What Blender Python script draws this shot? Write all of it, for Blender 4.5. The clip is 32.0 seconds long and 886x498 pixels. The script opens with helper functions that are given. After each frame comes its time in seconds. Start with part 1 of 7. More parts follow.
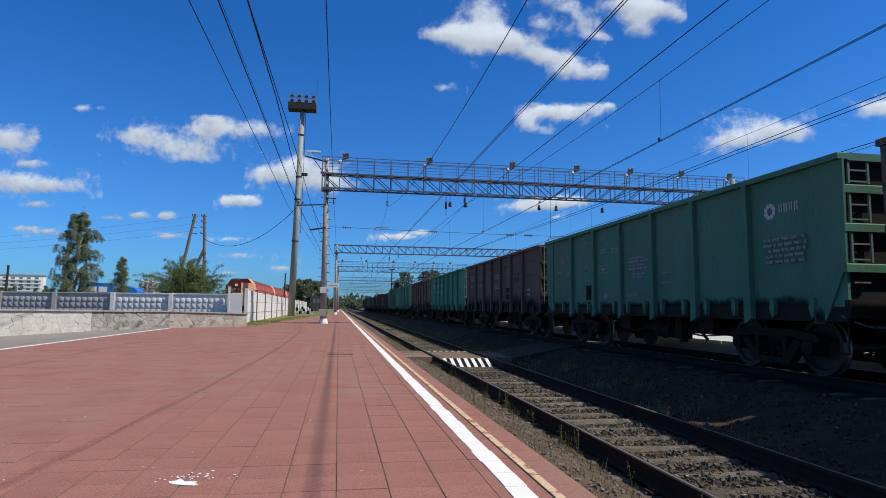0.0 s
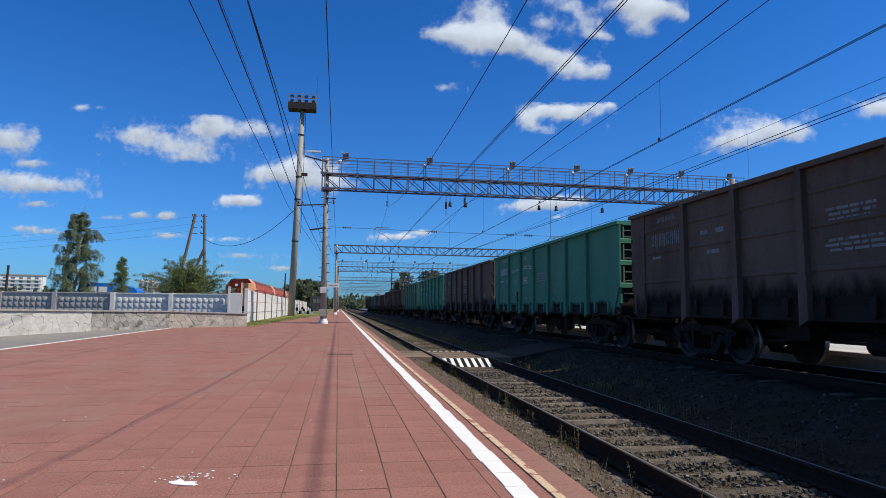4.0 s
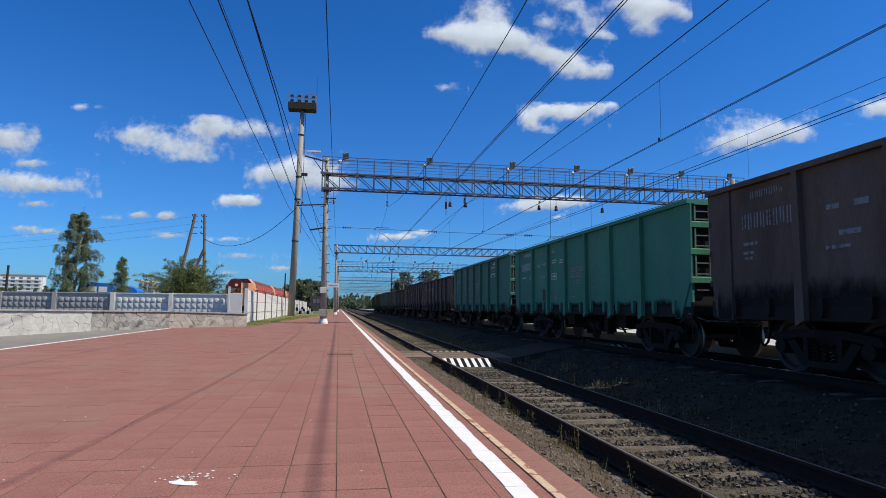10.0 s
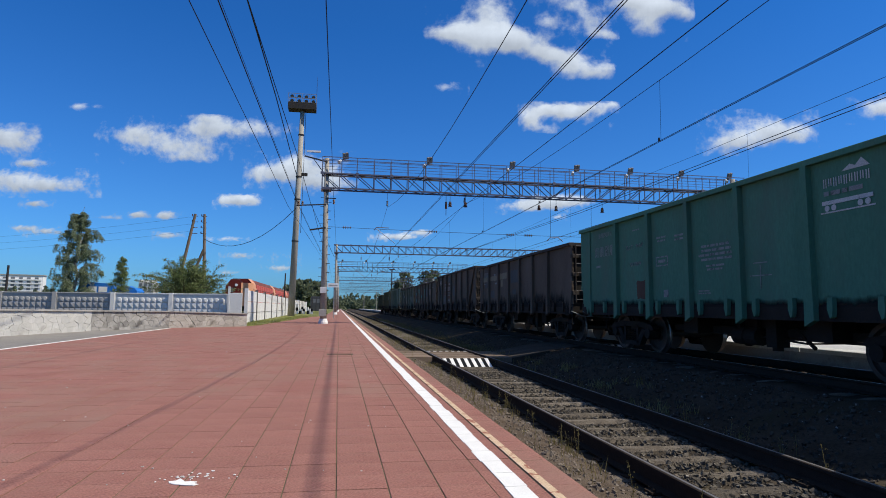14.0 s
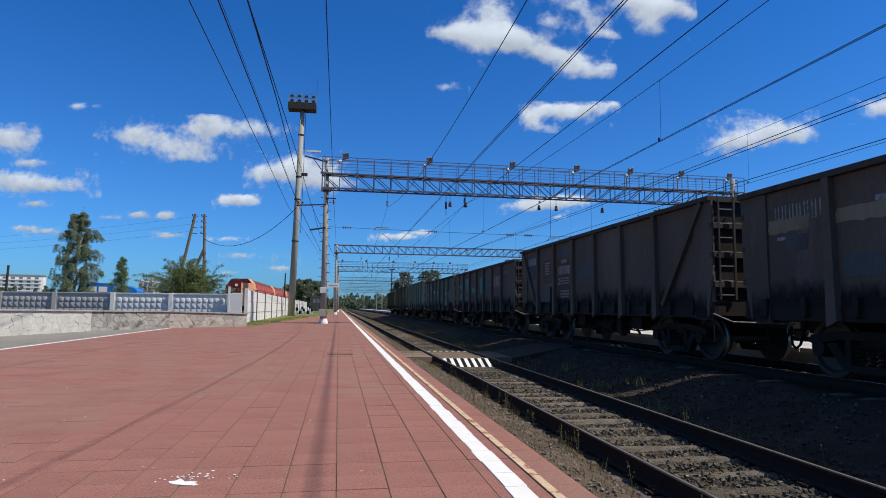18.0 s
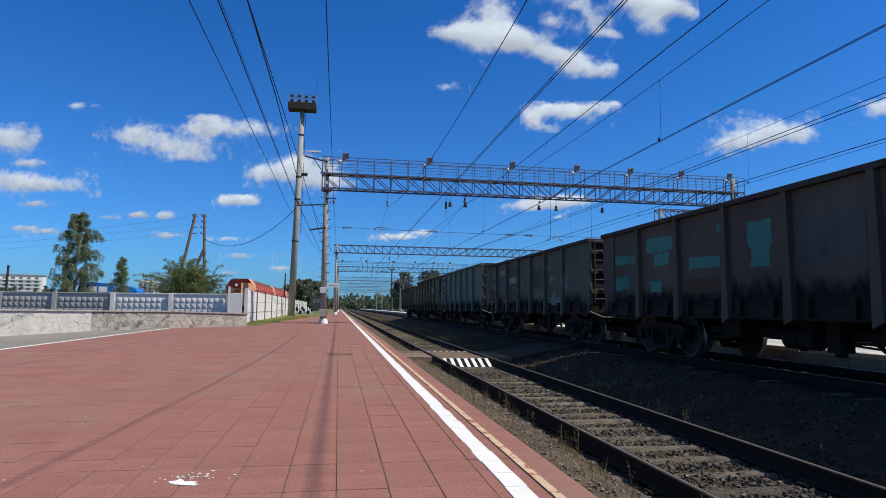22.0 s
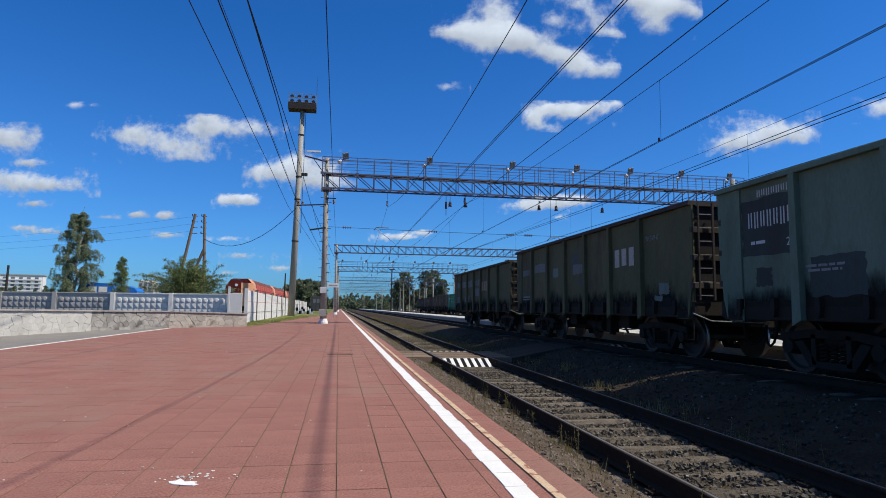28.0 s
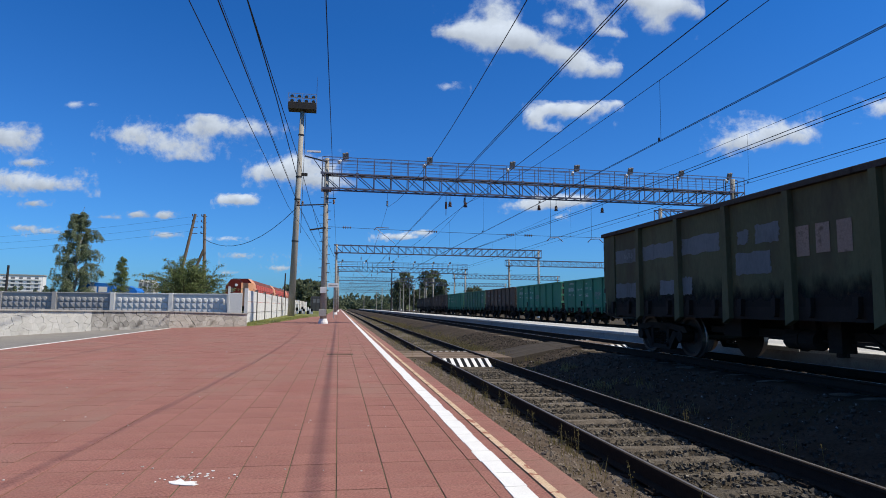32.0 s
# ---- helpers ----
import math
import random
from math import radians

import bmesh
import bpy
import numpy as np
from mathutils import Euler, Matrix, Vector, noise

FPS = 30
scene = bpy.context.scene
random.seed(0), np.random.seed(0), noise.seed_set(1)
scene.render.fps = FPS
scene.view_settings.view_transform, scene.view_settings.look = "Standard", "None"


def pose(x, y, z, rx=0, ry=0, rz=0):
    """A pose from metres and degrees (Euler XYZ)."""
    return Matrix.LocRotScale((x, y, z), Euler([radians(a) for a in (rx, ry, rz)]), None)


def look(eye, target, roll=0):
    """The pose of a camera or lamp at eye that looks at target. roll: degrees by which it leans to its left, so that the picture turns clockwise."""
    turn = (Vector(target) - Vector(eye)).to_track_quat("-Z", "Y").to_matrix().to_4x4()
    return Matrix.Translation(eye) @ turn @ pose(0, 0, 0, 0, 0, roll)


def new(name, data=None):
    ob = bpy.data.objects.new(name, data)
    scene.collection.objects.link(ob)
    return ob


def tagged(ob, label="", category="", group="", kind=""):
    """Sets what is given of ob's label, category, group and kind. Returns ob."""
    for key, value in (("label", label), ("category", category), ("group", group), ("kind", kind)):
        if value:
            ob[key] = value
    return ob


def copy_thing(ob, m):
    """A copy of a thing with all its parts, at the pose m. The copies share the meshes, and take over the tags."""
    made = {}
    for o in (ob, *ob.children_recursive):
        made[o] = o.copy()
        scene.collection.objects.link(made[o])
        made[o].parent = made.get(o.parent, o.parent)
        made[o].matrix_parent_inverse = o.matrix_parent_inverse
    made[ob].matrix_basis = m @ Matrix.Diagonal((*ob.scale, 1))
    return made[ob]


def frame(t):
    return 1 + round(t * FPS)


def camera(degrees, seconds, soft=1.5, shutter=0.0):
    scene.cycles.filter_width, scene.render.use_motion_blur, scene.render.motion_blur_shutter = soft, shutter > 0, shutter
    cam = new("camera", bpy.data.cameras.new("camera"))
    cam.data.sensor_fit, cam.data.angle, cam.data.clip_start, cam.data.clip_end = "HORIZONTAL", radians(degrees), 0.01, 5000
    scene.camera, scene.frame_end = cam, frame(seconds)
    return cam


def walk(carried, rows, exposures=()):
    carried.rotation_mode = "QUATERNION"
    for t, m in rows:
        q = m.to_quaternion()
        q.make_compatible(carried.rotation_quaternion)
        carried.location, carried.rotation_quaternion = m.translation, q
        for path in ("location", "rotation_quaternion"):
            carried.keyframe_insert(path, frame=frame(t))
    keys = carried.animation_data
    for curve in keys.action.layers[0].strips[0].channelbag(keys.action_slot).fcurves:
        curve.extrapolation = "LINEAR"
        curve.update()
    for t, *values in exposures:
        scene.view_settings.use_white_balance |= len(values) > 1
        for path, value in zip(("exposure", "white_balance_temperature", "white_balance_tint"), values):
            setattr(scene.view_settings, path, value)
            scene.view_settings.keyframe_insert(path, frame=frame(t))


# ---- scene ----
# camera: a tripod on the platform, looking a little right of the line of the track
EYE = (0.0, 0.0, 1.362)
cam = camera(72.11, 32.0, soft=0.93)
LOOK = look(EYE, (math.sin(radians(9.69)) * math.cos(radians(5.548)), math.cos(radians(9.69)) * math.cos(radians(5.548)), 1.362 + math.sin(radians(5.548))), 0.636)
walk(cam, [(0.0, LOOK), (32.0, LOOK)], exposures=[(0.0, 0.0), (32.0, 0.0)])

# ---------------- daylight ----------------
SUN_TAN = 0.73                      # sideways run of a shadow per metre of height; the sun stands square to the track, over the far side
SUN_AHEAD = -0.40                   # it stands a little behind the camera, not quite square to the track
SUN_EL = math.atan(1 / SUN_TAN / math.hypot(1, SUN_AHEAD))
world = bpy.data.worlds.new("sky")
scene.world = world
world.use_nodes = True
wn = world.node_tree.nodes
sky = wn.new("ShaderNodeTexSky")
sky.sky_type = "NISHITA"
sky.sun_disc = False
sky.sun_elevation = SUN_EL
sky.sun_rotation = radians(90) - math.atan(SUN_AHEAD)
sky.altitude = 200
sky.air_density, sky.dust_density, sky.ozone_density = 1.0, 0.8, 1.0
wn["Background"].inputs["Strength"].default_value = 0.082
deep = wn.new("ShaderNodeMix")          # the clear, deep blue of a dry northern summer sky
deep.data_type, deep.blend_type = "RGBA", "MULTIPLY"
deep.inputs["Factor"].default_value = 1.0
# deepest at middle height, paler towards the horizon and in the glare round the sun; the unseen zenith is whitened to
# brighten the shade
way = wn.new("ShaderNodeTexCoord")
split = wn.new("ShaderNodeSeparateXYZ")
world.node_tree.links.new(way.outputs["Generated"], split.inputs[0])
low = wn.new("ShaderNodeMapRange")
low.inputs["From Min"].default_value, low.inputs["From Max"].default_value = 0.0, 0.42
world.node_tree.links.new(split.outputs["Z"], low.inputs["Value"])
tone = wn.new("ShaderNodeMix")
tone.data_type = "RGBA"
tone.inputs["A"].default_value = (0.38, 0.91, 1.70, 1)
tone.inputs["B"].default_value = (0.17, 0.775, 1.65, 1)
world.node_tree.links.new(low.outputs[0], tone.inputs["Factor"])
high = wn.new("ShaderNodeMapRange")
high.interpolation_type = "SMOOTHSTEP"
high.inputs["From Min"].default_value, high.inputs["From Max"].default_value = 0.48, 0.98
world.node_tree.links.new(split.outputs["Z"], high.inputs["Value"])
zenith = wn.new("ShaderNodeMix")
zenith.data_type = "RGBA"
zenith.inputs["B"].default_value = (2.3, 2.2, 2.1, 1)
world.node_tree.links.new(high.outputs[0], zenith.inputs["Factor"])
world.node_tree.links.new(tone.outputs["Result"], zenith.inputs["A"])
near_sun = wn.new("ShaderNodeVectorMath")
near_sun.operation = "DOT_PRODUCT"
near_sun.inputs[1].default_value = Vector((1.0, SUN_AHEAD, 1 / SUN_TAN)).normalized()
world.node_tree.links.new(way.outputs["Generated"], near_sun.inputs[0])
glare = wn.new("ShaderNodeMapRange")
glare.interpolation_type = "SMOOTHSTEP"
glare.inputs["From Min"].default_value, glare.inputs["From Max"].default_value = 0.74, 0.98
world.node_tree.links.new(near_sun.outputs["Value"], glare.inputs["Value"])
pale = wn.new("ShaderNodeMix")
pale.data_type = "RGBA"
world.node_tree.links.new(glare.outputs[0], pale.inputs["Factor"])
world.node_tree.links.new(zenith.outputs["Result"], pale.inputs["A"])
pale.inputs["B"].default_value = (1.25, 1.15, 1.10, 1)
world.node_tree.links.new(pale.outputs["Result"], deep.inputs["B"])
world.node_tree.links.new(sky.outputs[0], deep.inputs["A"])
world.node_tree.links.new(deep.outputs["Result"], wn["Background"].inputs["Color"])
sun = new("sun", bpy.data.lights.new("sun", "SUN"))
sun.data.energy = 4.9
sun.data.angle = radians(0.53)
sun.data.color = (1.0, 0.93, 0.81)
sun.matrix_world = look((60, 60 * SUN_AHEAD, 60 / SUN_TAN), (0, 0, 0))

# ---------------- helpers ----------------
class Mesh:
    """Collects boxes, prisms and tubes into one mesh."""

    def __init__(self):
        self.v, self.f = [], []

    def add(self, vs, fs):
        n = len(self.v)
        self.v.extend([tuple(p) for p in vs])
        self.f.extend([tuple(i + n for i in q) for q in fs])
        return self

    def box(self, x0, x1, y0, y1, z0, z1, m=None, c=0.0):
        """A box; c is the chamfer along its top edges."""
        if c:
            vs = [(x0, y0, z0), (x1, y0, z0), (x1, y1, z0), (x0, y1, z0), (x0, y0, z1 - c), (x1, y0, z1 - c), (x1, y1, z1 - c), (x0, y1, z1 - c),
                  (x0 + c, y0 + c, z1), (x1 - c, y0 + c, z1), (x1 - c, y1 - c, z1), (x0 + c, y1 - c, z1)]
            fs = [(3, 2, 1, 0), (0, 1, 5, 4), (1, 2, 6, 5), (2, 3, 7, 6), (3, 0, 4, 7), (4, 5, 9, 8), (5, 6, 10, 9), (6, 7, 11, 10), (7, 4, 8, 11), (8, 9, 10, 11)]
        else:
            vs = [(x0, y0, z0), (x1, y0, z0), (x1, y1, z0), (x0, y1, z0), (x0, y0, z1), (x1, y0, z1), (x1, y1, z1), (x0, y1, z1)]
            fs = [(3, 2, 1, 0), (0, 1, 5, 4), (1, 2, 6, 5), (2, 3, 7, 6), (3, 0, 4, 7), (4, 5, 6, 7)]
        if m is not None:
            vs = [m @ Vector(p) for p in vs]
        return self.add(vs, fs)

    def prism(self, outline, axis, a0, a1):
        """An outline extruded along an axis: 'x': outline (y, z), 'y': (x, z), 'z': (x, y)."""
        n = len(outline)
        put = {"x": lambda p, a: (a, p[0], p[1]), "y": lambda p, a: (p[0], a, p[1]), "z": lambda p, a: (p[0], p[1], a)}[axis]
        vs = [put(p, a0) for p in outline] + [put(p, a1) for p in outline]
        fs = [tuple(range(n))[::-1], tuple(range(n, 2 * n))] + [(i, (i + 1) % n, n + (i + 1) % n, n + i) for i in range(n)]
        return self.add(vs, fs)

    def tube(self, p, q, r0, r1=None, n=8, caps=True):
        """A tapered round bar from p to q."""
        p, q = Vector(p), Vector(q)
        r1 = r0 if r1 is None else r1
        d = (q - p).normalized()
        a = d.orthogonal().normalized()
        b = d.cross(a)
        vs = [p + (a * math.cos(2 * math.pi * i / n) + b * math.sin(2 * math.pi * i / n)) * r0 for i in range(n)]
        vs += [q + (a * math.cos(2 * math.pi * i / n) + b * math.sin(2 * math.pi * i / n)) * r1 for i in range(n)]
        fs = [(i, (i + 1) % n, n + (i + 1) % n, n + i) for i in range(n)]
        if caps:
            fs += [tuple(range(n))[::-1], tuple(range(n, 2 * n))]
        return self.add(vs, fs)

    def path(self, pts, r, n=5):
        """One continuous round bar along a line of points."""
        pts = [Vector(p) for p in pts]
        base = len(self.v)
        for k, p in enumerate(pts):
            d = (pts[min(k + 1, len(pts) - 1)] - pts[max(k - 1, 0)]).normalized()
            a = d.cross(Vector((0.31, 0.11, 0.94))).normalized()
            b = d.cross(a)
            self.v.extend([tuple(p + (a * math.cos(6.28319 * i / n) + b * math.sin(6.28319 * i / n)) * r) for i in range(n)])
        for k in range(len(pts) - 1):
            o = base + k * n
            self.f.extend([(o + i, o + (i + 1) % n, o + n + (i + 1) % n, o + n + i) for i in range(n)])
        return self

    def bar(self, p, q, w, h=None):
        """A square bar from p to q."""
        return self.tube(p, q, w * 0.7071, (h or w) * 0.7071, 4)

    def disc(self, c, axis, r, w, n=20, hole=0.0):
        c = Vector(c)
        e = {"x": Vector((1, 0, 0)), "y": Vector((0, 1, 0)), "z": Vector((0, 0, 1))}[axis] * (w / 2)
        return self.tube(c - e, c + e, r, r, n)

    def data(self, name, smooth=False):
        me = bpy.data.meshes.new(name)
        me.from_pydata(self.v, [], self.f)
        me.update()
        if smooth:
            me.shade_smooth()
        return me


def part(name, mb, material, parent=None, label="", smooth=False, bevel=0.0):
    """One mesh object under a thing, or at top level."""
    me = mb.data(name, smooth) if isinstance(mb, Mesh) else mb
    if material is not None and not me.materials:
        me.materials.append(material)
    ob = new(name, me)
    if parent is not None:
        ob.parent = parent
    if bevel:
        mod = ob.modifiers.new("bevel", "BEVEL")
        mod.width, mod.segments, mod.limit_method = bevel, 2, "ANGLE"
    if label:
        ob["label"] = label
    return ob


def thing(name, label, category, m=None, group="", kind=""):
    ob = new(name)
    ob.empty_display_size = 0.2
    if m is not None:
        ob.matrix_basis = m
    return tagged(ob, label, category, group, kind)


# ---------------- materials ----------------
def material(name, base, second=None, rough=0.7, metal=0.0, scale=2.0, fine=40.0, mix=0.5, bump=0.3, third=None, third_scale=0.6, third_lo=0.52, third_hi=0.62, rand=0.0, spec=0.06, stretch=(1, 1, 1), depth=0.01, coord="Object", grit=0.22):
    """A painted, stony or rusty surface: two tones by a coarse noise, a fine grain, and stains of a third tone."""
    mt = bpy.data.materials.new(name)
    mt.use_nodes = True
    nt = mt.node_tree
    n, l = nt.nodes, nt.links
    b = n["Principled BSDF"]
    b.inputs["Roughness"].default_value = rough
    b.inputs["Metallic"].default_value = metal
    b.inputs["Specular IOR Level"].default_value = spec
    tc = n.new("ShaderNodeTexCoord")
    mp = n.new("ShaderNodeMapping")
    mp.inputs["Scale"].default_value = stretch
    l.new(tc.outputs[coord], mp.inputs["Vector"])
    if coord == "Object":
        geo = n.new("ShaderNodeNewGeometry")
        l.new(geo.outputs["Position"], mp.inputs["Vector"]) if name.startswith("w_") else None

    def tex(s, det=6.0, rgh=0.6):
        t = n.new("ShaderNodeTexNoise")
        t.inputs["Scale"].default_value, t.inputs["Detail"].default_value, t.inputs["Roughness"].default_value = s, det, rgh
        l.new(mp.outputs[0], t.inputs["Vector"])
        return t

    def blend(fac, a, c, lo=0.35, hi=0.65):
        r = n.new("ShaderNodeMapRange")
        r.inputs["From Min"].default_value, r.inputs["From Max"].default_value = lo, hi
        l.new(fac, r.inputs["Value"])
        m = n.new("ShaderNodeMix")
        m.data_type = "RGBA"
        l.new(r.outputs[0], m.inputs["Factor"])
        for sock, val in ((m.inputs["A"], a), (m.inputs["B"], c)):
            if isinstance(val, tuple):
                sock.default_value = (*val, 1)
            else:
                l.new(val, sock)
        return m.outputs["Result"]

    second = second or tuple(min(1.0, c * 1.35) for c in base)
    coarse, grain = tex(scale), tex(fine, 4.0, 0.7)
    lo = tuple(a + (s - a) * mix for a, s in zip(base, second))
    col = blend(coarse.outputs["Fac"], base, lo)
    dark = tuple(c * 0.72 for c in base)
    g = n.new("ShaderNodeMix")
    g.data_type = "RGBA"
    g.blend_type = "MULTIPLY"
    gr = n.new("ShaderNodeMapRange")
    gr.inputs["From Min"].default_value, gr.inputs["From Max"].default_value = 0.3, 0.7
    gr.inputs["To Min"].default_value, gr.inputs["To Max"].default_value = 1 - 1.2 * grit, 1 + grit
    l.new(grain.outputs["Fac"], gr.inputs["Value"])
    g.inputs["Factor"].default_value = 1.0
    l.new(col, g.inputs["A"])
    l.new(gr.outputs[0], g.inputs["B"])
    col = g.outputs["Result"]
    if third:
        st = tex(third_scale, 8.0, 0.65)
        col = blend(st.outputs["Fac"], col, third, third_lo, third_hi)
    if rand:
        oi = n.new("ShaderNodeObjectInfo")
        rr = n.new("ShaderNodeMapRange")
        rr.inputs["To Min"].default_value, rr.inputs["To Max"].default_value = 1 - rand, 1 + rand
        l.new(oi.outputs["Random"], rr.inputs["Value"])
        rm = n.new("ShaderNodeMix")
        rm.data_type = "RGBA"
        rm.blend_type = "MULTIPLY"
        rm.inputs["Factor"].default_value = 1.0
        l.new(col, rm.inputs["A"])
        l.new(rr.outputs[0], rm.inputs["B"])
        col = rm.outputs["Result"]
    l.new(col, b.inputs["Base Color"])
    if bump:
        bp = n.new("ShaderNodeBump")
        bp.inputs["Strength"].default_value, bp.inputs["Distance"].default_value = bump, depth
        l.new(grain.outputs["Fac"], bp.inputs["Height"])
        l.new(bp.outputs[0], b.inputs["Normal"])
    return mt


def leafy(name, base, second):
    """Leaves: two greens by clump, a little light through them."""
    mt = material(name, base, second, rough=0.6, scale=0.8, fine=9.0, mix=1.0, bump=0.0, spec=0.2)
    nt = mt.node_tree
    n, l = nt.nodes, nt.links
    b = n["Principled BSDF"]
    tr = n.new("ShaderNodeBsdfTranslucent")
    l.new(b.inputs["Base Color"].links[0].from_socket, tr.inputs["Color"])
    ms = n.new("ShaderNodeMixShader")
    ms.inputs[0].default_value = 0.45
    l.new(b.outputs[0], ms.inputs[1])
    l.new(tr.outputs[0], ms.inputs[2])
    l.new(ms.outputs[0], n["Material Output"].inputs["Surface"])
    return mt


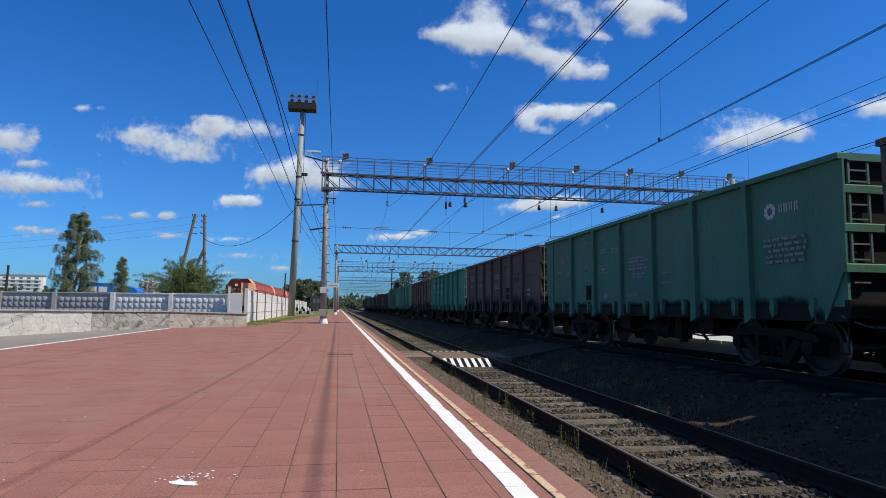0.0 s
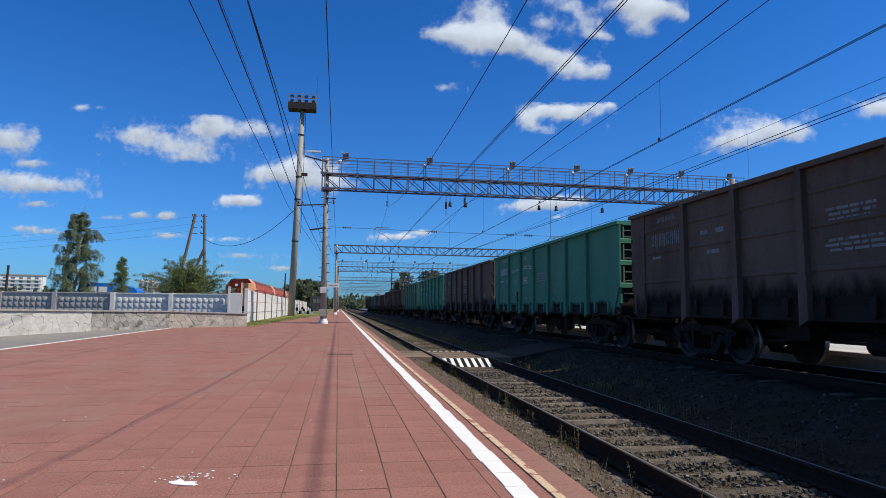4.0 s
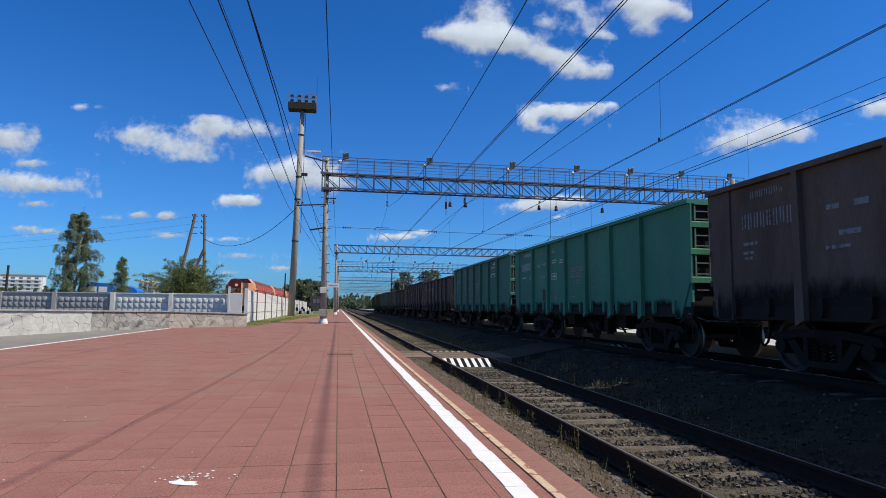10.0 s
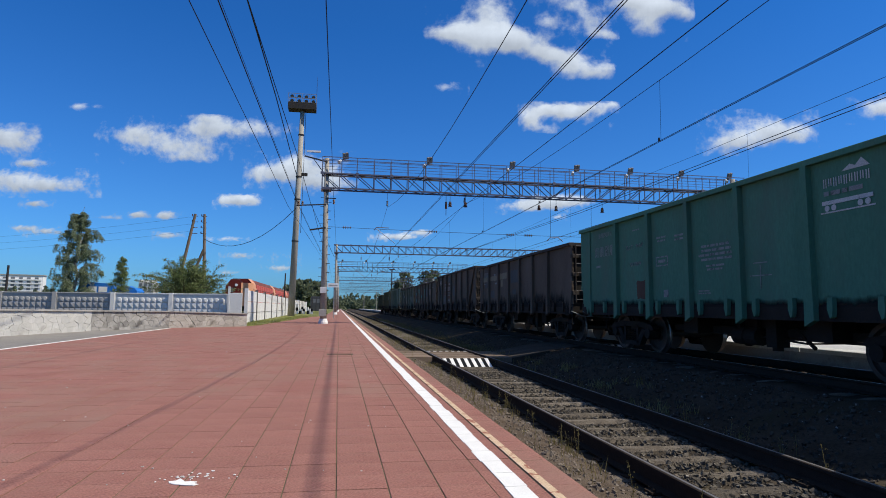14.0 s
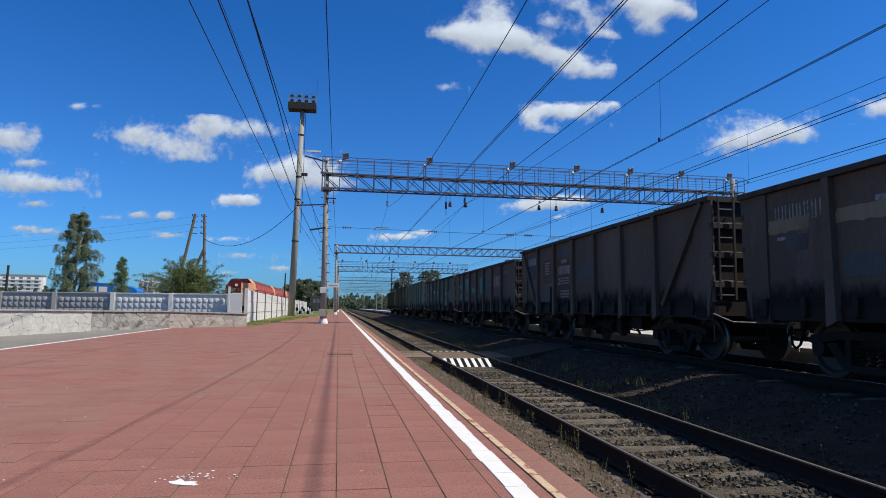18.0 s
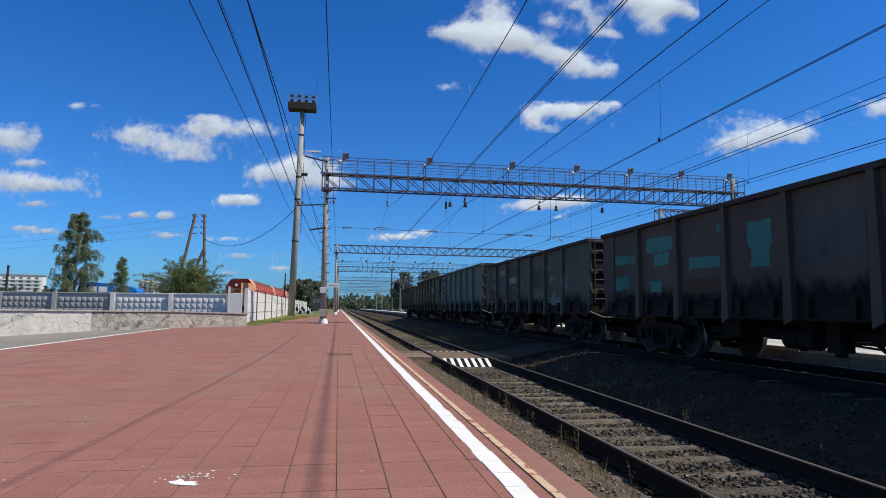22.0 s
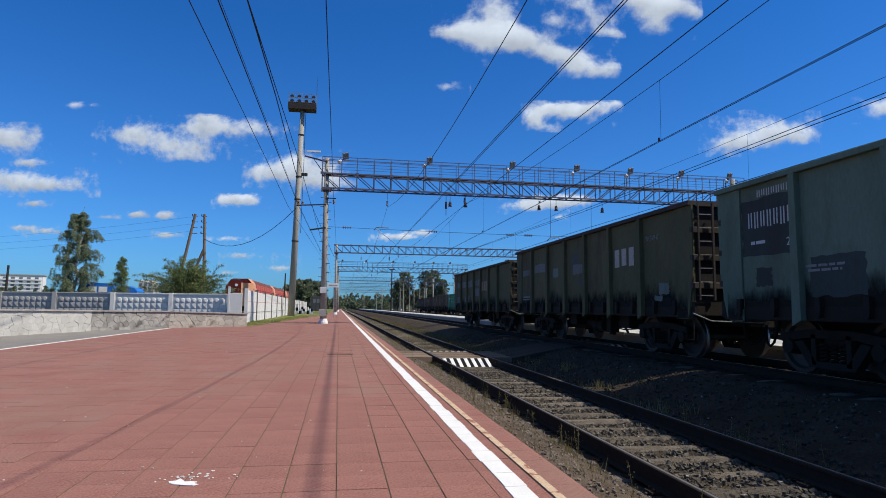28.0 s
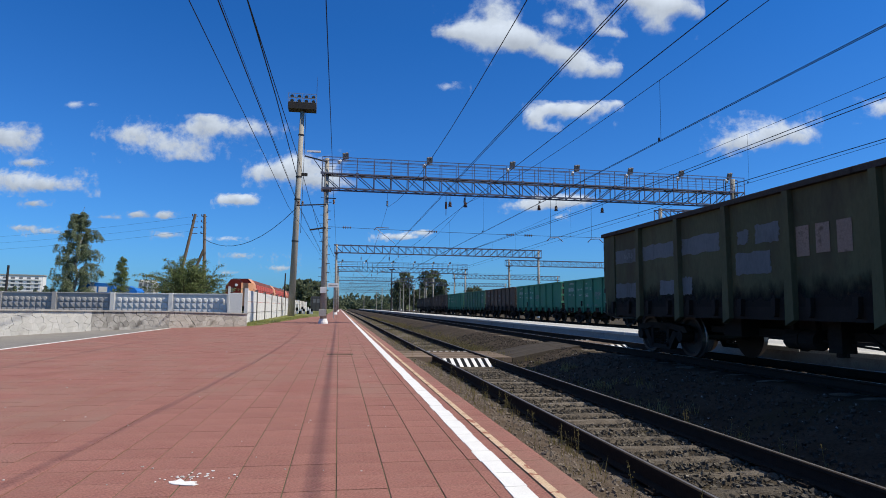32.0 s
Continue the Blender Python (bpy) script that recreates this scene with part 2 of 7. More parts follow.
M = {
    "red_tile": material("red_tile", (0.268, 0.120, 0.096), (0.320, 0.152, 0.124), rough=0.9, scale=1.6, fine=60, mix=0.9, bump=0.6, third=(0.268, 0.160, 0.124), third_scale=0.9, third_lo=0.42, third_hi=0.74, rand=0.055, grit=0.3, spec=0.15),
    "joint": material("joint", (0.125, 0.10, 0.066), (0.10, 0.10, 0.05), rough=0.95, scale=3, fine=50),
    "white_paint": material("white_paint", (0.76, 0.755, 0.73), (0.66, 0.65, 0.62), rough=0.7, scale=6, fine=70, third=(0.55, 0.47, 0.42), third_scale=5.0, third_lo=0.66, third_hi=0.74, grit=0.05),
    "yellow_paint": material("yellow_paint", (0.60, 0.47, 0.32), (0.50, 0.35, 0.23), rough=0.85, scale=5, fine=70, mix=0.9, third=(0.30, 0.13, 0.09), third_scale=7, third_lo=0.55, third_hi=0.60),
    "asphalt": material("asphalt", (0.225, 0.21, 0.188), (0.275, 0.257, 0.232), rough=0.95, scale=1.2, fine=90, bump=0.5),
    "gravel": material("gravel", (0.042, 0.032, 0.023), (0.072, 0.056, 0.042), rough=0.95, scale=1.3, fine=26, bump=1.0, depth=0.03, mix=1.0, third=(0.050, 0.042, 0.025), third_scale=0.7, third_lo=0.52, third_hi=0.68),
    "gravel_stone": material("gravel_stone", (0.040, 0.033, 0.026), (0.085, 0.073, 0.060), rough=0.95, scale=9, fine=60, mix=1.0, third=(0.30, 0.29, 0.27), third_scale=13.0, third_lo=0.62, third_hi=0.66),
    "mortar": material("mortar", (0.15, 0.137, 0.12), (0.19, 0.175, 0.155), rough=1.0, scale=3, fine=40),
    "ballast": material("ballast", (0.056, 0.045, 0.033), (0.086, 0.070, 0.052), rough=0.95, scale=1.6, fine=30, bump=1.0, depth=0.03, third=(0.085, 0.075, 0.035), third_scale=0.9, third_lo=0.55, third_hi=0.68),
    "stone": material("stone", (0.058, 0.049, 0.038), (0.135, 0.118, 0.094), rough=0.95, scale=9, fine=60, mix=1.0, third=(0.30, 0.27, 0.225), third_scale=15.0, third_lo=0.60, third_hi=0.66),
    "soil": material("soil", (0.13, 0.105, 0.065), (0.09, 0.10, 0.035), rough=1.0, scale=0.35, fine=18, bump=0.6, mix=1.0),
    "field": material("field", (0.07, 0.10, 0.03), (0.12, 0.12, 0.05), rough=1.0, scale=0.05, fine=4, bump=0.5, mix=1.0),
    "rail_worn": material("rail_worn", (0.060, 0.050, 0.043), (0.085, 0.072, 0.062), rough=0.75, scale=5, fine=60, bump=0.1),
    "rail_side": material("rail_side", (0.030, 0.023, 0.018), (0.046, 0.034, 0.026), rough=0.9, scale=8, fine=80),
    "rail_bright": material("rail_bright", (0.20, 0.19, 0.18), (0.28, 0.265, 0.25), rough=0.45, metal=0.5, scale=5, fine=60, bump=0.1, spec=0.3),
    "rail_top": material("rail_top", (0.32, 0.31, 0.30), (0.42, 0.41, 0.40), rough=0.38, metal=0.9, scale=8, fine=80, bump=0.05),
    "sleeper": material("sleeper", (0.125, 0.103, 0.080), (0.285, 0.25, 0.205), rough=0.95, scale=3, fine=30, bump=1.0, stretch=(1, 5, 5), depth=0.02, rand=0.3),
    "concrete": material("concrete", (0.33, 0.32, 0.30), (0.42, 0.40, 0.37), rough=0.9, scale=0.8, fine=45, third=(0.20, 0.19, 0.175), third_scale=0.9, third_lo=0.58, third_hi=0.70),
    "pole_concrete": material("pole_concrete", (0.32, 0.30, 0.26), (0.395, 0.37, 0.325), rough=0.9, scale=1.2, fine=35, stretch=(1, 1, 0.35), third=(0.24, 0.20, 0.16), third_scale=1.5, third_lo=0.58, third_hi=0.70),
    "wall_tan": material("wall_tan", (0.31, 0.29, 0.255), (0.41, 0.385, 0.345), rough=0.95, scale=1.4, fine=22, bump=0.8, mix=1.0, rand=0.14, third=(0.18, 0.165, 0.14), third_scale=1.3, third_lo=0.54, third_hi=0.68),
    "wall_light": material("wall_light", (0.47, 0.46, 0.43), (0.58, 0.565, 0.53), rough=0.95, scale=1.0, fine=25, bump=0.8, rand=0.07, third=(0.36, 0.34, 0.31), third_scale=1.4, third_lo=0.56, third_hi=0.72),
    "wall_grey": material("wall_grey", (0.25, 0.238, 0.22), (0.36, 0.345, 0.32), rough=0.95, scale=1.6, fine=22, bump=0.8, mix=1.0, rand=0.18, third=(0.14, 0.13, 0.12), third_scale=1.2, third_lo=0.54, third_hi=0.66),
    "fence_light": material("fence_light", (0.63, 0.62, 0.60), (0.72, 0.71, 0.69), rough=0.9, scale=0.6, fine=30, third=(0.36, 0.35, 0.34), third_scale=0.8, third_lo=0.60, third_hi=0.7),
    "fence_dark": material("fence_dark", (0.36, 0.35, 0.34), (0.43, 0.42, 0.405), rough=0.9, scale=0.6, fine=30, third=(0.22, 0.215, 0.21), third_scale=0.8, third_lo=0.56, third_hi=0.7),
    "gantry": material("gantry", (0.110, 0.112, 0.150), (0.160, 0.160, 0.200), rough=0.5, metal=0.3, scale=1.5, fine=30, third=(0.12, 0.080, 0.085), third_scale=1.4, third_lo=0.58, third_hi=0.70, spec=0.4),
    "cover_steel": material("cover_steel", (0.15, 0.085, 0.062), (0.11, 0.07, 0.055), rough=0.85, scale=6, fine=50),
    "dark_steel": material("dark_steel", (0.045, 0.042, 0.04), (0.07, 0.06, 0.055), rough=0.65, metal=0.2, scale=3, fine=50),
    "grey_steel": material("grey_steel", (0.30, 0.31, 0.32), (0.38, 0.38, 0.38), rough=0.5, metal=0.5, scale=3, fine=50),
    "wire": material("wire", (0.035, 0.033, 0.033), (0.05, 0.045, 0.04), rough=0.6, metal=0.3, scale=3, fine=50, bump=0),
    "porcelain": material("porcelain", (0.10, 0.05, 0.04), (0.14, 0.08, 0.06), rough=0.3, scale=5, fine=30, bump=0),
    "black": material("black", (0.012, 0.012, 0.013), (0.02, 0.02, 0.02), rough=0.8, scale=5, fine=60),
    "lamp_glass": material("lamp_glass", (0.75, 0.77, 0.78), (0.85, 0.86, 0.86), rough=0.25, spec=0.5, scale=5, fine=30, bump=0),
    "lamp_grey": material("lamp_grey", (0.17, 0.155, 0.145), (0.23, 0.21, 0.195), rough=0.6, metal=0.2, scale=6, fine=50, spec=0.3),
    "timber": material("timber", (0.17, 0.13, 0.095), (0.24, 0.18, 0.13), rough=0.9, scale=2, fine=25, stretch=(4, 4, 0.4)),
    "plank_shaded": material("plank_shaded", (0.050, 0.042, 0.034), (0.085, 0.072, 0.058), rough=0.9, scale=2, fine=25, stretch=(1, 5, 5), rand=0.15),
    "plank": material("plank", (0.16, 0.12, 0.09), (0.23, 0.18, 0.135), rough=0.9, scale=2, fine=25, stretch=(1, 5, 5), rand=0.15),
    "birch_bark": material("birch_bark", (0.45, 0.43, 0.40), (0.10, 0.09, 0.08), rough=0.9, scale=3, fine=30, mix=1.0),
    "bark": material("bark", (0.11, 0.085, 0.06), (0.17, 0.13, 0.10), rough=0.95, scale=4, fine=30),
    "leaf": leafy("leaf", (0.14, 0.185, 0.07), (0.25, 0.295, 0.125)),
    "leaf_birch": leafy("leaf_birch", (0.17, 0.215, 0.125), (0.29, 0.335, 0.205)),
    # distant leaves: haze is mixed into this greyer, paler green
    "leaf_far_hazy": leafy("leaf_far_hazy", (0.13, 0.16, 0.095), (0.19, 0.215, 0.13)),
    "sand": material("sand", (0.092, 0.070, 0.052), (0.158, 0.124, 0.095), rough=1.0, scale=2.6, fine=60, bump=1.0, depth=0.02, mix=1.0, third=(0.085, 0.062, 0.042), third_scale=1.8, third_lo=0.5, third_hi=0.62),
    "edging": material("edging", (0.17, 0.115, 0.08), (0.23, 0.165, 0.12), rough=0.95, scale=3, fine=50, bump=0.6),
    "grass": leafy("grass", (0.24, 0.27, 0.075), (0.36, 0.36, 0.13)),
    "weed": leafy("weed", (0.16, 0.14, 0.05), (0.26, 0.21, 0.09)),
    "straw": leafy("straw", (0.24, 0.20, 0.085), (0.32, 0.27, 0.12)),
    "coach_red": material("coach_red", (0.50, 0.115, 0.095), (0.58, 0.15, 0.125), rough=0.5, scale=0.8, fine=30, third=(0.36, 0.06, 0.045), third_scale=1.0, third_lo=0.56, third_hi=0.68),
    # coach ends and cab: darker than the sides, their shade put into the red
    "coach_end_shaded": material("coach_end_shaded", (0.125, 0.022, 0.018), (0.16, 0.034, 0.027), rough=0.6, scale=0.8, fine=30),
    "coach_roof": material("coach_roof", (0.15, 0.055, 0.045), (0.20, 0.08, 0.062), rough=0.7, scale=0.8, fine=30, third=(0.36, 0.22, 0.17), third_scale=3.0, third_lo=0.62, third_hi=0.66),
    "coach_orange": material("coach_orange", (0.58, 0.28, 0.16), (0.64, 0.34, 0.20), rough=0.5, scale=0.8, fine=30),
    "blue": material("blue", (0.022, 0.15, 0.50), (0.04, 0.20, 0.58), rough=0.5, scale=0.8, fine=20),
    "pale": material("pale", (0.76, 0.745, 0.71), (0.82, 0.81, 0.78), rough=0.9, scale=0.1, fine=2),
    "window_dark": material("window_dark", (0.14, 0.15, 0.16), (0.22, 0.23, 0.24), rough=0.2, scale=0.4, fine=3, bump=0),
    "sign_white": material("sign_white", (0.72, 0.73, 0.74), (0.78, 0.78, 0.78), rough=0.5, scale=3, fine=30, bump=0),
    "mark": material("mark", (0.50, 0.52, 0.50), (0.62, 0.63, 0.60), rough=0.8, scale=7, fine=60, third=(0.2, 0.24, 0.22), third_scale=9.0, third_lo=0.60, third_hi=0.68),
    "mark_pale": material("mark_pale", (0.40, 0.37, 0.33), (0.48, 0.45, 0.40), rough=0.85, scale=7, fine=60, third=(0.20, 0.17, 0.13), third_scale=7.0, third_lo=0.58, third_hi=0.68),
    "mark_faint": material("mark_faint", (0.22, 0.24, 0.23), (0.32, 0.33, 0.32), rough=0.8, scale=7, fine=60, third=(0.1, 0.12, 0.11), third_scale=9.0, third_lo=0.52, third_hi=0.62),
    "mark_old": material("mark_old", (0.29, 0.21, 0.16), (0.36, 0.27, 0.21), rough=0.85, scale=7, fine=60, third=(0.15, 0.11, 0.08), third_scale=7.0, third_lo=0.54, third_hi=0.66),
    "soot": material("soot", (0.020, 0.016, 0.013), (0.034, 0.027, 0.022), rough=0.95, scale=4, fine=40),
    "ladder": material("ladder", (0.20, 0.185, 0.17), (0.27, 0.25, 0.235), rough=0.7, scale=5, fine=50, third=(0.14, 0.10, 0.08), third_scale=4, third_lo=0.56, third_hi=0.66),
    "grime": material("grime", (0.018, 0.0145, 0.0115), (0.032, 0.026, 0.021), rough=0.8, scale=2, fine=40, spec=0.18),
    "wheel": material("wheel", (0.042, 0.035, 0.029), (0.066, 0.055, 0.046), rough=0.55, metal=0.3, scale=4, fine=50, spec=0.3),
    "post_dark": material("post_dark", (0.12, 0.115, 0.11), (0.18, 0.17, 0.16), rough=0.9, scale=2, fine=30),
    "end_dark": material("end_dark", (0.028, 0.026, 0.024), (0.048, 0.044, 0.040), rough=0.9, scale=1.5, fine=30, third=(0.07, 0.055, 0.045), third_scale=1.2, third_lo=0.58, third_hi=0.7),
    "mast_dark": material("mast_dark", (0.06, 0.066, 0.072), (0.09, 0.095, 0.10), rough=0.6, scale=1.0, fine=20),
    "ladder_green": material("ladder_green", (0.155, 0.205, 0.178), (0.19, 0.24, 0.21), rough=0.7, scale=5, fine=50),
    "sand_stone": material("sand_stone", (0.12, 0.098, 0.078), (0.26, 0.22, 0.18), rough=0.95, scale=11, fine=60, mix=1.0),
    "beam_dark": material("beam_dark", (0.060, 0.052, 0.045), (0.095, 0.084, 0.074), rough=0.85, scale=3, fine=40, third=(0.04, 0.032, 0.026), third_scale=3, third_lo=0.54, third_hi=0.66),
    "tread": material("tread", (0.20, 0.19, 0.18), (0.30, 0.29, 0.28), rough=0.42, metal=0.9, scale=8, fine=60, bump=0),
}


def wagon_paint(name, base, second, stain, lo=0.58, hi=0.72):
    return material(name, base, second, rough=0.75, scale=0.8, fine=22, mix=1.0, bump=0.05, third=stain, third_scale=1.1, third_lo=lo, third_hi=hi, stretch=(1, 1, 0.35), spec=0.10, grit=0.10)


def ripple_relief(mt):
    """Arcs pressed into each tile, worn shallow."""
    n, l = mt.node_tree.nodes, mt.node_tree.links
    geo = n.new("ShaderNodeNewGeometry")
    wrap = n.new("ShaderNodeVectorMath")
    wrap.operation = "WRAP"
    wrap.inputs[1].default_value = (1.02 + 0.3333, 2.4 + 0.3333, 1000.0)
    wrap.inputs[2].default_value = (1.02, 2.4, -1000.0)
    l.new(geo.outputs["Position"], wrap.inputs[0])
    far = n.new("ShaderNodeVectorMath")
    far.operation = "DISTANCE"
    far.inputs[1].default_value = (1.10, 2.34, 0.2)
    l.new(wrap.outputs[0], far.inputs[0])
    ring = n.new("ShaderNodeMath")
    ring.operation = "MULTIPLY"
    ring.inputs[1].default_value = 235.0
    l.new(far.outputs["Value"], ring.inputs[0])
    sine = n.new("ShaderNodeMath")
    sine.operation = "SINE"
    l.new(ring.outputs[0], sine.inputs[0])
    bump = n.new("ShaderNodeBump")
    bump.inputs["Strength"].default_value, bump.inputs["Distance"].default_value = 0.32, 0.004
    l.new(sine.outputs[0], bump.inputs["Height"])
    b = n["Principled BSDF"]
    l.new(b.inputs["Normal"].links[0].from_socket, bump.inputs["Normal"])
    l.new(bump.outputs[0], b.inputs["Normal"])


ripple_relief(M["red_tile"])

PAINT = {
    "teal": wagon_paint("teal_paint", (0.072, 0.185, 0.122), (0.090, 0.220, 0.148), (0.102, 0.152, 0.112), 0.48, 0.8),
    "green": wagon_paint("green_paint", (0.062, 0.222, 0.140), (0.080, 0.266, 0.170), (0.096, 0.176, 0.126), 0.50, 0.8),
    "brown": wagon_paint("brown_paint", (0.114, 0.086, 0.065), (0.150, 0.114, 0.087), (0.080, 0.054, 0.040), 0.52, 0.72),
    "dark": wagon_paint("dark_brown_paint", (0.090, 0.071, 0.053), (0.130, 0.103, 0.078), (0.14, 0.12, 0.10), 0.60, 0.74),
    "patched": wagon_paint("grey_brown_paint", (0.088, 0.073, 0.055), (0.128, 0.106, 0.080), (0.075, 0.105, 0.088), 0.58, 0.7),
    "greygreen": material("grey_green_paint", (0.082, 0.108, 0.074), (0.128, 0.120, 0.090), rough=0.75, scale=1.1, fine=22, mix=1.0, bump=0.05, third=(0.18, 0.21, 0.18), third_scale=1.5, third_lo=0.575, third_hi=0.615, stretch=(1, 1, 0.6), spec=0.10, grit=0.12),
    "pale_green": wagon_paint("pale_green_paint", (0.120, 0.168, 0.120), (0.150, 0.200, 0.146), (0.10, 0.115, 0.085), 0.52, 0.7),
    "olive": wagon_paint("olive_paint", (0.092, 0.094, 0.050), (0.120, 0.118, 0.062), (0.075, 0.060, 0.038), 0.50, 0.7),
}

# ---------------- plan, in metres ----------------
NEAR_X, NEAR_Z = 3.795, -0.109
TRAIN_X, TRAIN_Z = 8.98, 0.29
FAR_X, FAR_Z = 20.4, 0.25
PLAT_Z, PLAT_L, PLAT_R = 0.20, -8.42, 1.60
GANTRY_Y = [43.4, 93.7, 143.5, 194.0, 244.0, 294.0, 344.0]
PITCH = 13.92


def bed_height(x):
    """Height of the ballast across the tracks."""
    xs = (1.6, 1.95, 2.4, 5.0, 5.7, 6.7, 7.4, 10.5, 10.9)
    zs = (-0.04, -0.21, -0.325, -0.34, -0.32, -0.05, 0.09, 0.09, 0.12)
    return float(np.interp(x, xs, zs))


def ground_setting():
    g = Mesh()
    g.add([(-2500, -2500, -0.6), (2500, -2500, -0.6), (2500, 4500, -0.6), (-2500, 4500, -0.6)], [(0, 1, 2, 3)])
    tagged(part("ground", g, M["field"]), "wide flat ground of grass and soil", "ground", kind="structure")
    # ballast between and beside the tracks
    rng = np.random.default_rng(3)
    ys = np.concatenate([np.arange(-14, 34, 0.22), np.arange(34, 90, 1.0), np.arange(90, 420, 12.0)])
    xs = np.concatenate([np.arange(1.60, 10.9, 0.19), [10.9]])
    vs, fs = [], []
    for y in ys:
        for x in xs:
            n = noise.noise(Vector((x * 0.9, y * 0.9, 0))) * 0.045 + noise.noise(Vector((x * 4, y * 4, 3))) * 0.03
            edge = 0 if (x < 1.7 or x > 10.8) else 1
            vs.append((x, y, bed_height(x) + n * edge))
    k = len(xs)
    for j in range(len(ys) - 1):
        for i in range(k - 1):
            a = j * k + i
            fs.append((a, a + 1, a + k + 1, a + k))
    b = Mesh().add(vs, fs)
    strip = Mesh()
    ys2 = list(np.arange(-6, 30, 0.3)) + list(np.arange(30, 130, 4.0))
    xs2 = (1.66, 1.75, 1.9, 2.15, 2.4, 2.65, 2.88)
    for y in ys2:
        for i, x in enumerate(xs2):
            z = np.interp(x, (1.66, 1.9, 2.4, 2.88), (0.05, -0.12, -0.20, -0.34)) + 0.03 * noise.noise(Vector((x * 3, y * 1.5, 7)))
            strip.v.append((x, y, z))
    for j in range(len(ys2) - 1):
        for i in range(6):
            a = j * 7 + i
            strip.f.append((a, a + 1, a + 8, a + 7))
    tagged(part("sandy_verge", strip, M["sand"], smooth=True), "strip of sandy soil between platform edge and rail", "soil", kind="structure")
    me = b.data("track_bed", True)
    me.materials.append(M["ballast"])
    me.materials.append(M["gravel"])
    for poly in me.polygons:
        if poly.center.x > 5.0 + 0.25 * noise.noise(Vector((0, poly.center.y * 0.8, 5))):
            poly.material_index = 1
    tagged(part("track_bed", me, None), "dirty brown ballast bed with patches of weeds", "ballast", kind="structure")
    far = Mesh().box(13.4, 60.0, -20, 420, -0.5, 0.0)
    tagged(part("sidings_bed", far, M["ballast"]), "brown ballast under the far sidings", "ballast", kind="structure")
    # loose stones
    CORNERS = ((-1, -1, -1), (1, -1, -1), (1, 1, -1), (-1, 1, -1), (-1, -1, 1), (1, -1, 1), (1, 1, 1), (-1, 1, 1))
    st = Mesh()
    for i in range(62000):
        y = -9 + 41 * rng.random() ** 1.25
        u = rng.random()
        x = 3.05 + 1.5 * rng.random() if u < 0.55 else (1.75 + 1.1 * rng.random() if u < 0.78 else 4.70 + 2.7 * rng.random())
        r = 0.007 + 0.030 * rng.random() ** 2.6
        if 1.7 < x < 2.88:
            r *= 0.55
        z = bed_height(x) + noise.noise(Vector((x * 0.9, y * 0.9, 0))) * 0.045 + 0.008
        if 1.7 < x < 2.88:
            z = float(np.interp(x, (1.66, 1.9, 2.4, 2.88), (0.05, -0.12, -0.20, -0.34))) + 0.03 * noise.noise(Vector((x * 3, y * 1.5, 7))) + 0.004
        a = rng.random(3) * 6
        q = Euler(a).to_matrix()
        jog = rng.uniform(0.55, 1.15, (8, 3)) * (1.0, 0.85, 0.7)
        pts = [Vector((x, y, z)) + q @ Vector((cx * jog[c][0], cy * jog[c][1], cz * jog[c][2])) * r for c, (cx, cy, cz) in enumerate(CORNERS)]
        st.add(pts, [(3, 2, 1, 0), (0, 1, 5, 4), (1, 2, 6, 5), (2, 3, 7, 6), (3, 0, 4, 7), (4, 5, 6, 7)])
    me = st.data("ballast_stones")
    me.materials.append(M["stone"])
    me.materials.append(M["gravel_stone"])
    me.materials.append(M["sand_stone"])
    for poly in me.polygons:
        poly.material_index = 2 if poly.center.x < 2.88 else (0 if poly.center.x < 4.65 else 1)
    tagged(part("ballast_stones", me, None), "loose crushed stone between the rails", "gravel", kind="stuff")


def rail_outline(x):
    return [(x - 0.075, -0.18), (x + 0.075, -0.18), (x + 0.075, -0.165), (x + 0.012, -0.145), (x + 0.010, -0.045), (x + 0.037, -0.032), (x + 0.037, -0.004),
            (x + 0.030, -0.0005), (x - 0.030, -0.0005), (x - 0.037, -0.004), (x - 0.037, -0.032), (x - 0.010, -0.045), (x - 0.012, -0.145), (x - 0.075, -0.165)]


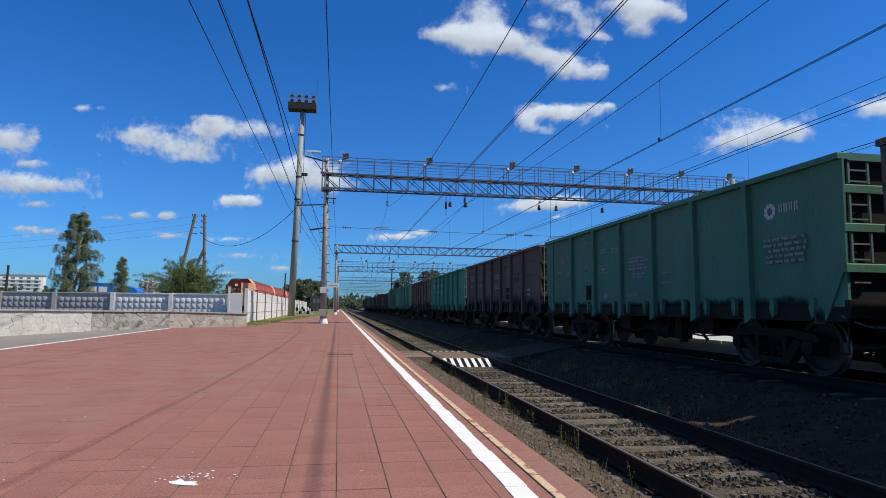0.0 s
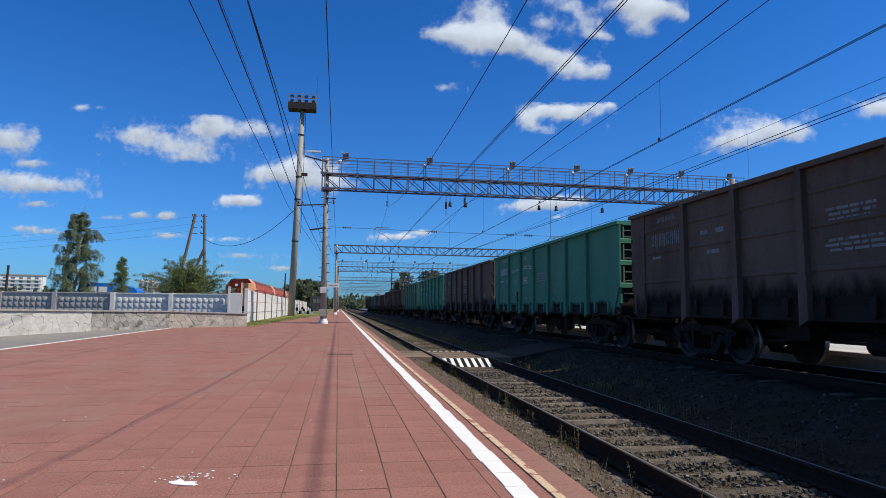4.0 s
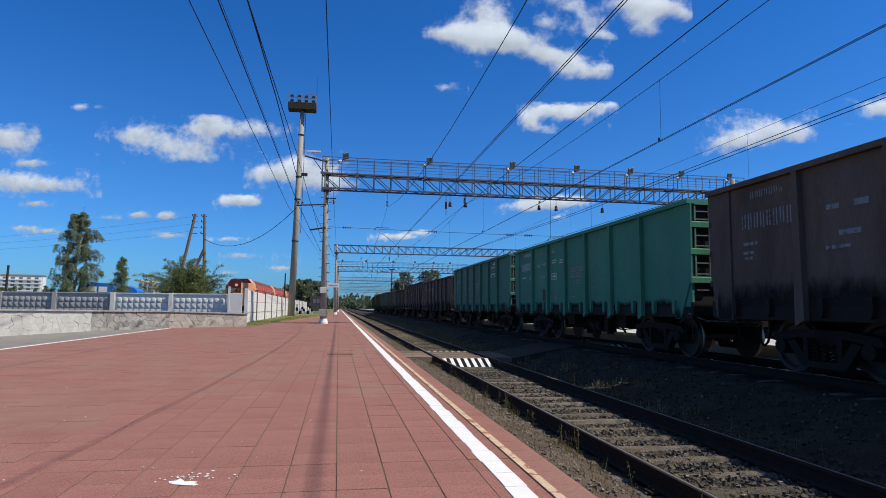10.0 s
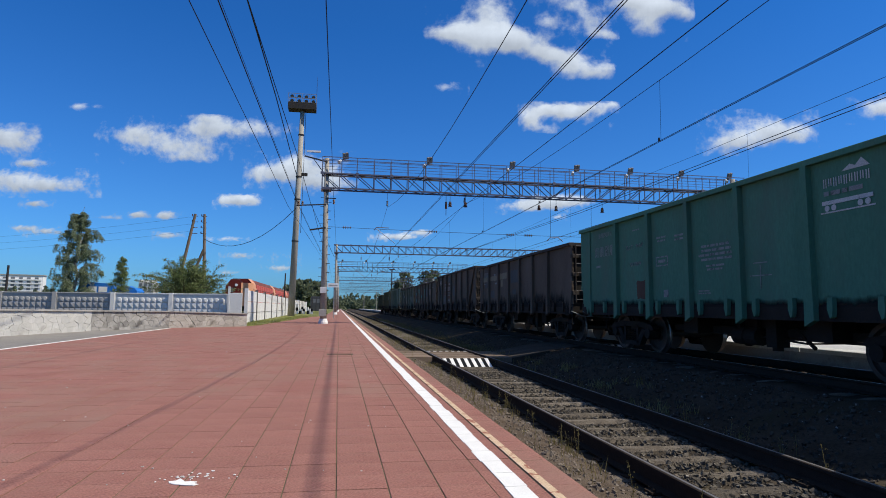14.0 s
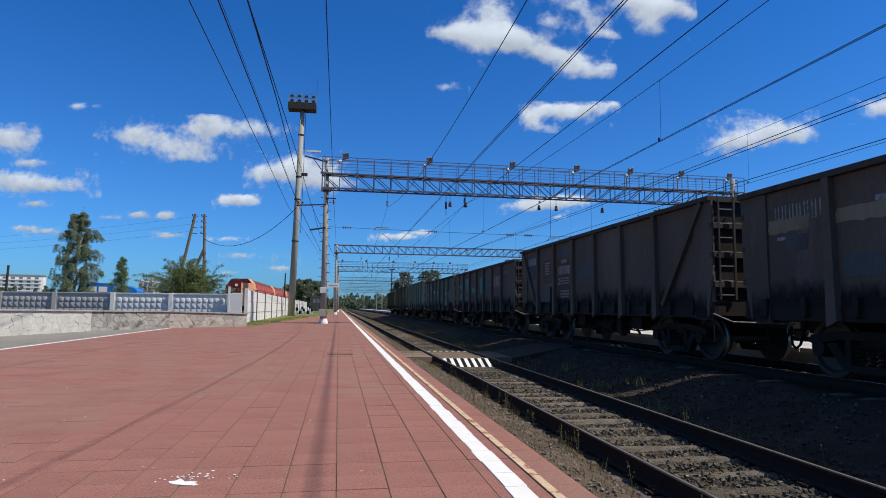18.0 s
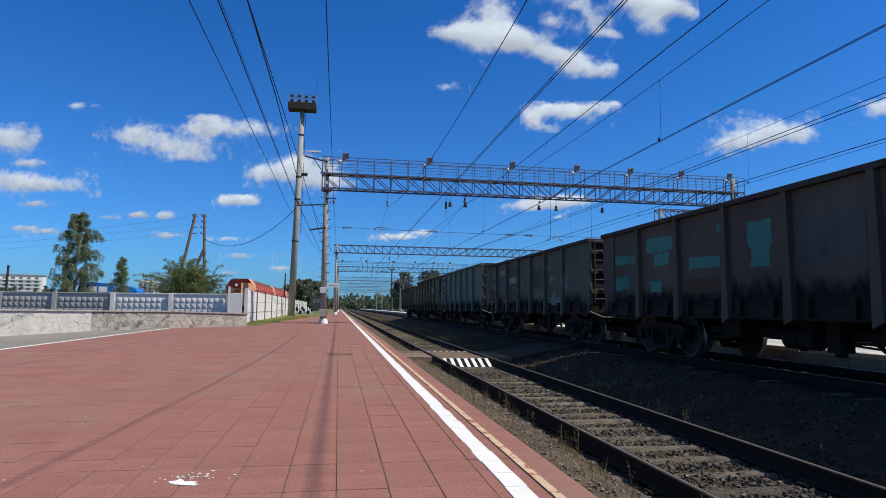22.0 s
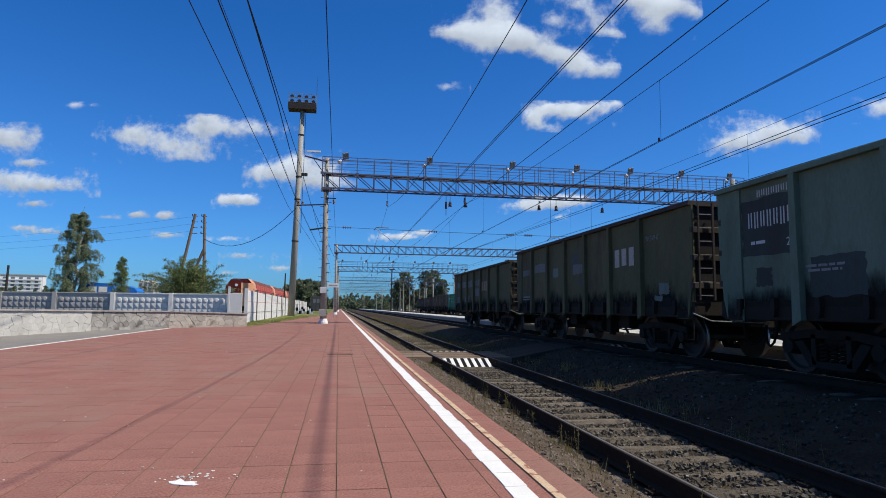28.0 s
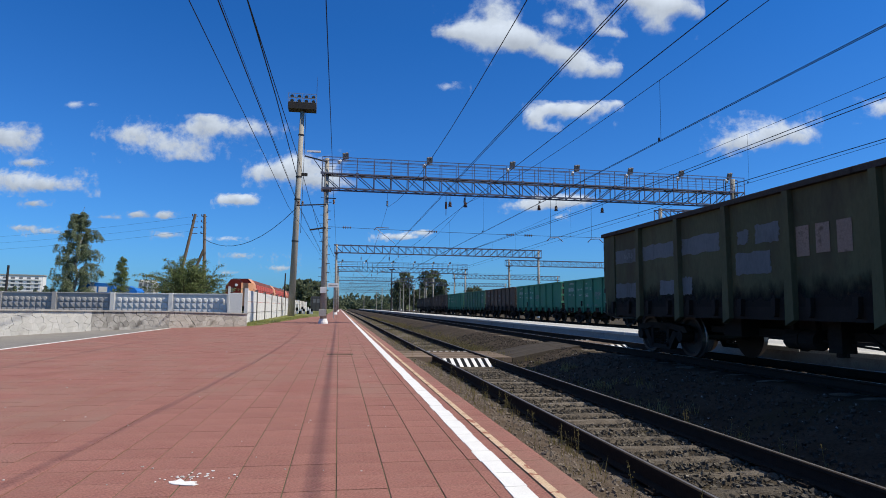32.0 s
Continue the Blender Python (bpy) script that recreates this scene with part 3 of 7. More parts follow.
def track(name, label, x, z, y0, y1, sleepers, step, sleeper_mat, top="rail_worn"):
    t = thing(name, label, "railway track", pose(x, 0, z), kind="structure")
    for sx in (-0.797, 0.797):
        rail = Mesh().prism(rail_outline(sx), "y", y0, y1)
        r = part("rail", rail, M["rail_side"], t, "rusty steel rail")
        part("running_surface", Mesh().box(sx - 0.014, sx + 0.014, y0, y1, -0.001, 0.0015), M[top], r, "worn top of the rail")
    rng = random.Random(5)
    if sleepers:
        # old timbers: split, rounded and worn unevenly
        shapes = []
        for q in range(7):
            vs = Mesh()
            nx = 12
            for i in range(nx + 1):
                x = -1.36 + 2.72 * i / nx
                w_ = 0.105 + 0.02 * noise.noise(Vector((x * 2.2, q * 5.1, 0)))
                zt_ = -0.178 + 0.022 * noise.noise(Vector((x * 1.7, q * 3.3, 4))) - (0.02 if i in (0, nx) else 0)
                dy = 0.015 * noise.noise(Vector((x * 1.2, q * 9.7, 8)))
                vs.v += [(x, -w_ + dy, -0.36), (x, -w_ + dy, zt_ - 0.05), (x, -w_ * 0.7 + dy, zt_ - 0.008), (x, w_ * 0.1 + dy, zt_ - 0.004 * (q % 3)), (x, w_ * 0.7 + dy, zt_ - 0.01), (x, w_ + dy, zt_ - 0.05), (x, w_ + dy, -0.36)]
            for i in range(nx):
                for j in range(6):
                    a = i * 7 + j
                    vs.f.append((a, a + 1, a + 8, a + 7))
            vs.f += [tuple(range(7)), tuple(range(nx * 7, nx * 7 + 7))[::-1]]
            me = vs.data("sleeper")
            me.materials.append(sleeper_mat)
            shapes.append(me)
        pl = Mesh()
        for sx in (-0.797, 0.797):
            pl.box(sx - 0.16, sx + 0.16, -0.07, 0.07, -0.18, -0.160)
            for dx in (-0.12, 0.12):
                for dy in (-0.045, 0.045):
                    pl.tube((sx + dx, dy, -0.165), (sx + dx, dy, -0.135), 0.014, 0.012, 6)
        plate = pl.data("tie_plates")
        plate.materials.append(M["rail_side"])
        n = int((sleepers - y0) / step)
        for i in range(n):
            y = y0 + i * step
            s = new("sleeper", shapes[rng.randrange(7)])
            s.parent = t
            s.matrix_basis = pose(rng.uniform(-0.03, 0.03), y + rng.uniform(-0.02, 0.02), rng.uniform(-0.022, 0.004), 0, 0, rng.uniform(-1.8, 1.8))
            if 2 < y < 26:
                p = new("tie_plates", plate)
                p.parent = s
        far = Mesh()
        y = y0 + n * step
        while y < y1:
            far.box(-1.35, 1.35, y - 0.11, y + 0.11, -0.3, -0.18)
            y += step
        tagged(part("far_sleepers", far, sleeper_mat, t), kind="stuff")
    return t


def platform():
    slab = Mesh().box(PLAT_L, PLAT_R, -12, 330, -0.55, PLAT_Z - 0.005)
    p = tagged(part("platform", slab, M["joint"]), "low passenger platform paved in worn red tiles", "platform", kind="structure")
    # paving, square tiles, three to the metre
    s, gap = 0.3333, 0.0078
    me_near = Mesh().box(gap / 2, s - gap / 2, gap / 2, s - gap / 2, -0.03, 0.0, c=0.002).data("tile")
    me_near.materials.append(M["red_tile"])
    rng = random.Random(2)
    rows = []
    for j in range(-34, 42):
        for i in range(-25, 4):
            rows.append((1.02 + (i - 3) * s, 2.4 + j * s))
    near = [q for q in rows if -2.6 < q[0] < 1.2 and 2.3 < q[1] < 8.5]
    near = near[:190]
    taken = set(near)
    for x, y in near:
        t = new("tile", me_near)
        t.parent = p
        t.matrix_basis = pose(x, y, PLAT_Z + rng.uniform(-0.0025, 0.0015), rng.uniform(-0.12, 0.12), rng.uniform(-0.12, 0.12), 0)
    rest = Mesh()
    for x, y in rows:
        if (x, y) not in taken and x > PLAT_L and x + s < 1.40:
            dz = rng.uniform(-0.0025, 0.0015)
            rest.box(x + gap / 2, x + s - gap / 2, y + gap / 2, y + s - gap / 2, PLAT_Z - 0.02, PLAT_Z + dz, c=0.002)
    far_y = 2.4 + 42 * s
    y = far_y
    while y < 120:
        step = s if y < 45 else s * 6
        x = -8.35
        while x < 1.5:
            w = min(0.35 * (2 if y > 25 else 1) * (2 if y > 45 else 1), 1.58 - x)
            dz = rng.uniform(-0.002, 0.001)
            rest.box(x, x + w - gap, y, y + step - gap, PLAT_Z - 0.02, PLAT_Z + dz)
            x += w
        y += step
    ye = -12.0
    while ye < 60:
        rest.box(1.360, 1.601, ye + 0.003, ye + 0.330, PLAT_Z - 0.02, PLAT_Z + rng.uniform(-0.004, 0.001), c=0.003)
        ye += 0.3333
    rest.box(-8.35, 1.58, y, 330, PLAT_Z - 0.02, PLAT_Z)
    rest.box(-8.35, 1.47, -12, 2.39 - 34 * s, PLAT_Z - 0.02, PLAT_Z)
    tagged(part("paving", rest, M["red_tile"], p), "worn red concrete paving tiles", kind="stuff")
    # edge stones and painted lines
    line = Mesh()
    y = -12.0
    while y < 330:
        d = 0.333 if y < 40 else 3.0
        j0, j1 = rng.uniform(-0.007, 0.007), rng.uniform(-0.008, 0.008)
        line.box(1.106 + j0, 1.262 + j1, y + 0.003, y + d - 0.003, PLAT_Z, PLAT_Z + 0.004)
        y += d
    tagged(part("safety_line", line, M["white_paint"], p), "white painted safety line")
    part("thin_line", Mesh().box(1.362, 1.424, -12, 330, PLAT_Z, PLAT_Z + 0.004), M["yellow_paint"], p, "worn ochre painted line")
    part("side_line", Mesh().box(PLAT_L + 0.02, PLAT_L + 0.115, -12, 33.0, PLAT_Z - 0.01, PLAT_Z + 0.006), M["white_paint"], p, "white painted edge line")
    edge = Mesh()
    y = -12.0
    while y < 120:
        edge.box(1.605, 1.66, y + 0.01, y + 1.19, -0.35, PLAT_Z - 0.015 - 0.02 * rng.random(), c=0.008)
        y += 1.2
    part("edge_stones", edge, M["red_tile"], p, "chipped red edging")
    # old cable duct beside the platform
    duct = Mesh()
    y = -4.0
    while y < 60:
        duct.box(1.90, 1.95, y, y + 0.98, -0.3, -0.09 - 0.012 * rng.random(), c=0.008)
        y += 1.0
    tagged(part("kerb", duct, M["edging"]), "weathered thin kerb along the track", "kerb", kind="structure")
    # splash of white paint, scattered drops
    rr = random.Random(9)
    spill = thing("paint_splash", "splash of dried white paint on the red tiles", "paint spill", pose(0, 0, 0))
    outline = [(-1.06, 4.355), (-1.02, 4.315), (-0.95, 4.29), (-0.89, 4.275), (-0.865, 4.30), (-0.90, 4.325), (-0.885, 4.36), (-0.93, 4.375), (-0.965, 4.37), (-0.985, 4.41), (-1.01, 4.445), (-1.03, 4.40), (-1.07, 4.39)]
    part("pool", Mesh().prism(outline, "z", PLAT_Z + 0.001, PLAT_Z + 0.005), M["white_paint"], spill)
    sp = Mesh()

    def blot(cx, cy, r, n=11):
        pts = [(cx + r * (0.75 + 0.5 * rr.random()) * math.cos(6.283 * i / n), cy + r * (0.75 + 0.5 * rr.random()) * math.sin(6.283 * i / n)) for i in range(n)]
        sp.prism(pts, "z", PLAT_Z + 0.001, PLAT_Z + 0.005)
    for i in range(34):
        blot(-0.97 + rr.gauss(0, 0.12), 4.50 + rr.gauss(0, 0.06), 0.004 + 0.008 * rr.random(), 6)
    tagged(part("drops", sp, M["white_paint"], spill), kind="stuff")
    cover = thing("manhole_cover", "dark steel cover flush with the red paving", "manhole", pose(0.08, 15.4, PLAT_Z))
    part("lid", Mesh().box(-0.28, 0.28, -0.18, 0.18, -0.02, 0.006, c=0.004), M["cover_steel"], cover)
    part("rim", Mesh().box(-0.32, 0.32, -0.22, 0.22, -0.03, 0.002), M["joint"], cover)
    asph = Mesh().box(-60, PLAT_L, -12, 60, -0.5, PLAT_Z - 0.006)
    tagged(part("yard", asph, M["asphalt"]), "grey worn asphalt strip beside the red paving", "pavement", kind="structure")
    # far island platform
    fp = tagged(part("far_platform", Mesh().box(10.95, 13.4, -20, 330, -0.3, 0.50), M["concrete"]), "long low concrete island platform", "platform", kind="structure")
    cap = Mesh()
    y = -8.0
    while y < 150:
        cap.box(10.85, 11.45, y + 0.01, y + 2.98, 0.42, 0.522, c=0.012)
        y += 3.0
    part("coping", cap, M["wall_light"], fp, "pale concrete coping slabs")
    part("deck", Mesh().box(11.46, 13.4, -20, 330, 0.47, 0.512), M["wall_light"], fp)


def gantry(y, x0, x1, zb, zt, columns, rail=False, lamps=(), col_base=PLAT_Z, detail=True, near=False):
    g = thing("track_gantry", "riveted grey steel lattice gantry over the tracks on concrete columns", "gantry", pose(0, y, 0), group="track gantries")
    dep = 0.42
    n = int(round((x1 - x0) / 1.2))
    xs = [x0 + (x1 - x0) * i / n for i in range(n + 1)]
    bt = 0.095
    for name, z in (("lower_chord", zb), ("upper_chord", zt)):
        for s in (-dep, dep):
            part(name, Mesh().box(x0, x1, s - bt / 2, s + bt / 2, z - bt / 2, z + bt / 2), M["gantry"], g)
    web = Mesh()
    step = xs[1] - xs[0]
    up = Mesh().bar((0, 0, zb), (0, 0, zt), 0.055).data("upright")
    d1 = Mesh().bar((0, 0, zt), (step, 0, zb), 0.055).data("diagonal")
    d2 = Mesh().bar((0, 0, zb), (step, 0, zt), 0.055).data("diagonal")
    for me in (up, d1, d2):
        me.materials.append(M["gantry"])
    for s in (-dep, dep):
        for i, x in enumerate(xs):
            if near:
                for nm, me in (("upright", up), ("diagonal", d1 if i < n / 2 else d2)):
                    if nm == "upright" or i < n:
                        o = new(nm, me)
                        o.parent, o.location = g, (x, s, 0)
                continue
            web.bar((x, s, zb), (x, s, zt), 0.055)
            if i < n:
                a, b = (zt, zb) if i < n / 2 else (zb, zt)
                web.bar((x, s, a), (xs[i + 1], s, b), 0.055)
    if not near:
        tagged(part("side_lattice", web, M["gantry"], g), kind="stuff")
    if near:
        knot = Mesh().box(-0.11, 0.11, -0.03, 0.03, -0.10, 0.10, c=0.02).data("gusset")
        knot.materials.append(M["gantry"])
        for i in range(0, n + 1, 2):
            o = new("gusset", knot)
            o.parent, o.location = g, (xs[i], -dep - 0.075, zt)
    for z in (zb, zt):
        lac = Mesh().path([(xs[i], -dep if i % 2 else dep, z) for i in range(n + 1)], 0.028, 4)
        part("cross_lacing", lac, M["gantry"], g)
    if rail:
        hr = Mesh()
        zr = zt + 1.18
        for s in (-dep, dep):
            part("handrail", Mesh().bar((x0, s, zr), (x1, s, zr), 0.045), M["gantry"], g)
            part("mid_rail", Mesh().bar((x0, s, zr - 0.28), (x1, s, zr - 0.28), 0.03), M["gantry"], g)
            part("low_rail", Mesh().bar((x0, s, zr - 0.70), (x1, s, zr - 0.70), 0.022), M["gantry"], g)
            for i, x in enumerate(xs):
                if near:
                    part("rail_post", Mesh().bar((x, s, zt), (x, s, zr), 0.04), M["gantry"], g)
                else:
                    hr.bar((x, s, zt), (x, s, zr), 0.04)
        if not near:
            tagged(part("rail_posts", hr, M["gantry"], g), kind="stuff")
        part("walkway", Mesh().box(x0, x1, -0.32, 0.32, zt + 0.05, zt + 0.08), M["gantry"], g)
    for x in columns:
        c = part("column", Mesh().tube((x + 0.06, 0, col_base - 0.6), (x, 0, zt + (1.15 if near and rail else 0.15)), 0.235, 0.150, 14), M["pole_concrete"], g, "tapered round concrete column", smooth=True)
        bands = Mesh()
        for z in np.arange(1.9, zb - 0.6, 0.62):
            bands.tube((x + 0.15, -0.16, z), (x + 0.40, -0.16, z), 0.02, n=5)
            bands.tube((x - 0.12, -0.2, z + 0.3), (x - 0.36, -0.2, z + 0.3), 0.02, n=5)
        if detail:
            part("climbing_pegs", bands, M["dark_steel"], c)
        part("clamp", Mesh().tube((x, 0, zb - 0.25), (x, 0, zb - 0.12), 0.2, 0.2, 14), M["gantry"], c)
        part("cap_bracket", Mesh().box(x - 0.35, x + 0.35, -0.5, 0.5, zb - 0.13, zb - 0.06), M["gantry"], c)
        part("foot", Mesh().tube((x + 0.06, 0, col_base - 0.5), (x + 0.06, 0, col_base + 0.10), 0.36, 0.33, 14).tube((x + 0.06, 0, col_base + 0.10), (x + 0.06, 0, col_base + 0.34), 0.33, 0.25, 16), M["white_paint"], c, "white-painted foot")
    for x in lamps:
        tilt = pose(x + 0.06, 0.1, zt + 1.18, 24, -10, 14)
        f = part("floodlight", Mesh().box(0.0, 0.19, -0.10, 0.06, 0.0, 0.44, tilt, 0.02).box(0.22, 0.41, -0.10, 0.06, 0.0, 0.46, tilt, 0.02), M["lamp_grey"], g, "twin grey floodlight housing")
        part("floodlight_yoke", Mesh().bar((x - 0.1, 0.1, zt + 1.14), (x + 0.45, 0.1, zt + 1.14), 0.05), M["grey_steel"], f)
        for dx in (-0.20,):
            part("floodlight_glass", Mesh().tube((x + dx, -0.22, zt + 0.86), (x + dx + 0.12, 0.02, zt + 1.06), 0.13, 0.07, 12), M["lamp_glass"], f, "bright lamp reflector")
        part("lamp_post", Mesh().bar((x, 0.2, zt), (x, 0.2, zt + 1.1), 0.06), M["gantry"], f)
    return g


def sagging(p, q, sag, n=12):
    p, q = Vector(p), Vector(q)
    return [p.lerp(q, i / n) - Vector((0, 0, sag * 4 * (i / n) * (1 - i / n))) for i in range(n + 1)]


def overhead_line(label, xm, xc, z_contact, z_support, z_mid, ys, double):
    """A contact wire hung by droppers from a sagging catenary wire."""
    t = thing("overhead_line", label, "overhead wire", group="overhead lines")
    for a, b in zip(ys[:-1], ys[1:]):
        pts = sagging((xm, a, z_support), (xm, b, z_support), z_support - z_mid, 14)
        thick = 1.0 if a < 100 else 1.6
        part("catenary_wire", Mesh().path(pts, 0.010 * thick), M["wire"], t)
        for o in ((-0.027, 0.027) if double else (0,)):
            part("contact_wire", Mesh().path([(xc + o, a, z_contact), (xc + o, b, z_contact)], (0.0085 if double else 0.009) * thick), M["wire"], t)
        if a < 150 and abs(xm - xc) < 0.2:
            for f in (0.12, 0.45, 0.66, 0.88):
                p = Vector((xm, a + (b - a) * f, z_support - (z_support - z_mid) * 4 * f * (1 - f)))
                d = part("dropper", Mesh().path([p, (xc, p.y, z_contact)], 0.006, 4), M["wire"], t)
                part("clip", Mesh().tube((xc - 0.06, p.y, z_contact - 0.02), (xc - 0.06, p.y, z_contact + 0.08), 0.03, n=6), M["wire"], d)
    for y in ys[:-1]:
        if 0 < y < 260:
            ins = Mesh().tube((xm, y, z_support), (xm, y, 9.8), 0.012, n=4)
            for i in range(4):
                ins.tube((xm, y, z_support + 0.08 + 0.1 * i), (xm, y, z_support + 0.15 + 0.1 * i), 0.085, 0.05, 8)
            part("suspension_insulator", ins, M["porcelain"], t)
            if xm > 4:
                continue
            arm_ = Mesh().path([(xm - 0.9, y, z_contact + 1.0), (xm - 0.75, y, z_contact + 1.2), (xm + 0.15, y, z_contact + 1.2)], 0.03, 6)
            arm_.path([(xm - 0.8, y, z_contact + 1.15), (xc - 0.1, y, z_contact + 0.1)], 0.022, 6)
            part("registration_arm", arm_, M["gantry"], t)
    return t


def cross_span(y, x0, x1, z0, z1, strings):
    """The cable across the tracks that holds the registration arms."""
    t = thing("cross_span_cable", "steel cross-span cable with insulator strings below the gantry", "cable", pose(0, y, 0), group="cross-span cables")
    part("cable", Mesh().path(sagging((x0, 0, z0), (x1, 0, z1), 0.15, 8), 0.014), M["wire"], t)
    for x in strings:
        f = (x - x0) / (x1 - x0)
        z = z0 + (z1 - z0) * f - 0.6 * f * (1 - f)
        m = Mesh()
        for i in range(4):
            m.tube((x + 0.16 * i, 0, z), (x + 0.16 * i + 0.06, 0, z), 0.10, 0.06, 8)
        part("insulator_string", m, M["porcelain"], t)


def cable(label, pts, r, sag=0.0, name="cable"):
    line = []
    for p, q in zip(pts[:-1], pts[1:]):
        seg = sagging(p, q, sag, 10)
        line += seg if not line else seg[1:]
    return tagged(part(name, Mesh().path(line, r), M["wire"]), label, "cable", "cables")


# ---------------- wagons ----------------
def wheelset_mesh():
    w = Mesh()
    w.tube((-1.0, 0, 0), (1.0, 0, 0), 0.075, n=10)
    for s in (-1, 1):
        prof = [(0.70, 0.505), (0.735, 0.505), (0.75, 0.482), (0.83, 0.474), (0.83, 0.40), (0.80, 0.385), (0.775, 0.36), (0.76, 0.18), (0.80, 0.15), (0.80, 0.0)]
        back = [(0.70, 0.0)]
        n = 28
        ring = back + prof
        vs, fs = [], []
        for x, r in ring:
            for i in range(n):
                a = 6.28319 * i / n
                vs.append((s * x, r * math.cos(a), r * math.sin(a)))
        k = len(ring)
        for j in range(k):
            for i in range(n):
                q = (j * n + i, j * n + (i + 1) % n, ((j + 1) % k) * n + (i + 1) % n, ((j + 1) % k) * n + i)
                fs.append(q if s > 0 else q[::-1])
        w.add(vs, fs)
        for i in range(3):
            a = 2.094 * i + 0.4
            w.tube((s * 0.955, 0.055 * math.cos(a), 0.055 * math.sin(a)), (s * 1.01, 0.055 * math.cos(a), 0.055 * math.sin(a)), 0.016, n=6)
    me = w.data("wheelset")
    me.materials.append(M["wheel"])
    me.materials.append(M["tread"])
    for p in me.polygons:
        c = p.center
        r = math.hypot(c.y, c.z)
        if 0.465 < r and 0.70 < abs(c.x) < 0.835:
            p.material_index = 1
    return me


def bogie_parts(parent, y, wheel_me):
    b = part("bogie", Mesh().box(-0.98, 0.98, -0.22, 0.22, 0.42, 0.68, c=0.03), M["grime"], parent, "grimy cast steel bogie")
    b.matrix_basis = pose(0, y, 0)
    side = [(-1.18, 0.60), (-1.12, 0.66), (-0.55, 0.74), (0.55, 0.74), (1.12, 0.66), (1.18, 0.60), (1.16, 0.42), (1.08, 0.36), (1.06, 0.52), (0.80, 0.52), (0.62, 0.28), (0.40, 0.20), (-0.40, 0.20), (-0.62, 0.28), (-0.80, 0.52), (-1.06, 0.52), (-1.08, 0.36), (-1.16, 0.42)]
    for s in (-1, 1):
        x0, x1 = (0.93, 1.09) if s > 0 else (-1.09, -0.93)
        fr = Mesh()
        # two cheeks and ties leave the spring opening free
        fr.prism([(-1.2, 0.58), (-1.1, 0.70), (-0.5, 0.78), (0.5, 0.78), (1.1, 0.70), (1.2, 0.58), (1.06, 0.55), (0.5, 0.64), (-0.5, 0.64), (-1.06, 0.55)], "x", x0, x1)
        fr.prism([(-0.78, 0.56), (-0.60, 0.60), (-0.34, 0.26), (0.34, 0.26), (0.60, 0.60), (0.78, 0.56), (0.46, 0.15), (-0.46, 0.15)], "x", x0, x1)
        for e in (-1, 1):
            fr.box(x0, x1, e * 0.36 - 0.05, e * 0.36 + 0.05, 0.2, 0.7)
        part("side_frame", fr, M["grime"], b, bevel=0.0)
        for yy in (-0.2, 0.0, 0.2):
            sp = Mesh().path([(s * 1.01 + 0.065 * math.cos(j * 1.05), yy + 0.065 * math.sin(j * 1.05), 0.26 + 0.0105 * j) for j in range(29)], 0.02, 4)
            part("spring", sp, M["grime"], b)
        for e in (-1, 1):
            part("axle_box", Mesh().tube((s * 0.88, e * 0.925, 0.4785), (s * 1.12, e * 0.925, 0.4785), 0.15, 0.13, 12), M["grime"], b)
    for s in (-1, 1):
        for e in (-1, 1):
            part("brake_shoe", Mesh().box(s * 0.79 - 0.04, s * 0.79 + 0.04, e * 0.40 - 0.03, e * 0.40 + 0.03, 0.3, 0.62), M["grime"], b)
    ws = []
    for e in (-1, 1):
        w = part("wheelset", wheel_me, None, b, "worn steel wheels with a bright tread")
        w.matrix_basis = pose(0, e * 0.925, 0.4785)
        ws.append(w)
    return ws


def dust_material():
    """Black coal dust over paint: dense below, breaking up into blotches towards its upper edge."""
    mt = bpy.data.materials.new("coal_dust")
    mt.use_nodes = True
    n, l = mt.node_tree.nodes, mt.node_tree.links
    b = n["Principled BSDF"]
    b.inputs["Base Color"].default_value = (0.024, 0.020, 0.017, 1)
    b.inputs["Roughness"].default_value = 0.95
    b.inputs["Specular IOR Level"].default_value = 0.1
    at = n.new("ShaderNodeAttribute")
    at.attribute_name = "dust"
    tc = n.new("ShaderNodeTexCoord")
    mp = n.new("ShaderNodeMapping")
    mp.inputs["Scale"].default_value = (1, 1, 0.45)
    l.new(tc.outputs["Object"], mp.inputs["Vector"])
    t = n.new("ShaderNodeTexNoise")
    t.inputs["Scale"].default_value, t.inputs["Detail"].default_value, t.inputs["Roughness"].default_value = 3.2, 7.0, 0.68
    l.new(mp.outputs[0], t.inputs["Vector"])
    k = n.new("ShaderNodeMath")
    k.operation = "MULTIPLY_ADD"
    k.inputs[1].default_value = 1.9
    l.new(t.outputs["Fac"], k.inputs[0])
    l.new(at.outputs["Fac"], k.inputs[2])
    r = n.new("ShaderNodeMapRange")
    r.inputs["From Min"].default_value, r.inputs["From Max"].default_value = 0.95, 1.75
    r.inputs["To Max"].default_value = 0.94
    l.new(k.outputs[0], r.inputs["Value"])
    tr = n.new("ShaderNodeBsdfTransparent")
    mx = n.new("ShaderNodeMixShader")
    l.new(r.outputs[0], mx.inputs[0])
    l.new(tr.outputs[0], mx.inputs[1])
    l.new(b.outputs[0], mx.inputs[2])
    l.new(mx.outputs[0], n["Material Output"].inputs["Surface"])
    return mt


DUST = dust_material()


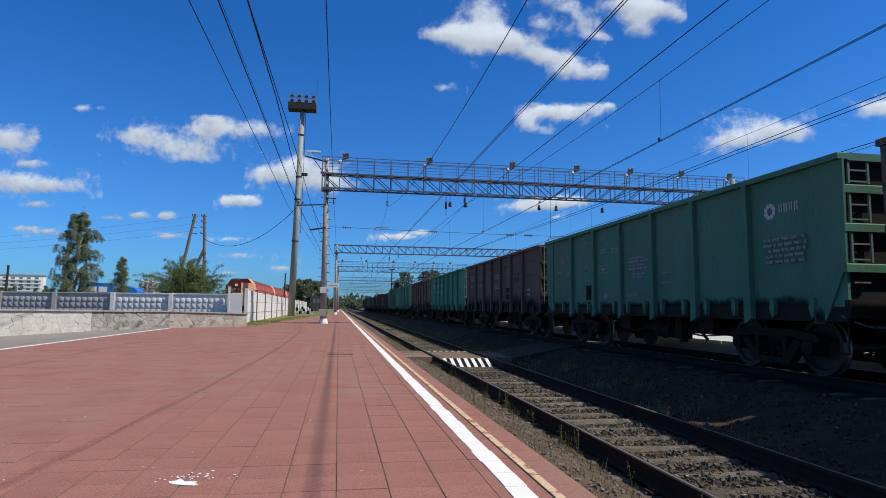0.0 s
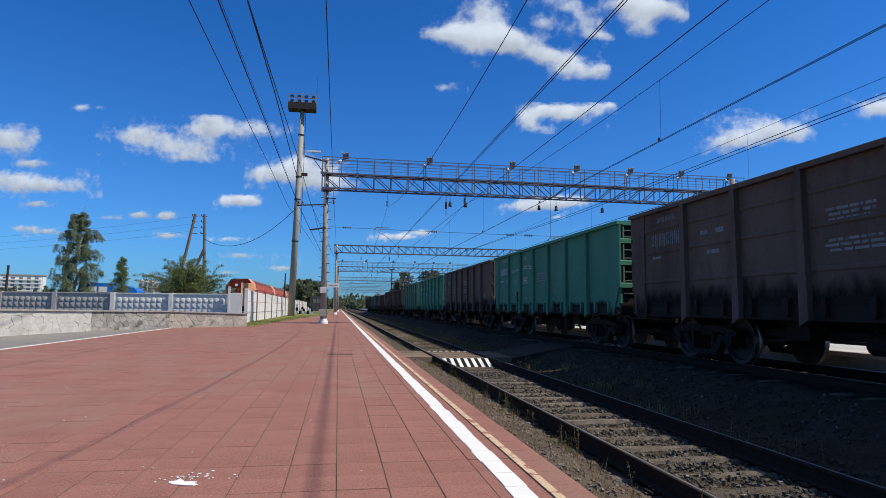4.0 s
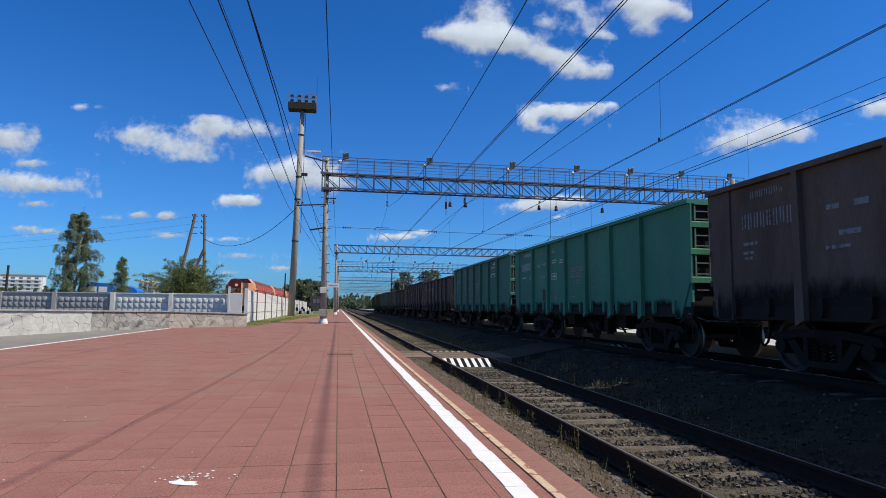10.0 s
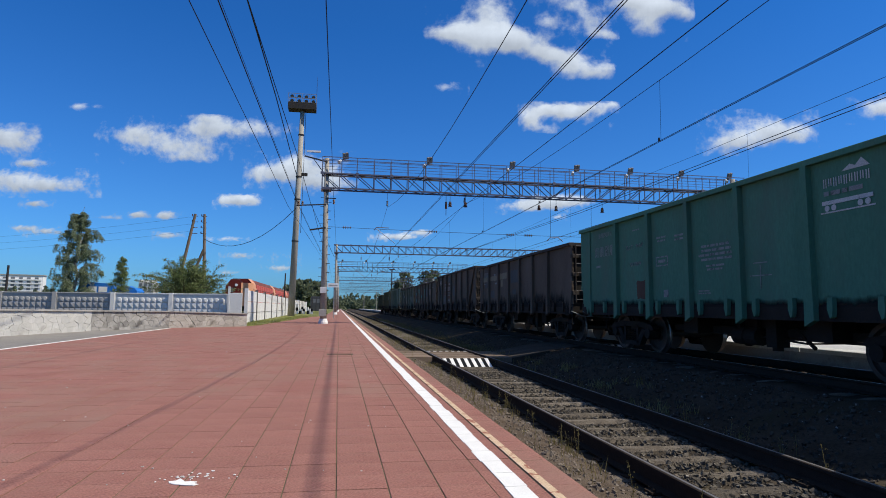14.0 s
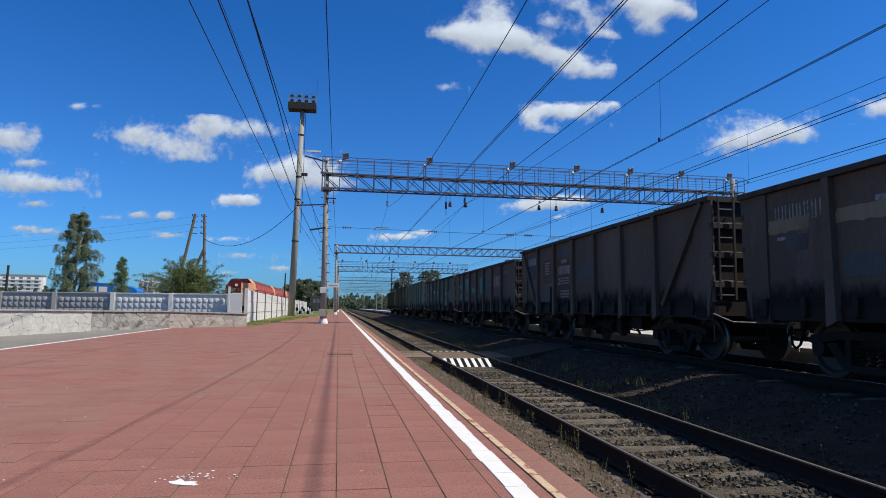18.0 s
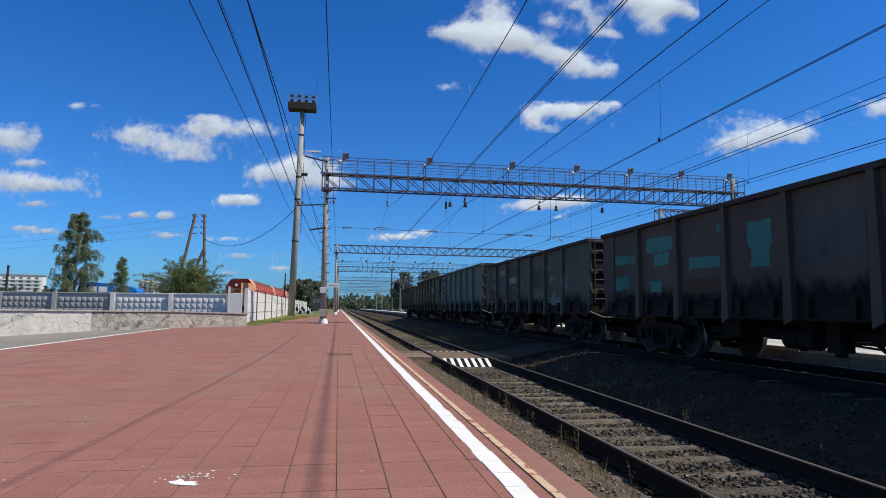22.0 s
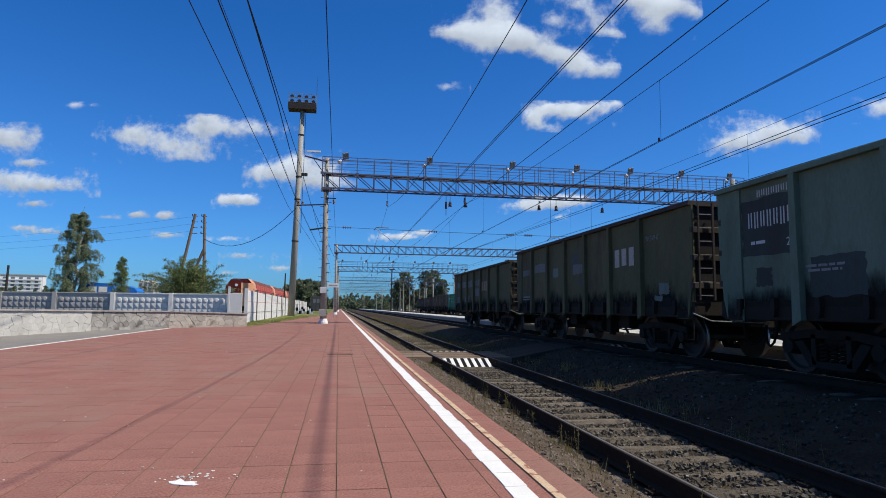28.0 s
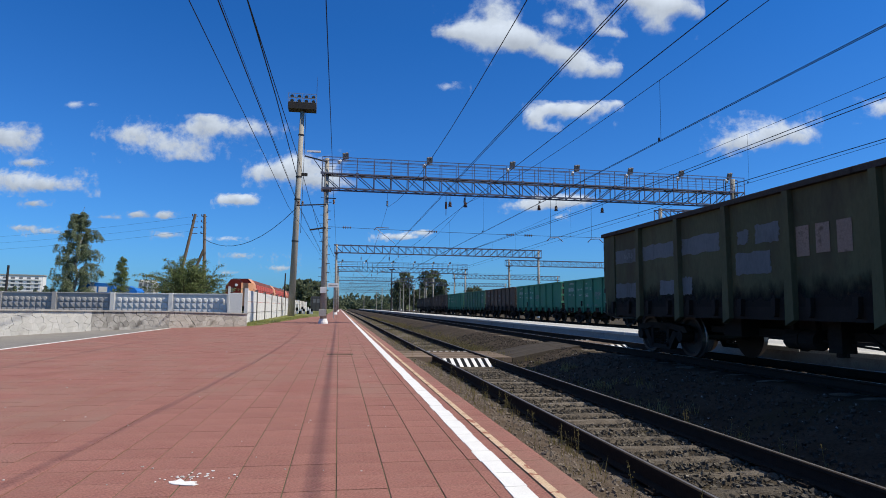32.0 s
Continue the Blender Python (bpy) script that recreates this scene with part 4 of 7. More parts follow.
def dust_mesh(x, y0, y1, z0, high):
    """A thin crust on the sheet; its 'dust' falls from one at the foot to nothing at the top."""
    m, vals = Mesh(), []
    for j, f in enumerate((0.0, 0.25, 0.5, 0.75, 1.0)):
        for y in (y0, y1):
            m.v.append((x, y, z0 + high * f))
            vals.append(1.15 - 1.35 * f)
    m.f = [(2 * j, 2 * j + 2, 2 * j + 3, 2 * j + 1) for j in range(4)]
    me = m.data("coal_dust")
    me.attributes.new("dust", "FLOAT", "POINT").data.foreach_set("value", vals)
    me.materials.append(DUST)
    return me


def wagon(label, paint, style, wheel_me, group, marks=(), top=3.49):
    """A four-axle open-top gondola: 12.7 m body, 3.14 m wide, 3.49 m over the rails."""
    w = thing("gondola_wagon", label, "freight wagon", group=group)
    L, W, Z0, Z1 = (6.58 if paint in ("teal", "green", "brown") else 6.45), 1.57, 1.16, top
    pm = PAINT[paint]
    posts = [-4.55, -2.82, -1.10, 0.60, 2.30, 4.05] if paint in ("teal", "green", "brown") else [-4.36, -2.60, -0.88, 0.80, 2.52, 4.29]
    posts = [q + 0.12 for q in posts]
    cuts = [-L] + posts + [L]
    new_type = paint in ("teal", "green")
    beam_mat = pm if new_type else M["beam_dark"]
    foot = 0.44 if new_type else 0.20
    for s in (-1, 1):
        xi, xo = s * (W - 0.11), s * (W - 0.06)
        a, b = min(xi, xo), max(xi, xo)
        for i in range(7):
            y0, y1 = cuts[i] + 0.002, cuts[i + 1] - 0.002
            sheet = part("side_panel", Mesh().box(a, b, y0, y1, Z0, Z1 - 0.08), pm, w)
            # pressed swage lines across the sheet
            for zz in ((1.75, 2.45, 3.0) if style == "ribbed" else ()):
                f0, f1 = min(xo, xo + s * 0.022), max(xo, xo + s * 0.022)
                part("pressed_rib", Mesh().prism([(f0 if s > 0 else f1, zz - 0.05), (f1 if s > 0 else f0, zz - 0.02), (f1 if s > 0 else f0, zz + 0.02), (f0 if s > 0 else f1, zz + 0.05)], "y", y0 + 0.12, y1 - 0.12), pm, sheet)
        for y in posts:
            o0, o1 = (W - 0.06, W + 0.045) if s > 0 else (-W - 0.045, -W + 0.06)
            pr = Mesh().prism([(y - 0.10, 0.94), (y + 0.10, 0.84), (y + 0.09, 1.5), (y + 0.065, Z1 - 0.09), (y - 0.065, Z1 - 0.09), (y - 0.09, 1.5)], "x", o0, o1)
            part("side_post", pr, pm, w)
        for e in (-1, 1):
            o0, o1 = (W - 0.06, W - 0.025) if s > 0 else (-W + 0.025, -W + 0.06)
            pr = Mesh().prism([(e * (L - 0.62), 0.90), (e * (L - foot), 0.90), (e * (L - foot + 0.06), 0.98), (e * (L + 0.03), 1.80), (e * (L + 0.05), Z1 - 0.09), (e * (L - 0.62), Z1 - 0.09)][::e], "x", o0, o1)
            part("corner_post", pr, pm, w)
        if style == "braced":
            for e in (-1, 1):
                o = s * (W + 0.0)
                part("diagonal_brace", Mesh().bar((o, e * 4.6, 1.2), (o, e * 6.2, Z1 - 0.1), 0.10), pm, w)
        t0, t1 = (W - 0.13, W + 0.05) if s > 0 else (-W - 0.05, -W + 0.13)
        part("top_rail", Mesh().box(t0, t1, -L - 0.05, L + 0.05, Z1 - 0.10, Z1, c=0.012), pm if paint in ("teal", "green", "brown", "pale_green") else M["beam_dark"], w)
        b0, b1 = (W - 0.14, W - 0.055) if s > 0 else (-W + 0.055, -W + 0.14)
        part("side_sill", Mesh().box(b0 if s > 0 else b0, b1, -L, L, 0.93, Z0), M["grime"], w)
        for i in range(7):
            yc = (cuts[i] + cuts[i + 1]) / 2
            hx0, hx1 = (W - 0.05, W + 0.03) if s > 0 else (-W - 0.03, -W + 0.05)
            for d in (-0.45, 0.45):
                h = Mesh().prism([(yc + d - 0.05, 1.30), (yc + d + 0.05, 1.30), (yc + d + 0.06, 1.12), (yc + d + 0.01, 0.98), (yc + d - 0.03, 1.0), (yc + d - 0.05, 1.12)], "x", hx0, hx1)
                part("hatch_lock", h, pm if new_type else M["grime"], w)
            hm = Mesh().prism([(s * 0.30, 1.20), (s * 1.50, 1.02), (s * 1.50, 0.94), (s * 0.30, 1.06)][::s], "y", cuts[i] + 0.08, cuts[i + 1] - 0.08)
            part("floor_hatch", hm, M["grime"], w)
    part("floor", Mesh().box(-W + 0.12, W - 0.12, -L + 0.05, L - 0.05, 1.34, 1.40), M["grime"], w)
    part("centre_sill", Mesh().box(-0.30, 0.30, -6.6, 6.6, 0.74, 1.33), M["grime"], w)
    for e in (-1, 1):
        y = e * L
        a, b = (y - 0.09, y - 0.04) if e > 0 else (y + 0.04, y + 0.09)
        # the end sheets are much darker than the side paint
        part("end_panel", Mesh().box(-W + 0.07, W - 0.07, a, b, 1.15, Z1 - 0.08), M["end_dark"], w, "near-black end sheet")
        for z in ((1.74, 2.35, 2.94) if new_type else (1.62, 2.22, 2.82)):
            c0, c1 = (y - 0.04, y + 0.045) if e > 0 else (y - 0.045, y + 0.04)
            part("end_beam", Mesh().box(-W + 0.02, W - 0.02, c0, c1, z - 0.065, z + 0.065, c=0.02), beam_mat, w)
        c0, c1 = (y - 0.06, y + 0.044) if e > 0 else (y - 0.044, y + 0.06)
        part("end_top_rail", Mesh().box(-W + 0.13, W - 0.13, c0, c1, Z1 - 0.12, Z1 - 0.004), beam_mat, w)
        part("buffer_beam", Mesh().box(-W + 0.05, W - 0.05, c0, c1, 0.98, 1.26), M["grime"], w)
        for sx in (-1, 1):
            q0, q1 = sorted((sx * (W - 0.10), sx * (W - 0.32)))
            part("corner_gusset", Mesh().box(q0, q1, c0 - 0.004, c1 + 0.004, 1.0, 1.24), M["grime"], w)
        lx = 1.25 * e
        if new_type:
            # rails and rungs set between the beams, bay by bay
            yo = y + e * 0.015
            for z0, z1 in ((1.82, 2.27), (2.43, 2.86), (3.02, Z1 - 0.14)):
                ld = Mesh()
                for dx in (-0.17, 0.17):
                    ld.bar((lx + dx, yo, z0), (lx + dx, yo, z1), 0.034)
                for f in (0.10, 0.62):
                    ld.bar((lx - 0.17, yo, z0 + (z1 - z0) * f), (lx + 0.17, yo, z0 + (z1 - z0) * f), 0.024)
                part("ladder_bay", ld, M["ladder_green"], w, "pale green ladder rungs between the end beams")
            for z in (1.22, 1.52):
                part("low_rung", Mesh().bar((lx - 0.16, yo, z), (lx + 0.12, yo, z), 0.022), M["ladder"], w)
        else:
            yo = y + e * 0.10
            ld = Mesh()
            for dx, wd in ((-0.17, 0.030), (0.17, 0.042)):
                ld.bar((lx + dx, yo, 1.30), (lx + dx, yo, Z1 - 0.06), wd)
                for z in (1.4, 2.22, 3.1):
                    ld.bar((lx + dx, y, z), (lx + dx, yo, z), 0.03)
            lad = part("ladder", ld, M["ladder"] if paint == "brown" else M["beam_dark"], w, "thin end ladder")
            for k in range(7):
                part("rung", Mesh().bar((lx - 0.17, yo, 1.40 + 0.29 * k), (lx + 0.17, yo, 1.40 + 0.29 * k), 0.020), M["ladder"], lad, "pale worn rung")
        step = Mesh().path([(e * (W - 0.06), y - e * 0.30, 1.0), (e * (W - 0.05), y - e * 0.30, 0.46), (e * (W - 0.05), y - e * 0.02, 0.46), (e * (W - 0.06), y - e * 0.02, 1.0)], 0.014, 5)
        part("corner_step", step, M["grime"], w, "bent steel step hanging at the corner")
        cp = Mesh().box(-0.13, 0.13, min(e * 6.5, e * 6.88), max(e * 6.5, e * 6.88), 0.94, 1.18, c=0.03)
        cp.box(-0.24, 0.24, min(e * 6.74, e * 6.96), max(e * 6.74, e * 6.96), 0.88, 1.22, c=0.05)
        part("coupler", cp, M["grime"], w)
        hs = Mesh().path([(-0.32, e * 6.42, 0.95), (-0.36, e * 6.46, 0.66), (-0.36, e * 6.55, 0.46), (-0.34, e * 6.68, 0.38), (-0.30, e * 6.82, 0.44), (-0.24, e * 6.92, 0.62), (-0.2, e * 6.95, 0.80)], 0.026, 6)
        part("brake_hose", hs, M["black"], w)
        rod = Mesh().path([(-W * 1.0, e * 6.50, 1.02), (-1.2, e * 6.58, 0.86), (-0.4, e * 6.62, 0.84)], 0.016, 5)
        part("uncoupling_lever", rod, M["mark_faint"], w)
    res = Mesh().tube((0.62, -1.3, 0.82), (0.62, -0.3, 0.82), 0.17, n=12)
    part("air_reservoir", res, M["grime"], w)
    cyl = Mesh().tube((-0.72, -0.42, 0.58), (-0.72, 0.30, 0.58), 0.18, n=14).tube((-0.72, 0.30, 0.58), (-0.72, 0.38, 0.58), 0.18, 0.09, n=14)
    cyl.tube((-0.72, -0.06, 0.57), (-0.72, -0.02, 0.57), 0.20, n=14).box(-0.78, -0.66, -0.36, -0.28, 0.6, 1.0).box(-0.78, -0.66, 0.16, 0.24, 0.6, 1.0)
    part("brake_cylinder", cyl, M["grime"], w)
    dv = Mesh().box(-0.86, -0.58, -1.00, -0.72, 0.40, 0.98, c=0.03).tube((-0.72, -0.86, 0.33), (-0.72, -0.86, 0.42), 0.10, n=10)
    part("distributor_valve", dv, M["grime"], w)
    lev = Mesh().bar((-0.72, -0.45, 0.58), (-0.62, -1.5, 0.50), 0.035).bar((-0.62, -1.5, 0.50), (-0.5, -3.2, 0.62), 0.03)
    lev.bar((-0.60, -1.2, 0.75), (-0.64, -1.7, 0.42), 0.05).bar((-0.72, 0.36, 0.58), (-0.55, 3.2, 0.62), 0.03)
    part("brake_lever", lev, M["grime"], w)
    part("brake_beam", Mesh().box(-0.62, -0.42, -2.9, 2.9, 0.60, 0.74).box(0.45, 0.6, -2.7, 2.9, 0.64, 0.78), M["grime"], w)
    for yy in (-2.2, 1.6):
        part("rigging_box", Mesh().box(-1.0, -0.55, yy - 0.28, yy + 0.28, 0.58, 0.98, c=0.03), M["grime"], w)
    part("brake_rod", Mesh().tube((-0.5, -3.3, 0.72), (-0.5, 3.3, 0.72), 0.022, n=6).tube((0.45, -3.3, 0.66), (0.45, 3.3, 0.66), 0.02, n=6), M["grime"], w)
    # painted marks on the side towards the platform
    jag = random.Random(len(marks) * 7 + int(top * 100))
    for layer, mark in enumerate(marks):
        mt, y0, y1, z0, z1 = mark[:5]
        y0, y1 = y0 + 0.12, y1 + 0.12
        if y0 < L - 0.9:
            y1 = min(y1, L - 0.64)
        z1 = min(z1, top - 0.11)
        o = -W + (0.022 if y1 > L - 0.62 or y0 < 0.62 - L else 0.058) - 0.0006 * layer - (0.002 if mt in M else 0.0)
        if mt in M:
            part("marking", mark_mesh(o, y0, y1, z0, z1, jag, *mark[5:]), M[mt], w)
            continue
        # a brushed-on patch of paint with uneven edges
        ring, n = [], 9
        for a, b, c, d in ((y0, z0, y1, z0), (y1, z0, y1, z1), (y1, z1, y0, z1), (y0, z1, y0, z0)):
            for q in range(n):
                f = q / n
                ring.append((a + (c - a) * f + jag.uniform(-1, 1) * (0.03 if q else 0), b + (d - b) * f + jag.uniform(-1, 1) * (0.025 if q else 0)))
        part("paint_patch", Mesh().prism(ring, "x", o, o + 0.003), PAINT[mt], w)
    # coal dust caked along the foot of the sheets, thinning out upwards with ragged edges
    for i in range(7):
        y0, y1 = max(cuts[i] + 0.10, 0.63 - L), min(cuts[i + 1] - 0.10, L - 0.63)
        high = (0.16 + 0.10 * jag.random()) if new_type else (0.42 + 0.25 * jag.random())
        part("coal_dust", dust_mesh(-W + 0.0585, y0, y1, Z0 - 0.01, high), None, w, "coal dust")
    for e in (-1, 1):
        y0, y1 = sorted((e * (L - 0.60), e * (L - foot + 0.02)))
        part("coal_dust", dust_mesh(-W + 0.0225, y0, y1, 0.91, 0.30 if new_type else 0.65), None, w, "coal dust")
    wheels = bogie_parts(w, -4.325, wheel_me) + bogie_parts(w, 4.325, wheel_me)
    return w, wheels


def mark_mesh(o, y0, y1, z0, z1, rng, form="bar", n=1):
    """One stencilled mark of the given form; reading runs from the far end towards the near one."""
    m = Mesh()
    if form == "bar":
        m.box(o, o + 0.003, y0, y1, z0, z1)
    elif form == "digits":                    # a row of narrow upright bars
        p = (y1 - y0) / n
        for i in range(n):
            for a, b in ((0.16, 0.34), (0.60, 0.78)):
                m.box(o, o + 0.003, y0 + p * (i + a), y0 + p * (i + b), z0 + 0.02 * (i % 2), z1)
    elif form == "rows":                      # lines of small print as word-long bars
        p = (z1 - z0) / n
        for i in range(n):
            y, stop = y1 - (y1 - y0) * 0.12 * rng.random(), y0 + (y1 - y0) * 0.18 * rng.random()
            while y > stop + 0.04:
                ln = min(y - stop, rng.uniform(0.07, 0.26))
                m.box(o, o + 0.003, y - ln, y, z0 + p * (n - 1 - i) + p * 0.25, z0 + p * (n - 1 - i) + p * 0.78)
                y -= ln + 0.035
    elif form == "frame":                     # a slanted outline with a bar across
        t = 0.028
        m.box(o, o + 0.003, y0, y1, z0, z0 + t).box(o, o + 0.003, y0, y1, z1 - t, z1).box(o, o + 0.003, y0, y0 + t, z0 + t, z1 - t).box(o, o + 0.003, y1 - t, y1, z0 + t, z1 - t)
        m.box(o, o + 0.003, y0 + (y1 - y0) * 0.2, y0 + (y1 - y0) * 0.8, (z0 + z1) / 2 - 0.035, (z0 + z1) / 2 + 0.035)
    elif form == "cross":
        m.box(o, o + 0.003, y0, y1, (z0 + z1) / 2 - 0.01, (z0 + z1) / 2 + 0.01).box(o, o + 0.003, (y0 + y1) / 2 - 0.01, (y0 + y1) / 2 + 0.01, z0, (z0 + z1) / 2 - 0.01)
        m.box(o, o + 0.003, (y0 + y1) / 2 - 0.01, (y0 + y1) / 2 + 0.01, (z0 + z1) / 2 + 0.01, z1 - 0.05).box(o, o + 0.003, y0 + 0.1, y1 - 0.1, z1 - 0.02, z1)
    elif form == "gear":                      # a toothed ring
        cy, cz, r = (y0 + y1) / 2, (z0 + z1) / 2, (z1 - z0) / 2
        for i in range(8):
            a, b = 0.785 * i, 0.785 * i + 0.62
            m.prism([(cy + r * math.cos(a), cz + r * math.sin(a)), (cy + r * 1.02 * math.cos(b), cz + r * 1.02 * math.sin(b)), (cy + r * 0.5 * math.cos(b + 0.1), cz + r * 0.5 * math.sin(b + 0.1)), (cy + r * 0.5 * math.cos(a - 0.06), cz + r * 0.5 * math.sin(a - 0.06))], "x", o, o + 0.003)
    elif form == "peaks":
        m.prism([(y1, z0), (y1 - (y1 - y0) * 0.3, z0 + (z1 - z0) * 0.6), (y1 - (y1 - y0) * 0.5, z0 + (z1 - z0) * 0.3), (y0 + (y1 - y0) * 0.28, z1), (y0, z0)], "x", o, o + 0.003)
    elif form == "wagon":
        h = z1 - z0
        m.box(o, o + 0.003, y0, y1, z0 + h * 0.55, z0 + h * 0.8).box(o, o + 0.003, y0 - 0.03, y1 + 0.03, z0, z0 + h * 0.09)
        for f in (0.1, 0.24, 0.76, 0.9):
            m.disc((o + 0.0015, y0 + (y1 - y0) * f, z0 + h * 0.32), "x", h * 0.2, 0.003, 12)
    return m


def number_marks(tone="mark_faint"):
    """What every side carries at its far end: number, owner, load and dates."""
    return [(tone, 4.22, 5.55, 2.58, 2.88, "digits", 8), (tone, 4.42, 5.28, 3.14, 3.27, "digits", 7), (tone, 5.05, 5.5, 2.26, 2.37, "rows"), (tone, 3.25, 3.5, 2.66, 2.74), (tone, 2.72, 2.98, 2.65, 2.75), (tone, 2.88, 3.28, 2.24, 2.32)]


def green_side(tone, plate="soot"):
    """Marks of the newer green wagons."""
    return number_marks(tone)[:3] + [("mark_faint", 2.82, 3.2, 3.09, 3.15, "rows"), (plate, 2.4, 3.0, 1.36, 1.80), (tone, 1.54, 2.0, 2.67, 2.83, "rows", 2), (tone, 0.78, 1.25, 2.63, 2.80, "rows", 2), (tone, 1.5, 2.03, 2.11, 2.34, "frame"),
                                 ("mark_faint", -0.85, 0.3, 2.08, 2.45, "rows", 4), ("mark_faint", -0.6, 0.05, 1.88, 2.03, "rows", 2), ("mark_faint", -0.2, 0.35, 1.41, 1.51, "rows", 2), ("mark_faint", -1.9, -1.33, 1.48, 1.96, "cross"), ("mark_faint", 1.5, 1.7, 1.38, 1.55)]


def letters(tone, yc, z0, n, lw=0.3, lh=0.42, gap=0.1):
    """Plain painted blocks in place of a row of big characters."""
    left = yc - (n * lw + (n - 1) * gap) / 2
    return [(tone, left + i * (lw + gap), left + i * (lw + gap) + lw, z0 + 0.03 * (i % 2), z0 + lh) for i in range(n)]


def lettering(w, body, y, z, size, tone):
    """Readable stencilled characters on the platform side."""
    cu = bpy.data.curves.new("lettering", "FONT")
    cu.body, cu.size, cu.extrude, cu.align_x = body, size, 0.002, "CENTER"
    cu.materials.append(M[tone])
    ob = new("lettering", cu)
    ob.parent = w
    ob.matrix_basis = Matrix(((0, 0, -1, -1.516), (-1, 0, 0, y + 0.12), (0, 1, 0, z), (0, 0, 0, 1)))
    return ob


# ---------------- left of the platform ----------------
def stone_wall():
    corners = [(-14.2, 8.0), (-11.75, 23.8), (-10.6, 29.0), (-8.45, 33.1), (-5.1, 36.4)]
    heights = [1.14, 1.12, 1.06, 1.02, 0.90]
    w = thing("retaining_wall", "low retaining wall of cracked rough render, pale and grey", "wall", kind="structure")
    rng = random.Random(4)
    mats = ["wall_light", "wall_light", "wall_grey", "wall_tan"]
    for i in range(4):
        (ax, ay), (bx, by) = corners[i], corners[i + 1]
        d = Vector((bx - ax, by - ay, 0))
        ln = d.length
        m = Matrix.Translation((ax, ay, 0)) @ Matrix.Rotation(math.atan2(d.y, d.x), 4, "Z")
        h0, h1 = heights[i], heights[i + 1]
        core = Mesh().prism([(0, 0.0), (ln, 0.0), (ln, h1 - 0.02), (0, h0 - 0.02)], "y", 0.05, 0.40)
        c = part("wall_core", core, M["wall_grey"] if i < 2 else M["mortar"], w)
        c.matrix_basis = m
        # rough slabs of stone, uneven and proud of the mortar
        cols = max(4, int(ln / (0.56 if i == 0 else 0.37)))
        rows = 4
        cw, pts = ln / cols, {}
        for r in range(rows + 1):
            for q in range(2 * cols + 3):
                jx = rng.uniform(-0.13, 0.13)
                jz = 0 if r in (0, rows) else rng.uniform(-0.075, 0.075) + (0.035 if (q + r) % 2 else -0.035)
                x = min(ln, max(0.0, (q - 1) * cw / 2 + jx)) if 1 < q < 2 * cols + 1 else (0.0 if q <= 1 else ln)
                h = h0 + (h1 - h0) * x / ln
                pts[r, q] = (x, 0.12 + (h - 0.12) * r / rows + jz)
        for r in range(rows):
            for q in range(cols + 1):
                o0 = 2 * q + 1 - (r % 2)
                ring = [pts[r, o0 + d] for d in (0, 1, 2) if o0 + d <= 2 * cols + 2] + [pts[r + 1, o0 + d] for d in (2, 1, 0) if o0 + d <= 2 * cols + 2]
                if max(p[0] for p in ring) - min(p[0] for p in ring) < 0.08:
                    continue
                cx, cz = sum(p[0] for p in ring) / len(ring), sum(p[1] for p in ring) / len(ring)
                k_ = 0.972 if i < 2 else 0.935 + 0.045 * rng.random()
                o = [(cx + (p[0] - cx) * k_, cz + (p[1] - cz) * k_) for p in ring]
                s = part("stone", Mesh().prism(o, "y", 0.02 - rng.uniform(0.0, 0.022), 0.08), M[mats[i]], w)
                s.matrix_basis = m
        cp = part("coping", Mesh().prism([(0, h0 - 0.015), (ln, h1 - 0.015), (ln, h1 + 0.05), (0, h0 + 0.05)], "y", -0.06, 0.45), M["wall_grey"], w, "weathered concrete coping")
        cp.matrix_basis = m
    # soil held by the wall
    t = Mesh().prism([(-60, 8.0), (-14.45, 8.0), (-12.0, 23.9), (-10.85, 29.2), (-8.65, 33.4), (-5.4, 36.7), (-6.7, 41.0), (-7.4, 60), (-60, 60)], "z", -0.4, 0.86)
    tagged(part("terrace", t, M["soil"]), "raised soil behind the retaining wall", "ground", kind="structure")


